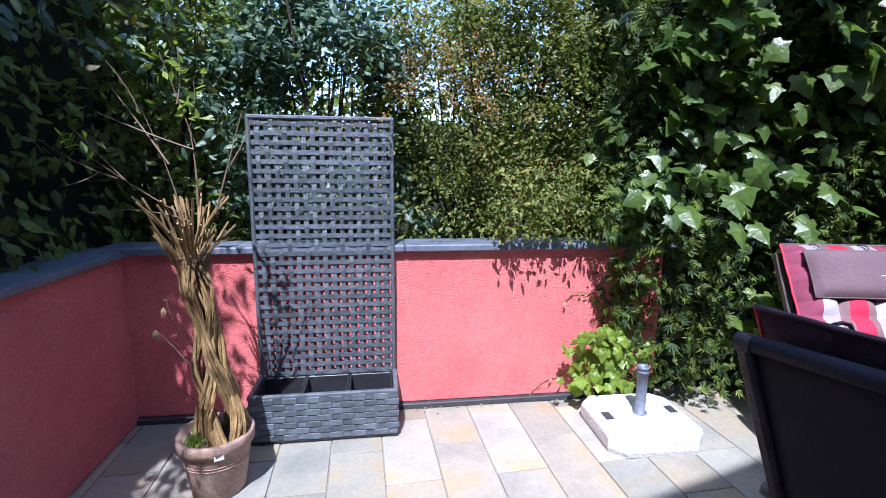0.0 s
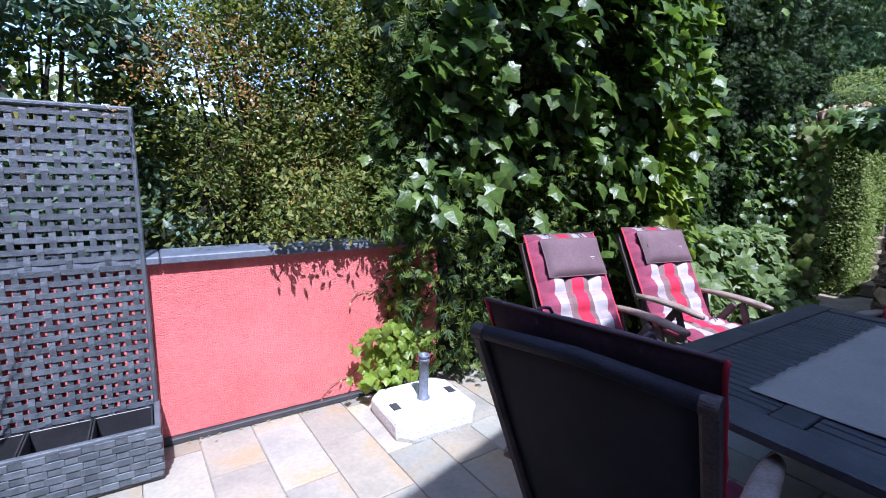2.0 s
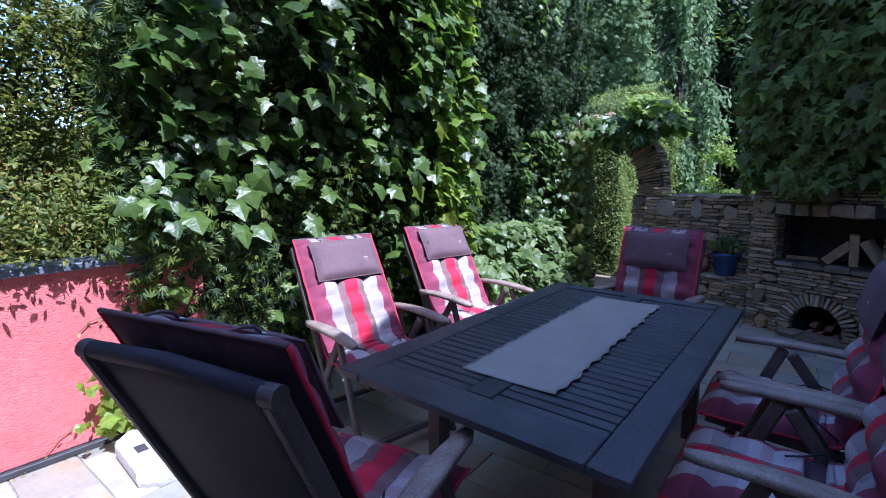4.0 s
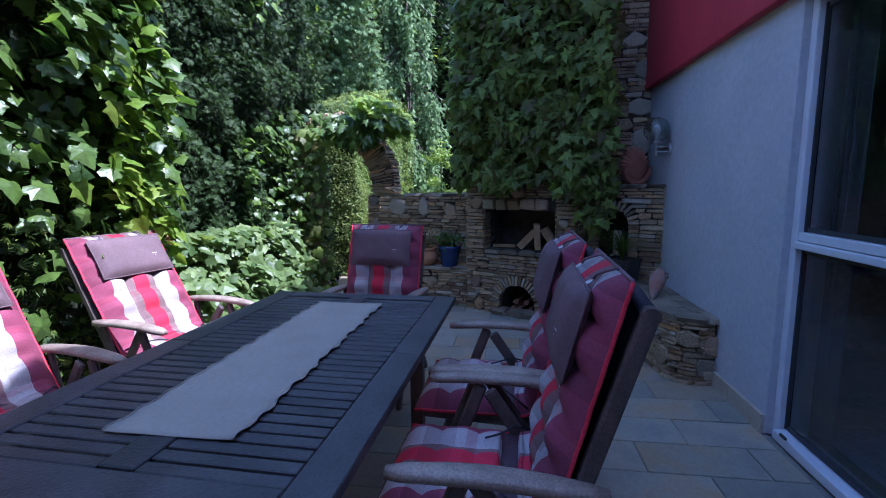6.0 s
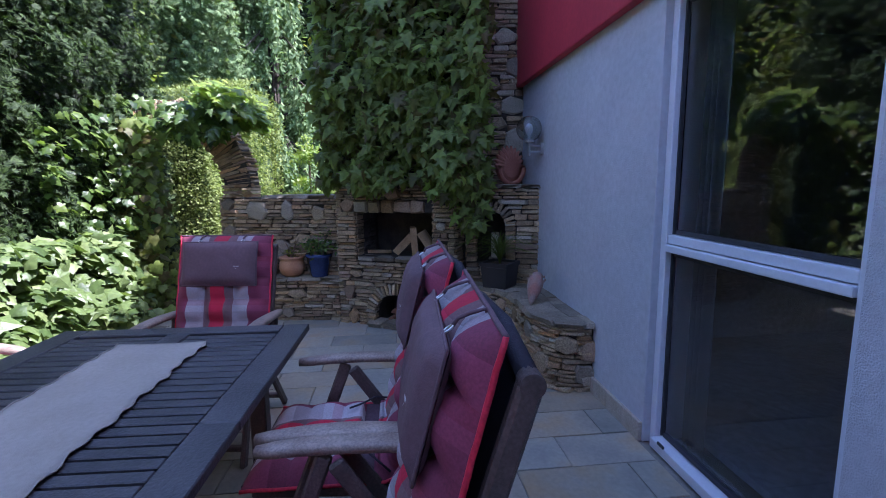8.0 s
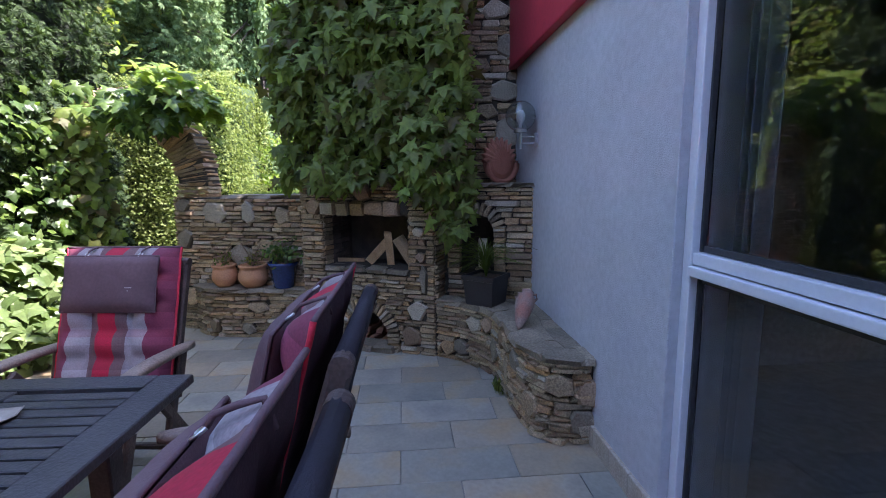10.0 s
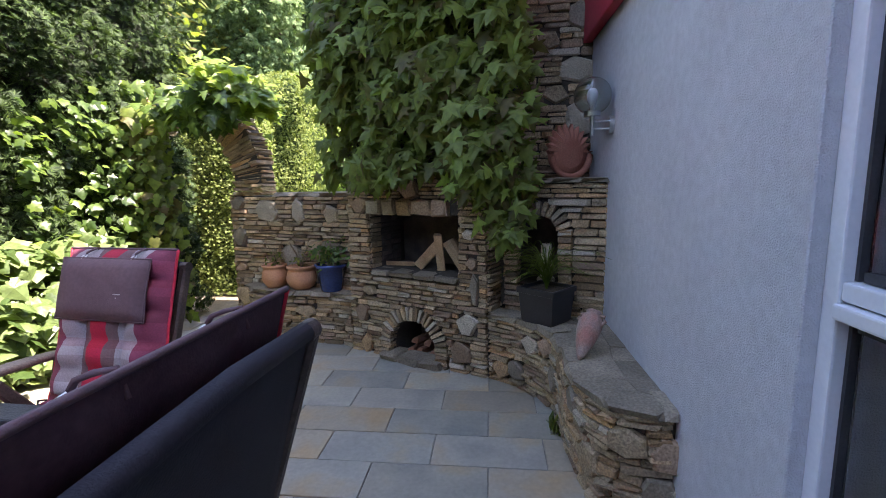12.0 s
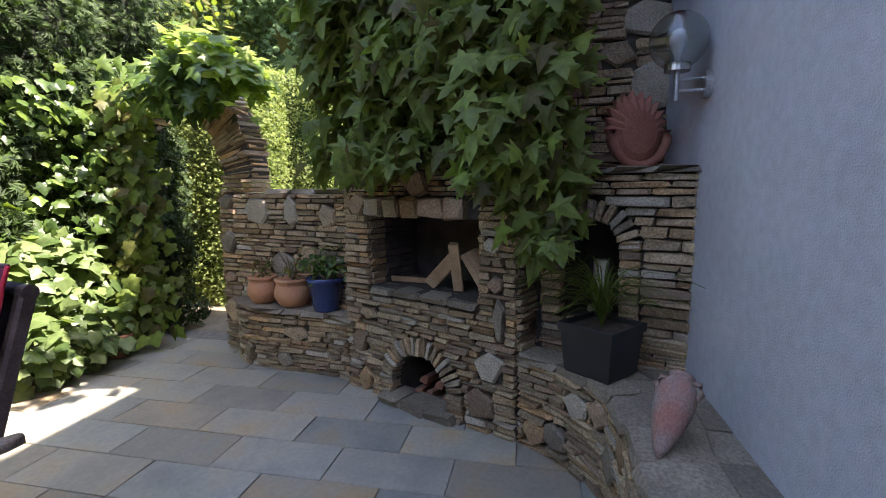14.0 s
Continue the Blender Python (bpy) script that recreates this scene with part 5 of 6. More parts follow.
for tmpl, mt, size, n in ((SPRAY, L_THUJA, 0.075, 2600), (SPRAY, L_YEW, 0.07, 2200)):
    leaves("spray_leaves", face_points((5.38, 6.2), (5.26, 5.10), 1.0, 3.6, n, 0.2, 0.07, 1.6, 2.5), size, tmpl, mt, ivy, (-1, -0.3, 0.4), (-0.3, -0.2, -0.2), 0.8)
leaves("ivy_leaves", face_points((5.34, 5.9), (5.22, 5.06), 1.1, 3.6, 420, 0.2, 0.07, 1.6, 2.5), 0.105, STAR, L_IVY, ivy, (-0.6, -0.5, 0.6), (-0.3, -0.5, -0.8), 0.42)

# young vine creeping down the red wall by the umbrella base
vine = thing("young_vine", "bright yellow-green young vine creeping down the red wall", "climbing vine")
pts = np.column_stack((RNG.normal(5.13, 0.13, 150), RNG.uniform(5.08, 5.24, 150), RNG.uniform(0.12, 0.52, 150)))
single_leaves(pts, 0.068, STAR, L_BRIGHT, vine, (-0.1, -0.9, 0.4), (0, -0.3, -0.9), 0.4)
pts = np.column_stack((RNG.normal(5.26, 0.05, 40), RNG.uniform(5.18, 5.26, 40), RNG.uniform(0.45, 0.95, 40)))
single_leaves(pts, 0.06, STAR, L_BRIGHT, vine, (-0.1, -0.9, 0.4), (0, -0.3, -0.9), 0.4)
for a, b in (((5.10, 5.28, 0.30), (4.70, 5.283, 0.07)), ((5.20, 5.28, 0.78), (4.90, 5.283, 0.68)), ((5.20, 5.26, 0.05), (5.27, 5.28, 1.0)), ((5.05, 5.27, 0.05), (5.12, 5.27, 0.5))):
    a, b = Vector(a), Vector(b)
    mid = [(a.lerp(b, k / 6) + Vector((0, 0, 0.02 * math.sin(k * 1.7)))) for k in range(7)]
    part("stem", tube(mid, 0.004, 5, taper=0.5), M_TWIG, vine, "thin brown runner")
    if b.x < 5.0:
        dry = np.array([tuple(p) for p in mid[2:]]) + (0, -0.012, 0)
        single_leaves(dry, 0.035, OVAL, L_DRY, vine, (0, -1, 0.2), (-0.3, 0, -1), 0.4)

# dark yew hedge beyond, and the low ivy on a brick kerb wall
yew = thing("yew_hedge", "tall dense dark green yew hedge with ivy strands", "hedge")
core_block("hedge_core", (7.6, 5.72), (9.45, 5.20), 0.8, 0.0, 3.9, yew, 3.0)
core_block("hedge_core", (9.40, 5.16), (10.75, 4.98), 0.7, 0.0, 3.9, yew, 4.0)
for a, b, sd, n in (((7.6, 5.64), (9.45, 5.12), 3.0, 18500), ((9.40, 5.10), (10.75, 4.92), 4.0, 11000)):
    pts = face_points(a, b, 0.05, 3.85, n, 0.26, 0.05, 3.0, sd)
    leaves("yew_foliage", pts, 0.072, SPRAY, L_YEW, yew, (-0.3, -1, 0.5), (0, -0.5, 0.2), 0.75, "fine dark yew sprigs")
pts = ivy_mask(face_points((9.10, 5.10), (10.2, 4.85), 0.8, 3.6, 1050, 0.24, 0.06, 2.2, 3.4), 8.0, -0.02)
leaves("ivy_leaves", pts, 0.082, STAR, L_IVY, yew, (-0.2, -0.8, 0.6), (0, -0.5, -0.8), 0.45, "ivy strands over the yew")

kerb = thing("brick_kerb", "low old red brick bed wall under ivy", "brick wall", kind="structure")
part("core", bx((8.85, 5.12, 0.36), (2.2, 0.22, 0.72)), M_MORTAR, kerb)
for j in range(7):
    for i in range(9):
        stone(kerb, (7.86 + 0.245 * i + (0.12 if j % 2 else 0), 5.0, 0.045 + 0.078 * j), (1, 0, 0), (0, -1, 0), (0.235, 0.06, 0.07), M_BRICK, "brick")
low_ivy = thing("ivy_mound", "low spreading mound of pale sunlit ivy leaves", "ivy")
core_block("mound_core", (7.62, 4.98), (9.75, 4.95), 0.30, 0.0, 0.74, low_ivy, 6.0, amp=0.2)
pts = face_points((7.55, 4.88), (9.85, 4.82), 0.06, 0.92, 1500, 0.22, 0.07, 2.0, 6.0, 0.15)
leaves("ivy_leaves", pts, 0.10, STAR, L_PALE, low_ivy, (-0.1, -0.6, 0.8), (0, -0.7, -0.6), 0.4, "pale glossy lobed leaves")
pts = np.column_stack((RNG.uniform(7.6, 9.75, 700), RNG.uniform(4.78, 5.35, 700), RNG.uniform(0.78, 0.98, 700)))
leaves("ivy_leaves", pts, 0.11, STAR, L_PALE, low_ivy, (-0.1, -0.4, 1.0), (0, -0.8, -0.4), 0.4)
pts = face_points((7.7, 4.80), (9.7, 4.76), 0.15, 0.9, 160, 0.22, 0.05, 2.0, 6.0, 0.15)
single_leaves(pts, 0.125, STAR, L_PALE, low_ivy, (-0.1, -0.6, 0.8), (0, -0.7, -0.6), 0.4)

# vine on the chimney
cv = thing("chimney_vine", "dense dark lobed vine hanging over the fireplace chimney", "climbing vine")


def fpts(n, s0, s1, z0, z1, off, jit, seed):
    s, z = RNG.uniform(s0, s1, n), RNG.uniform(z0, z1, n)
    o = off + 0.19 * bumps(s, z, 2.7, seed) + RNG.normal(0, jit, n)
    p = np.array(FL)[None] + s[:, None] * np.array(fd)[None] + o[:, None] * np.array(fn)[None]
    p[:, 2] = z
    return p, s, z


# solid near-black sheet: shade behind the vine leaves is put into its colour
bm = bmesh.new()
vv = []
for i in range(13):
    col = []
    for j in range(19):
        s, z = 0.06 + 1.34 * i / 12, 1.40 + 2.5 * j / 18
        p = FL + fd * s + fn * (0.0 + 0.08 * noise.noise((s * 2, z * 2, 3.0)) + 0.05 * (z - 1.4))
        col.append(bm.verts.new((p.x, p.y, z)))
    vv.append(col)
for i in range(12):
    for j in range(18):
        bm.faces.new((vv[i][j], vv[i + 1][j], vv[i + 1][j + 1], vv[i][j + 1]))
ob = part("vine_core", bm, M_CORE, cv, "dark sheet standing for the shade behind the vine leaves", True)
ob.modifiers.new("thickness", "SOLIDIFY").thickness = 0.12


def hang(s):
    """Lower edge of the hanging leaves along the face."""
    return 1.40 + 0.04 * np.sin(s * 9) - 0.46 * np.exp(-((s - 1.46) / 0.13) ** 2) - 0.08 * np.exp(-((s - 1.2) / 0.15) ** 2)


for n, off, jit, sd in ((2500, 0.10, 0.05, 3.0), (2900, 0.21, 0.08, 3.0)):
    p, s, z = fpts(n, -0.04, 1.58, 0.85, 3.9, off, jit, sd)
    k = (z > hang(s)) & (z < 4.0)
    leaves("vine_leaves", p[k], 0.112, CREEPER, L_IVY_DARK, cv, tuple(np.array(fn) * 0.85 + (0, 0, 0.5)), tuple(np.array(fn) * 0.30 + (0, 0, -1.0)), 0.42, "dark hanging lobed leaves")
p, s, z = fpts(420, 0.0, 1.56, 0.92, 2.4, 0.24, 0.05, 3.0)
single_leaves(p[z > hang(s)][:280], 0.128, CREEPER, L_IVY_DARK, cv, tuple(np.array(fn) * 0.85 + (0, 0, 0.5)), tuple(np.array(fn) * 0.30 + (0, 0, -1.0)), 0.42)

# crown out of view over the hearth, added to shade the floor by the arch
leaves("vine_leaves", volume_points((8.98, 1.72, 4.38), (0.62, 0.62, 0.30), 800, 0.8, 1.5, 6), 0.12, STAR, L_IVY_DARK, cv, (-0.2, -0.2, 1.0), (-0.3, 0.2, -0.9), 0.5, "unseen crown leaves added to shade the floor")
for k in range(6):
    part("stem", tube([(9.80, 1.25 + 0.2 * k, 4.15), (9.35, 1.3 + 0.17 * k, 4.45), (8.75, 1.35 + 0.15 * k, 4.42)], 0.014, 6, taper=0.4), M_TWIG, cv, "unseen brown stem under the added crown")

# leaves over the arch: sunlit ones coloured bright, shaded ones in darker ivy green
av = thing("arch_vine", "bright sunlit vine leaves crowning the stone arch", "climbing vine")
q = RNG.uniform(-1, 1, 330)
pts = np.column_stack((RNG.normal(9.98, 0.13, 330), 3.83 - 0.31 * q, 2.27 - 0.28 * np.clip(q, 0, 1) + RNG.normal(0, 0.07, 330)))
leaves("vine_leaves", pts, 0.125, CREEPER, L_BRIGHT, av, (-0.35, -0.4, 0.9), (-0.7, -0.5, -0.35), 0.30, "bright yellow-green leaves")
pts = np.column_stack((RNG.normal(9.96, 0.12, 430), RNG.uniform(3.66, 4.55, 430), RNG.uniform(1.84, 2.22, 430)))
pts = pts[pts[:, 2] > 1.84 + 0.30 * np.abs(pts[:, 1] - 4.2)]
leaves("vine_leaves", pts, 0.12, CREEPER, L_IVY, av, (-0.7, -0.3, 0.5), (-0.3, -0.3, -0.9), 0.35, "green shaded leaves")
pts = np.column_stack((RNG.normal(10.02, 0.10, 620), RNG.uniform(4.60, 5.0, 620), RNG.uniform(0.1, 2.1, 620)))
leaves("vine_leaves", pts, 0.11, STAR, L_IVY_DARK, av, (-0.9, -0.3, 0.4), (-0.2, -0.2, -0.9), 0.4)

# clipped hedges behind the arch and the garden wall
h1 = thing("clipped_hedge", "clipped green hedge lit by the sun behind the arch", "hedge", "garden hedges")
core_block("hedge_core", (11.45, 6.4), (11.37, 4.70), 0.6, 0.0, 2.6, h1, 5.0, M_HEDGE_CORE, amp=0.05)
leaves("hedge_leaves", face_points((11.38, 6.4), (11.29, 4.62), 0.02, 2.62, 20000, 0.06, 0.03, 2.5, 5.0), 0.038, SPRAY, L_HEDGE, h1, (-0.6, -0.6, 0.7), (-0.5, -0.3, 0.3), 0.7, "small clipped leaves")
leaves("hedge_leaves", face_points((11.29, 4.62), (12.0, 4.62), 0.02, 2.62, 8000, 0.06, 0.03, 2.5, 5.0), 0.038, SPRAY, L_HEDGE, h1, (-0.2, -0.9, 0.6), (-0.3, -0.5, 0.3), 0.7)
h2 = thing("clipped_hedge", "tall pale green clipped hedge behind the garden wall", "hedge", "garden hedges")
core_block("hedge_core", (14.9, 9.2), (13.90, 5.05), 0.9, 0.5, 3.1, h2, 7.0, M_HEDGE_CORE, amp=0.14)
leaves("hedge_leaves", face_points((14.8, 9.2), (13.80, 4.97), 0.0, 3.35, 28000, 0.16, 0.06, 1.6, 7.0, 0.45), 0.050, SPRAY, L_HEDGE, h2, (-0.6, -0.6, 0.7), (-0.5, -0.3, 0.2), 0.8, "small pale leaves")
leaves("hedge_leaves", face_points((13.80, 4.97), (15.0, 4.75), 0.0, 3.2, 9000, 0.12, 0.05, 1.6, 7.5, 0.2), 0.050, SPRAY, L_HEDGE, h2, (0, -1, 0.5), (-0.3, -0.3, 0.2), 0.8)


leaves("loose_sprays", face_points((15.5, 9.2), (14.5, 5.3), 2.9, 6.8, 11000, 0.5, 0.15, 1.2, 17.0, 0.5), 0.13, SPRAY, L_CONIFER, h2, (-0.6, -0.6, 0.6), (-0.5, -0.3, -0.4), 0.6, "loose grey-green growth above the clipped part")


def weeping_tree(x, y, h, w, seed):
    r = random.Random(seed)
    tr = thing("weeping_conifer", "tall grey-green weeping conifer with hanging curtains of needles", "conifer", "background conifers")
    part("trunk", tube([(x, y, 0), (x + 0.05, y, h * 0.5), (x, y + 0.1, h)], 0.16, 8, taper=0.3), M_TRUNK, tr)
    allp = []
    for i in range(110):
        z = r.uniform(1.6, h)
        a = r.uniform(0, 6.283)
        l = w * (1 - 0.6 * z / h) * r.uniform(0.6, 1.1)
        ex, ey = x + l * math.cos(a), y + l * math.sin(a)
        part("limb", tube([(x, y, z), ((x + ex) / 2, (y + ey) / 2, z + 0.12), (ex, ey, z - 0.25)], 0.025, 5, taper=0.3), M_TRUNK, tr)
        for k in range(7):
            q = r.uniform(0.35, 1)
            px, py = x + (ex - x) * q + r.uniform(-0.1, 0.1), y + (ey - y) * q + r.uniform(-0.1, 0.1)
            drop = r.uniform(0.4, 1.1)
            for m in range(22):
                f = m / 22
                allp.append((px + r.uniform(-0.04, 0.04), py + r.uniform(-0.04, 0.04), z - 0.25 * q - drop * f))
    leaves("needles", np.array(allp), 0.15, SLIVER, L_CONIFER, tr, (-0.7, -0.3, 0.3), (0, 0, -1), 0.45, "hanging needle curtains")


weeping_tree(15.9, 5.0, 8.0, 1.3, 1)
weeping_tree(15.4, 6.6, 7.5, 1.5, 5)
weeping_tree(18.0, 3.2, 8.5, 1.6, 2)
weeping_tree(16.9, 6.9, 8.5, 1.9, 3)
weeping_tree(15.2, 9.6, 8.0, 1.8, 4)
bright = thing("garden_shrub", "small bright yellow-green shrub on the raised lawn", "shrub")
part("stem", tube([(11.17, 3.34, 1.2), (11.15, 3.34, 1.75)], 0.012, 6), M_TWIG, bright)
leaves("leaves", volume_points((11.15, 3.36, 1.60), (0.19, 0.19, 0.36), 1100, 0.7), 0.045, OVAL, L_BRIGHT, bright, (-0.6, -0.4, 0.6), (0, 0, 0.6), 0.7, "bright small leaves")
tufts = thing("lawn_grass", "short green lawn grass behind the garden wall", "grass", kind="stuff")
gp = np.column_stack((RNG.uniform(10.35, 13.4, 5000), RNG.uniform(1.2, 3.7, 5000), np.full(5000, LTOP - 0.052)))
leaves("grass_blades", gp, 0.06, SLIVER, L_HEDGE, tufts, (-1, 0, 0.3), (0, 0, 1), 0.35)


def shrub(label, c, r, n, size, template, mt, seed, group="", name="garden_shrub", limbs=16, inner=True, cat="shrub"):
    rr = random.Random(seed)
    sh = thing(name, label, cat, group)
    base = Vector((c[0], c[1], 0))
    for i in range(limbs):
        a, q = rr.uniform(0, 6.283), rr.uniform(0.2, 0.9)
        tip = Vector((c[0] + r[0] * q * math.cos(a), c[1] + r[1] * q * math.sin(a), c[2] + r[2] * rr.uniform(-0.3, 0.8)))
        mid = base.lerp(tip, 0.5) + Vector((rr.uniform(-0.1, 0.1), rr.uniform(-0.1, 0.1), 0.15))
        part("limb", tube([base + Vector((rr.uniform(-0.1, 0.1), rr.uniform(-0.1, 0.1), 0)), mid, tip], 0.022, 6, taper=0.25), M_TRUNK, sh)
    leaves("leaves", volume_points(c, r, n, 0.55, 1.6, seed), size, template, mt, sh, (0, -0.4, 0.9), (0, -0.3, 0.1), 0.8)
    return sh


# shrubs behind the red wall
nh = thing("north_hedge", "dark mixed hedge far behind the red wall", "hedge")
core_block("hedge_core", (-2.0, 8.2), (8.5, 8.0), 0.6, 0.0, 2.0, nh, 15.0, amp=0.25)
leaves("hedge_leaves", face_points((-2.0, 8.0), (8.5, 7.8), 0.05, 2.35, 7000, 0.3, 0.10, 1.3, 15.0), 0.12, OVAL, L_SHRUB, nh, (0, -0.8, 0.6), (0, -0.3, 0.1), 0.8)

fire_thorn = shrub("dense firethorn shrub with small glossy leaves and orange clusters", (4.45, 6.15, 1.95), (1.05, 0.75, 1.15), 22000, 0.040, OVAL, L_SHRUB, 3)
leaves("leaves", volume_points((4.85, 5.75, 2.05), (0.8, 0.45, 1.1), 12000, 0.6, 1.6, 4), 0.038, OVAL, L_SHRUB, fire_thorn, (0, -0.5, 0.9), (0, -0.4, 0.1), 0.8)
cl = volume_points((4.65, 5.75, 2.15), (0.95, 0.5, 1.0), 260, 0.5, 1.6, 5)
pts = np.repeat(cl, 22, axis=0) + RNG.normal(0, 0.03, (len(cl) * 22, 3))
leaves("berry_mass", pts, 0.020, OVAL, L_BERRY, fire_thorn, (0, -0.5, 0.8), (0, 0, 1), 0.9, "rusty orange clusters")
leaves("leaves", face_points((4.40, 5.20), (5.1, 5.17), 1.08, 1.5, 700, 0.06, 0.04, 2.0, 3.0), 0.042, OVAL, L_SHRUB, fire_thorn, (0, -0.5, 0.9), (0, -0.4, -0.6), 0.7)
leaves("leaves", volume_points((4.9, 5.55, 1.35), (0.9, 0.3, 0.45), 3600, 0.8, 2.0, 7), 0.038, OVAL, L_SHRUB, fire_thorn, (0, -0.5, 0.9), (0, -0.4, -0.3), 0.8)
shrub("grey-green round-leaved shrub hanging behind the trellis", (3.35, 6.0, 2.0), (0.80, 0.6, 1.30), 9000, 0.075, OVAL, L_GREY, 8)
shrub("tall dark shrub behind the wall corner", (2.3, 6.2, 2.1), (1.0, 0.8, 1.5), 5200, 0.08, OVAL, L_IVY_DARK, 9)
wh = thing("west_hedge", "tall dark hedge in deep shade over the side wall", "hedge")
core_block("hedge_core", (1.98, 0.6), (2.0, 6.6), 1.0, 0.0, 4.2, wh, 9.0, amp=0.25)
leaves("hedge_leaves", face_points((2.08, 0.6), (2.10, 6.6), 1.02, 4.2, 6000, 0.25, 0.07, 1.5, 9.0), 0.085, OVAL, L_IVY_DARK, wh, (0.8, -0.3, 0.5), (0.4, 0, -0.9), 0.5, "dark drooping leaves")
leaves("hedge_leaves", face_points((2.25, 3.4), (2.35, 6.2), 2.0, 4.2, 1000, 0.3, 0.1, 1.5, 9.0), 0.085, OVAL, L_GREY, wh, (0.6, -0.6, 0.5), (0.3, 0, -0.9), 0.5, "drooping grey-green leaves")


# overhang out of view, added to keep the side wall in shade
leaves("hedge_leaves", face_points((2.36, 0.9), (2.40, 3.2), 1.7, 3.9, 1300, 0.1, 0.06, 2.0, 9.0), 0.07, OVAL, L_IVY_DARK, wh, (0.8, -0.3, 0.5), (0.3, 0, -0.9), 0.5)


def broad_tree(x, y, h, r, n, seed, mt, label="broad leafy garden tree with an uneven crown", size=0.16):
    rr = random.Random(seed)
    tr = thing("garden_tree", label, "tree", "background trees")
    part("trunk", tube([(x, y, 0), (x + 0.1, y, h * 0.3), (x, y, h * 0.75)], 0.18, 8, taper=0.35), M_TRUNK, tr)
    for i in range(14):
        a = rr.uniform(0, 6.283)
        z = h * rr.uniform(0.25, 0.6)
        part("limb", tube([(x, y, z), (x + r * 0.4 * math.cos(a), y + r * 0.4 * math.sin(a), z + 0.5), (x + r * 0.85 * math.cos(a), y + r * 0.85 * math.sin(a), z + rr.uniform(0.6, 1.6))], 0.05, 6, taper=0.25), M_TRUNK, tr)
    leaves("crown", volume_points((x, y, h * 0.62), (r, r, h * 0.45), n, 0.6, 1.6, seed), size, OVAL, mt, tr, (0, -0.4, 0.9), (0, 0, -0.4), 0.8)


broad_tree(1.2, 9.0, 5.5, 2.2, 6000, 21, L_IVY_DARK)
broad_tree(7.4, 8.6, 6.0, 2.2, 6000, 22, L_SHRUB)
broad_tree(9.2, 8.4, 6.5, 2.3, 6000, 23, L_YEW)
broad_tree(12.6, 8.4, 7.0, 2.3, 6000, 24, L_IVY_DARK)
broad_tree(18.5, 3.2, 9.0, 3.0, 7000, 25, L_YEW, "dark tall tree behind the conifers", 0.2)
broad_tree(17.5, -2.5, 8.5, 3.0, 6000, 26, L_YEW, "dark tall tree behind the conifers", 0.2)
broad_tree(17.5, 7.5, 8.5, 3.0, 6000, 27, L_SHRUB, "dark tall tree behind the conifers", 0.2)
woods = thing("far_woods", "dark evergreen wood edge closing the garden", "woods", kind="stuff")
core_block("wood_core", (21.0, 14.0), (20.5, -6.0), 1.5, 0.0, 10.0, woods, 12.0, f=0.8, amp=0.8)
leaves("wood_sprigs", face_points((20.6, 14.0), (20.0, -6.0), 0.2, 10.2, 14000, 1.0, 0.25, 0.9, 12.0), 0.24, SPRAY, L_YEW, woods, (-1, -0.3, 0.5), (-0.3, 0, -0.5), 0.7)
core_block("wood_core", (8.5, 10.8), (21.0, 11.2), 1.5, 0.0, 7.5, woods, 13.0, f=0.8, amp=0.8)
leaves("wood_sprigs", face_points((8.5, 10.5), (21.0, 11.0), 0.2, 7.6, 8000, 1.0, 0.25, 0.9, 13.0), 0.22, SPRAY, L_YEW, woods, (-0.3, -1, 0.5), (-0.3, 0, -0.5), 0.7)

# ---- things on the terrace ----
# trellis planter
TP0, TP1, TPF, TPB, TPH = 3.04, 3.83, 4.975, 5.275, 0.275
planter = thing("trellis_planter", "anthracite woven plastic rattan planter with a tall trellis back", "planter")
for c, size in ((((TP0 + TP1) / 2, TPF + 0.012, TPH / 2), (TP1 - TP0, 0.02, TPH - 0.02)), (((TP0 + TP1) / 2, TPB - 0.012, TPH / 2), (TP1 - TP0, 0.02, TPH - 0.02)),
                ((TP0 + 0.012, (TPF + TPB) / 2, TPH / 2), (0.02, TPB - TPF - 0.05, TPH - 0.02)), ((TP1 - 0.012, (TPF + TPB) / 2, TPH / 2), (0.02, TPB - TPF - 0.05, TPH - 0.02))):
    part("panel", bx(c, size), M_PLASTIC, planter)
bandm = {}


def band(w, d, h):
    key = (round(w, 4), round(d, 4), round(h, 4))
    if key not in bandm:
        bm = bx((0, 0, 0), (w, d, h), bevel=min(w, d, h) * 0.3)
        me = bpy.data.meshes.new("band")
        bm.to_mesh(me)
        bm.free()
        me.materials.append(M_RATTAN)
        bandm[key] = me
    return bandm[key]


def put(name, me, p, parent, rot=None):
    ob = new(name, me)
    ob.matrix_basis = Matrix.Translation(p) @ (rot or Matrix.Identity(4))
    ob.parent = parent
    return ob


nr, nc = 7, 13
for i in range(nr):
    for j in range(nc):
        w = (TP1 - TP0) / nc
        z = 0.025 + (i + 0.5) * (TPH - 0.03) / nr
        put("strip", band(w * 1.25 if (i + j) % 2 else w * 0.9, 0.008, (TPH - 0.03) / nr - 0.002), (TP0 + (j + 0.5) * w, TPF - (0.004 if (i + j) % 2 else -0.001), z), planter)
    for j in range(4):
        w = (TPB - TPF) / 4
        put("strip", band(0.008, w * 1.1, (TPH - 0.03) / nr - 0.002), (TP1 + (0.003 if (i + j) % 2 else -0.002), TPF + (j + 0.5) * w, 0.025 + (i + 0.5) * (TPH - 0.03) / nr), planter)
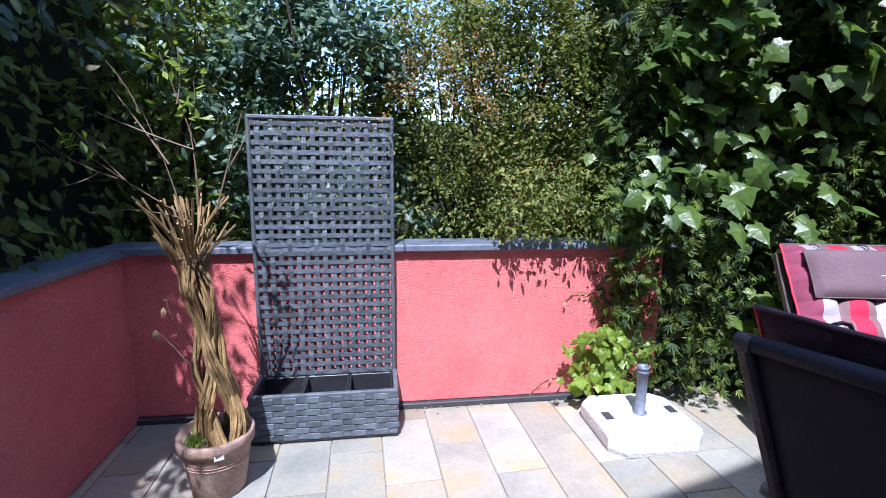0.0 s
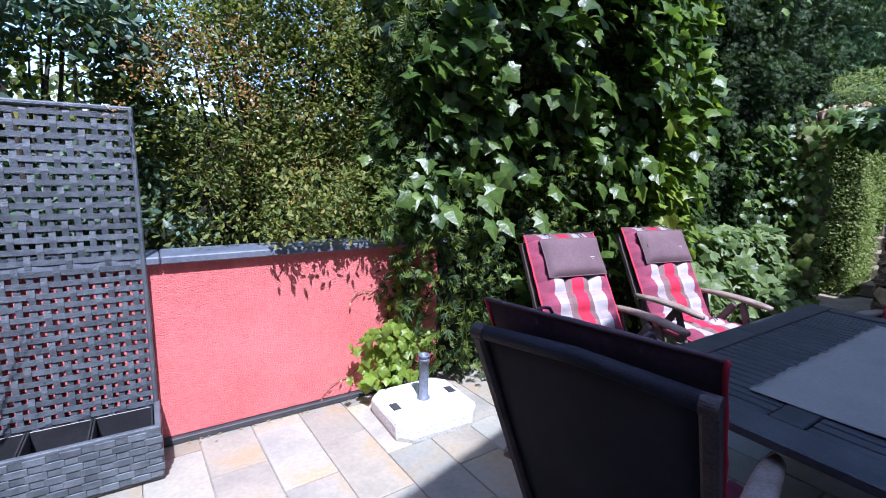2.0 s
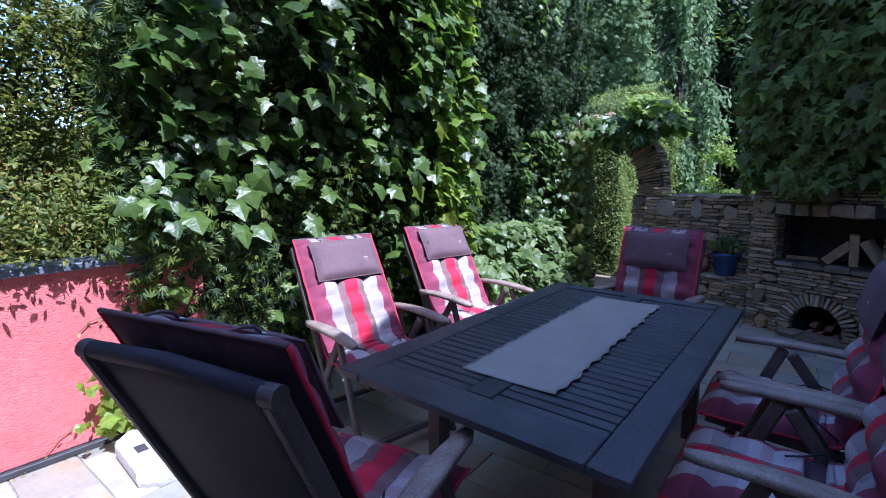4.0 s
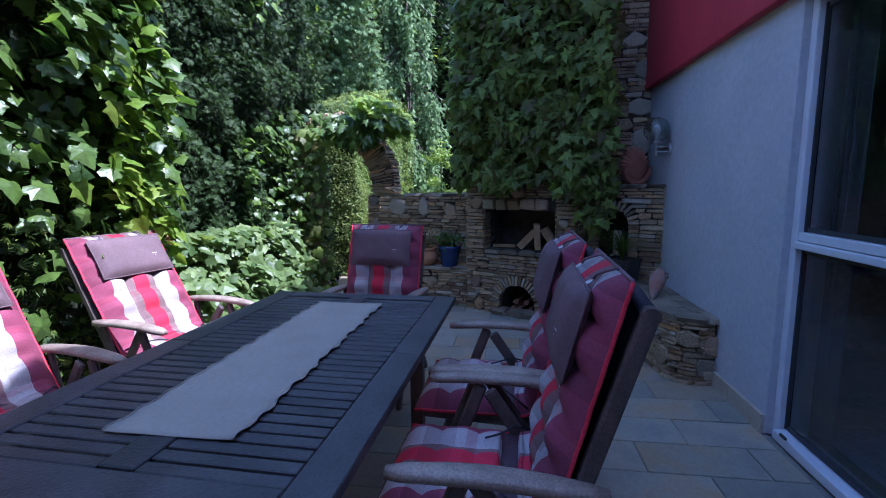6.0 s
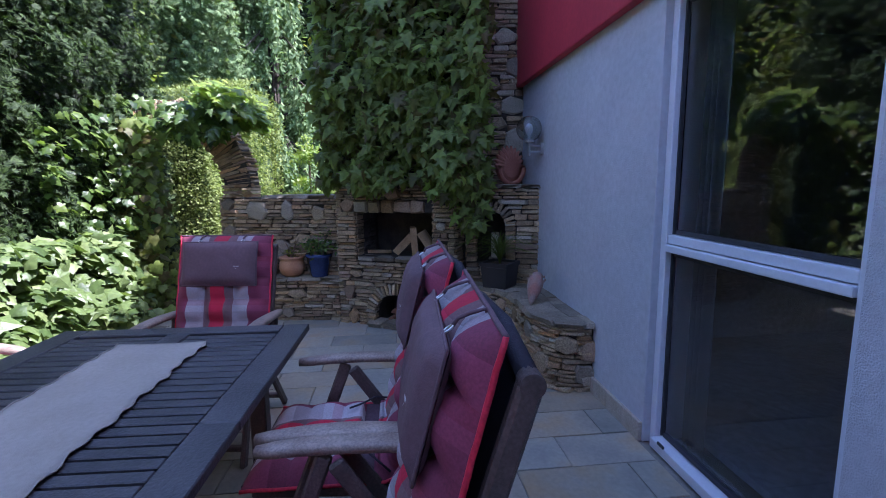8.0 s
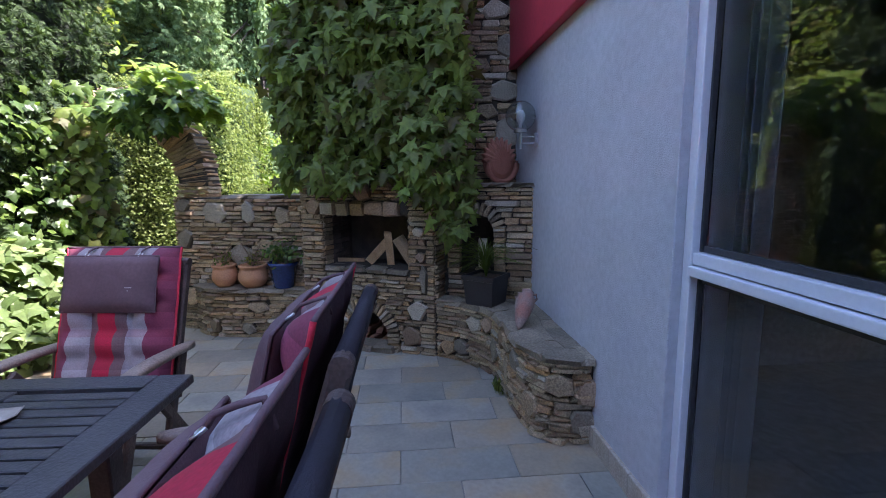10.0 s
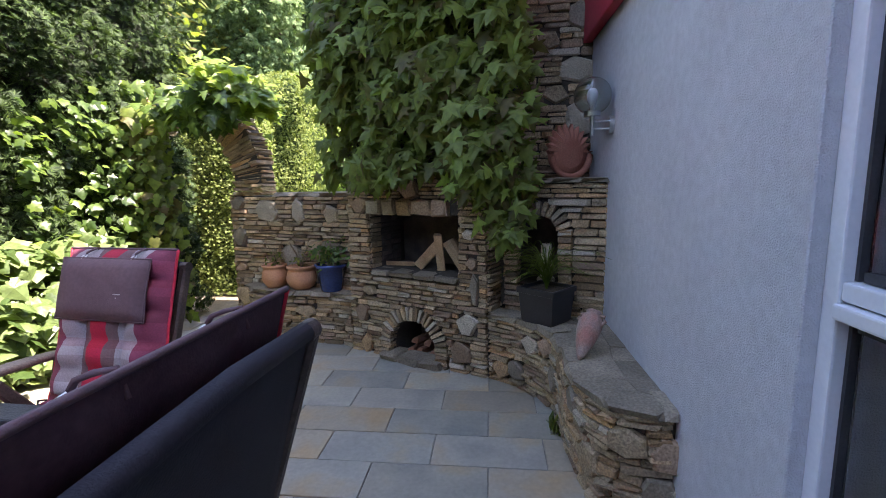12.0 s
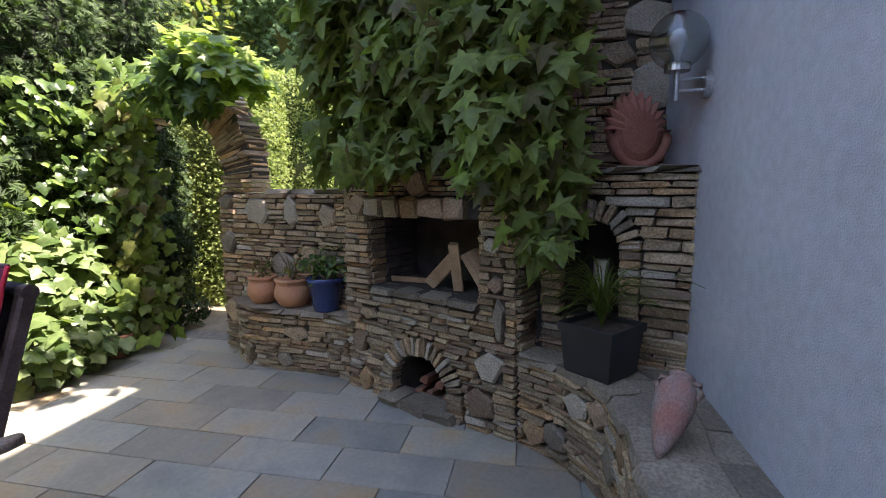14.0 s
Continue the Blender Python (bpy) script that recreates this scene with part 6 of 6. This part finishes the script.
for c, size in ((((TP0 + TP1) / 2, TPF + 0.008, TPH), (TP1 - TP0 + 0.01, 0.026, 0.022)), ((TP0 + 0.008, (TPF + TPB) / 2, TPH), (0.026, TPB - TPF - 0.03, 0.022)), ((TP1 - 0.008, (TPF + TPB) / 2, TPH), (0.026, TPB - TPF - 0.03, 0.022))):
    part("rim", bx(c, size, bevel=0.005), M_RATTAN, planter)
for k in range(3):
    w = (TP1 - TP0 - 0.05) / 3
    x0 = TP0 + 0.025 + k * w
    bm = bmesh.new()
    for c, size in (((x0 + 0.006, (TPF + TPB) / 2 - 0.01, TPH - 0.09), (0.008, 0.225, 0.18)), ((x0 + w - 0.006, (TPF + TPB) / 2 - 0.01, TPH - 0.09), (0.008, 0.225, 0.18)),
                    ((x0 + w / 2, TPF + 0.032, TPH - 0.09), (w - 0.02, 0.008, 0.18)), ((x0 + w / 2, TPB - 0.052, TPH - 0.09), (w - 0.02, 0.008, 0.18)), ((x0 + w / 2, (TPF + TPB) / 2 - 0.01, TPH - 0.17), (w - 0.02, 0.22, 0.008))):
        box(bm, c, size, None, 0.002)
    part("liner", bm, M_PLASTIC, planter, "empty black plastic liner")
# trellis: upright and level flat bands over and under each other, leaning a little back
SZ0, SZ1 = TPH - 0.02, 1.76
for x in (TP0 + 0.01, TP1 - 0.012):
    part("trellis_post", bx((x, TPB - 0.02, (SZ0 + SZ1) / 2), (0.022, 0.024, SZ1 - SZ0), bevel=0.006), M_RATTAN, planter)
part("trellis_rail", bx(((TP0 + TP1) / 2, TPB - 0.02, SZ1 - 0.008), (TP1 - TP0, 0.026, 0.022), bevel=0.006), M_RATTAN, planter)
NV, NH = 15, 29
vx = [TP0 + 0.055 + i * (TP1 - TP0 - 0.11) / (NV - 1) for i in range(NV)]
hz = [SZ0 + 0.03 + j * (SZ1 - SZ0 - 0.07) / (NH - 1) for j in range(NH)]
for i, x in enumerate(vx):
    bm = bmesh.new()
    prev = None
    for j, z in enumerate([SZ0] + hz + [SZ1 - 0.02]):
        o = 0.0035 if ((i + 2 * (j - 1)) % 3) else -0.0035
        ring = [bm.verts.new((x + dx, TPB - 0.02 + o + dy, z)) for dx, dy in ((-0.0125, -0.002), (0.0125, -0.002), (0.0125, 0.002), (-0.0125, 0.002))]
        if prev:
            for k in range(4):
                bm.faces.new((prev[k], prev[(k + 1) % 4], ring[(k + 1) % 4], ring[k]))
        prev = ring
    part("upright_band", bm, M_RATTAN, planter)
for j, z in enumerate(hz):
    bm = bmesh.new()
    prev = None
    for i, x in enumerate([TP0 + 0.012] + vx + [TP1 - 0.012]):
        o = -0.0035 if ((i - 1 + 2 * j) % 3) else 0.0035
        ring = [bm.verts.new((x, TPB - 0.02 + o + dy, z + dz)) for dy, dz in ((-0.002, -0.0128), (-0.002, 0.0128), (0.002, 0.0128), (0.002, -0.0128))]
        if prev:
            for k in range(4):
                bm.faces.new((prev[k], prev[(k + 1) % 4], ring[(k + 1) % 4], ring[k]))
        prev = ring
    part("level_band", bm, M_RATTAN, planter)

# terracotta pot and the woven willow in it
PX, PY = 2.985, 4.66
pot = thing("plant_pot", "large weathered terracotta pot with a pale sticker", "pot", at=(PX, PY, 0))
part("body", lathe([(0.105, 0.0), (0.115, 0.012), (0.148, 0.23), (0.150, 0.235), (0.165, 0.242), (0.168, 0.285), (0.162, 0.295), (0.148, 0.295), (0.142, 0.27), (0.10, 0.26)], 40), M_TERRA_PALE, pot, smooth=True)
for z in (0.165, 0.180):
    part("groove", lathe([(0.138 + (z - 0.165) * 0.14, z), (0.1425 + (z - 0.165) * 0.14, z + 0.003), (0.138 + (z - 0.165) * 0.14, z + 0.006)], 40), M_TERRA_PALE, pot, smooth=True)
part("soil", lathe([(0.145, 0.262), (0.08, 0.272), (0.01, 0.275)], 24), M_SOIL, pot, "dry soil", True)
part("sticker", bx((0.060, -0.152, 0.245), (0.04, 0.003, 0.022), pose(0, 0, 0, 0, 0, 21)), M_LABEL, pot, "pale paper sticker")
willow = thing("woven_willow", "woven willow stem with bare twigs and few green leaves", "potted tree", at=(PX, PY, 0.27))
WR = random.Random(4)
for k in range(8):
    sgn = 1 if k % 2 else -1
    for m in range(6):
        ph = 2 * math.pi * k / 8 + 0.13 * (m - 2.5)
        top = 0.98 + WR.uniform(-0.06, 0.12)
        flare = WR.uniform(0.3, 1.5)
        lift, wob = WR.uniform(-0.006, 0.006), WR.uniform(0, 6)
        pts = []
        for i in range(17):
            a = i / 16
            r = 0.100 - 0.062 * min(1, a * 2.2) + lift + 0.016 * sgn * math.sin(a * 15 + k) + flare * 0.9 * max(0, a - 0.80) ** 1.3
            an = ph + sgn * 3.0 * min(a, 0.84)
            pts.append((r * math.cos(an) + 0.04 - 0.10 * a + 0.004 * math.sin(9 * a + wob), r * math.sin(an), a * top))
        part("rod", tube(pts, 0.0095, 5, taper=0.5), M_BARK, willow)
part("binding", tube([(0.060 * math.cos(a) - 0.043, 0.060 * math.sin(a), 0.83 + 0.004 * math.sin(3 * a)) for a in np.linspace(0, 12.5, 40)], 0.004, 5), M_TWIG, willow, "wire binding")
twigs = [((-0.06, 0, 1.0), (-0.12, 0.02, 1.25), (-0.20, 0.02, 1.45)), ((-0.20, 0.02, 1.42), (-0.22, 0, 1.52), (-0.30, 0.0, 1.62)), ((0.0, 0, 1.05), (0.01, 0, 1.25), (-0.02, 0.02, 1.38)),
         ((0.01, 0, 1.30), (-0.05, 0, 1.5), (-0.10, 0, 1.66)), ((-0.02, 0.02, 1.36), (0.03, 0, 1.45), (0.02, 0, 1.55)), ((0.07, 0, 1.02), (0.14, 0, 1.25), (0.20, 0, 1.44)),
         ((-0.08, 0, 1.02), (-0.25, 0, 1.13), (-0.40, 0, 1.25)), ((-0.25, 0, 1.13), (-0.36, 0.02, 1.24), (-0.44, 0, 1.35)), ((0.0, 0, 1.28), (-0.15, 0, 1.33), (-0.35, 0, 1.42)),
         ((-0.06, 0.0, 0.30), (-0.12, -0.02, 0.42), (-0.20, -0.03, 0.52)), ((-0.06, 0, 0.42), (-0.13, -0.02, 0.50), (-0.15, -0.03, 0.66)), ((-0.05, 0, 0.15), (-0.12, -0.02, 0.24), (-0.15, -0.03, 0.26)), ((0.06, 0, 0.2), (0.10, -0.02, 0.34), (0.13, -0.02, 0.40))]
twigs += [((-0.30, 0.0, 1.16), (-0.44, 0.02, 1.20), (-0.56, 0.0, 1.30)), ((-0.10, 0.0, 1.22), (-0.22, 0.03, 1.40), (-0.30, 0.02, 1.52)), ((0.14, 0, 1.22), (0.22, 0.02, 1.34), (0.25, 0, 1.46)),
          ((-0.08, 0, 1.0), (-0.26, 0.02, 1.05), (-0.42, 0, 1.02)), ((-0.05, 0, 1.46), (-0.02, 0, 1.56), (-0.03, 0.0, 1.68)), ((-0.36, 0, 1.19), (-0.42, -0.02, 1.14), (-0.50, -0.02, 1.13))]
for tw in twigs:
    a, b, c = (Vector(q) for q in tw)
    pts = [a * (1 - t) ** 2 + b * 2 * t * (1 - t) + c * t * t for t in np.linspace(0, 1, 8)]
    part("twig", tube(pts, (0.005 if len(willow.children) % 3 == 0 else 0.003) if a.z > 0.9 else 0.003, 5, taper=0.35), M_TWIG, willow)
tips = [(PX - 0.10, PY, 1.92), (PX - 0.05, PY, 1.88), (PX + 0.02, PY, 1.78), (PX - 0.44, PY, 1.60), (PX - 0.40, PY, 1.56), (PX + 0.02, PY, 1.70), (PX - 0.02, PY, 1.82), (PX + 0.05, PY, 1.66)]
pts = np.repeat(np.array(tips), 5, axis=0) + RNG.normal(0, 0.03, (len(tips) * 5, 3)) - np.array((PX, PY, 0.27))
single_leaves(pts, 0.055, SLIVER, L_BRIGHT, willow, (0, -0.7, 0.6), (-0.3, 0, 0.3), 0.7)
single_leaves(np.array([(-0.15, -0.03, 0.66), (-0.16, -0.03, 0.62), (-0.20, -0.03, 0.52)]), 0.05, OVAL, L_DRY, willow, (0, -1, 0), (0, 0, -1), 0.4)
moss = np.column_stack((RNG.normal(-0.05, 0.03, 120), RNG.normal(-0.05, 0.03, 120), np.full(120, 0.0)))
leaves("moss", moss, 0.03, SLIVER, L_BRIGHT, willow, (0, -1, 0.3), (0, 0, 1), 0.4, "green moss tuft")

# umbrella base
ub = thing("umbrella_base", "pale concrete parasol base block with a grey socket tube", "parasol base", at=pose(5.205, 4.86, 0, 0, 0, -2))
bm = bmesh.new()
oct8 = [(-0.20, -0.25), (0.20, -0.25), (0.27, -0.18), (0.27, 0.18), (0.20, 0.25), (-0.20, 0.25), (-0.27, 0.18), (-0.27, -0.18)]
lev = [(0.0, 0.97), (0.03, 1.0), (0.085, 1.0), (0.105, 0.97), (0.118, 0.88)]
rings = [[bm.verts.new((x * k, y * k, z)) for x, y in oct8] for z, k in lev]
for a, b in zip(rings, rings[1:]):
    for i in range(8):
        bm.faces.new((a[i], a[(i + 1) % 8], b[(i + 1) % 8], b[i]))
bm.faces.new(rings[0][::-1])
bm.faces.new(rings[-1])
part("block", bm, M_CONCRETE, ub)
# grip holes are dark pads; the shade inside them is in the colour
part("grip_recess", bx((-0.20, -0.02, 0.1135), (0.055, 0.085, 0.012), bevel=0.003), M_SEAL, ub, "dark pad standing for the shade in a grip hole")
part("grip_recess", bx((0.20, 0.02, 0.1135), (0.055, 0.085, 0.012), bevel=0.003), M_SEAL, ub, "dark pad standing for the shade in a grip hole")
part("tube", lathe([(0.040, 0.112), (0.040, 0.125), (0.029, 0.130), (0.029, 0.36), (0.034, 0.362), (0.034, 0.372), (0.030, 0.374), (0.030, 0.382), (0.034, 0.384), (0.034, 0.40), (0.026, 0.40), (0.026, 0.30)], 24), M_CAP, ub, "grey socket tube", True)

# pots on the ledge
def bellied_pot(x, y, label, r):
    p = thing("flower_pot", label, "pot", "terracotta pots on the ledge", at=(x, y, LZ + 0.004))
    part("body", lathe([(r * 0.55, 0), (r * 0.75, 0.02), (r * 0.98, 0.07), (r, 0.10), (r * 0.9, 0.155), (r * 0.82, 0.175), (r * 0.95, 0.185), (r * 0.97, 0.20), (r * 0.85, 0.205), (r * 0.78, 0.18), (r * 0.3, 0.17)], 32), M_TERRA, p, smooth=True)
    pl = thing("pot_plant", "sparse twiggy plant in a terracotta pot", "plant", "plants on the ledge", at=(x, y, LZ + 0.18))
    rr = random.Random(int(x * 100 + y * 10))
    for i in range(12):
        a, l = rr.uniform(0, 6.28), rr.uniform(0.10, 0.24)
        part("stem", tube([(0, 0, 0), (0.04 * math.cos(a), 0.04 * math.sin(a), l * 0.6), (0.09 * math.cos(a), 0.09 * math.sin(a), l)], 0.003, 4, taper=0.5), M_TWIG, pl)
    leaves("leaves", volume_points((0, 0, 0.05), (0.09, 0.09, 0.06), 60, 0.8, 2, 3), 0.035, OVAL, L_SHRUB, pl, (0, 0, 1), (0, 0, 1), 0.8)


bellied_pot(9.95, 3.58, "small rounded orange terracotta flower pot", 0.112)
bellied_pot(9.91, 3.31, "rounded orange terracotta flower pot", 0.130)
bp = thing("flower_pot", "tapered glossy dark blue glazed flower pot", "pot", at=(9.86, 3.02, LZ + 0.004))
part("body", lathe([(0.085, 0), (0.09, 0.01), (0.125, 0.20), (0.135, 0.205), (0.138, 0.23), (0.13, 0.235), (0.118, 0.22), (0.05, 0.20)], 32), M_BLUE, bp, smooth=True)
bpl = thing("pot_plant", "leafy green plant in the blue pot", "plant", "plants on the ledge", at=(9.86, 3.02, LZ + 0.20))
part("stem", tube([(0, 0, 0), (0.01, 0, 0.2)], 0.006, 5), M_TWIG, bpl)
leaves("leaves", volume_points((0, 0, 0.15), (0.14, 0.14, 0.13), 260, 0.8, 2, 6), 0.055, OVAL, L_IVY, bpl, (-0.5, 0, 0.8), (0, 0, -0.3), 0.7)

# black planter with grass on the bench
gp_ = thing("square_planter", "square tapered black planter on the stone bench", "planter", at=pose(9.09, 1.29, BTOP + 0.001, 0, 0, -38))
bm = bmesh.new()
lv = [(0.105, 0.0), (0.110, 0.012), (0.125, 0.19), (0.114, 0.196)]
rings = [[bm.verts.new((sx * r, sy * r, z)) for sx, sy in ((-1, -1), (1, -1), (1, 1), (-1, 1))] for r, z in lv]
for a, b in zip(rings, rings[1:]):
    for i in range(4):
        bm.faces.new((a[i], a[(i + 1) % 4], b[(i + 1) % 4], b[i]))
bm.faces.new(rings[0][::-1])
bm.faces.new(rings[-1])
part("body", bm, M_BLACKPOT, gp_)
bm = bmesh.new()
lv = [(0.122, 0.186), (0.133, 0.190), (0.135, 0.222), (0.131, 0.226), (0.119, 0.225), (0.115, 0.190)]
rings = [[bm.verts.new((sx * r, sy * r, z)) for sx, sy in ((-1, -1), (1, -1), (1, 1), (-1, 1))] for r, z in lv]
for a, b in zip(rings, rings[1:] + rings[:1]):
    for i in range(4):
        bm.faces.new((a[i], a[(i + 1) % 4], b[(i + 1) % 4], b[i]))
part("rim", bm, M_BLACKPOT, gp_)
part("soil", bx((0, 0, 0.200), (0.226, 0.226, 0.012)), M_SOIL, gp_, "dark soil")
gr = thing("grass_plant", "arching ornamental grass in the black planter", "plant", at=(9.09, 1.29, BTOP + 0.20))
GR = random.Random(12)
for i in range(95):
    a, l, hgt = GR.uniform(0, 6.283), GR.uniform(0.10, 0.36), GR.uniform(0.12, 0.30)
    ca, sa = math.cos(a), math.sin(a)
    bm = bmesh.new()
    prev = None
    for k in range(7):
        t = k / 6
        px, pz = 0.05 * t + l * t * t, hgt * math.sin(t * 2.2)
        w = 0.005 * (1 - t) + 0.0008
        row = [bm.verts.new((px * ca - w * sa, px * sa + w * ca, pz)), bm.verts.new((px * ca, px * sa, pz - 0.002)), bm.verts.new((px * ca + w * sa, px * sa - w * ca, pz))]
        if prev:
            bm.faces.new((prev[0], prev[1], row[1], row[0]))
            bm.faces.new((prev[1], prev[2], row[2], row[1]))
        prev = row
    part("blade", bm, L_SHRUB, gr)

# amphora shard lying on the bench
am = thing("amphora", "broken pointed terracotta amphora lying on the bench", "amphora", at=pose(8.53, 1.125, BTOP + 0.118, 0, 44, -30) @ Matrix.Diagonal((0.8, 0.8, 0.8, 1)))
part("body", lathe([(0.004, -0.20), (0.025, -0.17), (0.055, -0.085), (0.074, 0.0), (0.077, 0.05), (0.065, 0.10), (0.043, 0.125), (0.05, 0.146), (0.043, 0.15), (0.034, 0.125)], 28), M_AMPHORA, am, smooth=True)
for sx in (-1, 1):
    part("handle", tube([(0, sx * 0.043, 0.125), (0, sx * 0.073, 0.125), (0, sx * 0.087, 0.09), (0, sx * 0.07, 0.06)], 0.011, 8), M_TERRA_PALE, am, smooth=True)

# candle on a stand in the niche
cn = thing("candle", "thick ivory pillar candle in the niche", "candle", at=tuple(NM @ Vector((N_S + 0.02, 0.13, N_B + 0.03))))
part("wax", lathe([(0.036, 0.0), (0.038, 0.01), (0.038, 0.225), (0.034, 0.235), (0.02, 0.226), (0.005, 0.224)], 24), M_CANDLE, cn, smooth=True)
part("wick", tube([(0, 0, 0.22), (0.003, 0, 0.245)], 0.002, 5), M_SEAL, cn)
cs = thing("candle_stand", "rough grey stone stand under the candle", "stand", at=tuple(NM @ Vector((N_S + 0.02, 0.13, N_B))))
part("plate", lathe([(0.06, 0.0), (0.065, 0.012), (0.055, 0.028), (0.02, 0.029)], 20), M_QUARTZ, cs)

# clay sun plaque leaning on the shelf: a half-moon dish under a crown of rays
sp = thing("sun_plaque", "red clay sun relief with flame rays over a crescent dish", "wall plaque", at=pose(9.47, 1.13, NTOP + 0.004, 0, 0, -62))
bm = bmesh.new()
fr, bk = [], []
outl = []
for i in range(49):
    a = 2 * math.pi * i / 48
    up = max(0, math.sin(a))
    r = 0.135 + (0.07 * up ** 0.4 * (1 if i % 2 else 0.35) if up > 0.02 else 0.015)
    outl.append((r * math.cos(a), 0.155 + r * math.sin(a)))
cf = bm.verts.new((0, -0.045, 0.165))
cb = bm.verts.new((0, 0.02, 0.165))
ringf = [bm.verts.new((x, -0.005, z)) for x, z in outl[:-1]]
ringm = [bm.verts.new((x * 0.62, -0.035, 0.155 + (z - 0.155) * 0.62)) for x, z in outl[:-1]]
ringb = [bm.verts.new((x, 0.02, z)) for x, z in outl[:-1]]
n = len(ringf)
for i in range(n):
    j = (i + 1) % n
    bm.faces.new((cf, ringm[i], ringm[j]))
    bm.faces.new((ringm[i], ringf[i], ringf[j], ringm[j]))
    bm.faces.new((ringf[i], ringb[i], ringb[j], ringf[j]))
    bm.faces.new((cb, ringb[j], ringb[i]))
part("sun", bm, M_CLAY, sp)
part("crescent", tube([(0.15 * math.cos(a), -0.035, 0.155 + 0.15 * math.sin(a)) for a in np.linspace(-3.25, 0.12, 22)], 0.022, 8), M_CLAY, sp, "crescent dish rim", True)

# globe lamp on the house wall
lamp = thing("wall_lamp", "steel wall lamp with a clear glass globe", "wall lamp", at=(9.09, HOUSE_Y + 0.047, 1.68))
part("wall_plate", tube([(0, 0.0, 0), (0, 0.028, 0)], 0.052, 24), M_METAL, lamp)
for dz in (-0.022, 0.022):
    part("arm", tube([(0, 0.02, dz), (0, 0.118, dz)], 0.006, 8), M_METAL, lamp)
part("stem", tube([(0, 0.122, -0.06), (0, 0.122, 0.06)], 0.011, 12), M_METAL, lamp)
part("collar", tube([(0, 0.122, 0.052), (0, 0.122, 0.082)], 0.048, 20), M_METAL, lamp)
globe = part("globe", lathe([(max(0.002, 0.108 * math.sin(a)), 0.168 - 0.108 * math.cos(a)) for a in np.linspace(0.42, math.pi, 20)], 32, (0, 0.122, 0)), M_GLOBE, lamp, "clear glass globe", True)
globe.modifiers.new("thickness", "SOLIDIFY").thickness = 0.003
part("bulb", lathe([(0.012, 0.08), (0.014, 0.115), (0.030, 0.145), (0.034, 0.175), (0.022, 0.205), (0.004, 0.213)], 16, (0, 0.122, 0)), M_FRAME, lamp, "unlit white bulb", True)

# terracotta box on the kerb wall, small terracotta pot on the floor
tb = thing("flower_box", "square terracotta flower pot on the kerb wall", "pot", at=(7.80, 4.97, 0.72))
part("body", lathe([(0.09, 0), (0.12, 0.27), (0.135, 0.28), (0.135, 0.32), (0.12, 0.32), (0.10, 0.29)], 4), M_TERRA, tb)
tb2 = thing("flower_pot", "small terracotta pot among the ivy", "pot", at=(9.80, 4.80, 0.0))
part("body", lathe([(0.07, 0), (0.095, 0.15), (0.105, 0.155), (0.105, 0.185), (0.09, 0.185), (0.08, 0.16)], 24), M_TERRA, tb2, smooth=True)

# weeds at the foot of the bench
wd = thing("weed", "small green weed tuft at the foot of the bench", "weed")
wp = np.column_stack((RNG.normal(8.60, 0.03, 60), RNG.normal(1.265, 0.015, 60), np.zeros(60)))
leaves("weed_leaves", wp, 0.07, SLIVER, L_SHRUB, wd, (0, 1, 0.3), (0, 0.2, 1), 0.4)
litter = thing("fallen_leaves", "dry leaf litter scattered along the wall foot", "leaf litter", kind="stuff")
wp = np.column_stack((RNG.uniform(3.9, 5.0, 60), 5.28 - np.abs(RNG.normal(0, 0.03, 60)), np.full(60, 0.006)))
leaves("dry_leaves", wp, 0.022, OVAL, L_DRY, litter, (0, 0, 1), (1, 0, 0), 0.5)

# ---- paving slabs ----
TR = random.Random(5)
ROW, LEN, GAP = 0.2723, 0.568, 0.006
U0, V0 = -1.0563, 0.217
LAY = Matrix.Translation((9, 2, 0)) @ Matrix.Rotation(radians(2.2), 4, "Z")
tile_meshes = []
for k in range(4):
    me = bpy.data.meshes.new("slab")
    bm = bx((0, 0, 0), (ROW - GAP, LEN - GAP, 0.03), bevel=0.0025)
    for v in bm.verts:
        v.co.x += TR.uniform(-0.0015, 0.0015)
        v.co.y += TR.uniform(-0.002, 0.002)
    bm.to_mesh(me)
    bm.free()
    me.materials.append(M_TILE)
    tile_meshes.append(me)
def slab(u0, u1, v0, v1):
    ob = new("paving_slab", TR.choice(tile_meshes))
    ob.matrix_basis = LAY @ Matrix.Translation(((u0 + u1) / 2, (v0 + v1) / 2, -0.0135 + TR.uniform(-0.0012, 0.0012))) @ pose(0, 0, 0, TR.uniform(-0.12, 0.12), TR.uniform(-0.2, 0.2), 0) @ Matrix.Diagonal(((u1 - u0) / ROW, (v1 - v0) / LEN, 1, 1))
    ob.parent = floor


for row in range(-22, 9):
    u = U0 + row * ROW
    for k in range(-4, 8):
        v = V0 + (k + 0.5 * (row % 2)) * LEN
        c = LAY @ Vector((u + ROW / 2, v + LEN / 2, 0))
        if not (2.2 < c.x < 11.1):
            continue
        # cut the slabs to the house wall and the garden wall
        far = (5.293 - 2) / math.cos(radians(2.2)) - math.tan(radians(2.2)) * (u + ROW / 2)
        near = -1.075
        v0, v1 = max(v, near), min(v + LEN, far)
        if v1 - v0 > 0.03:
            slab(u, u + ROW, v0, v1)
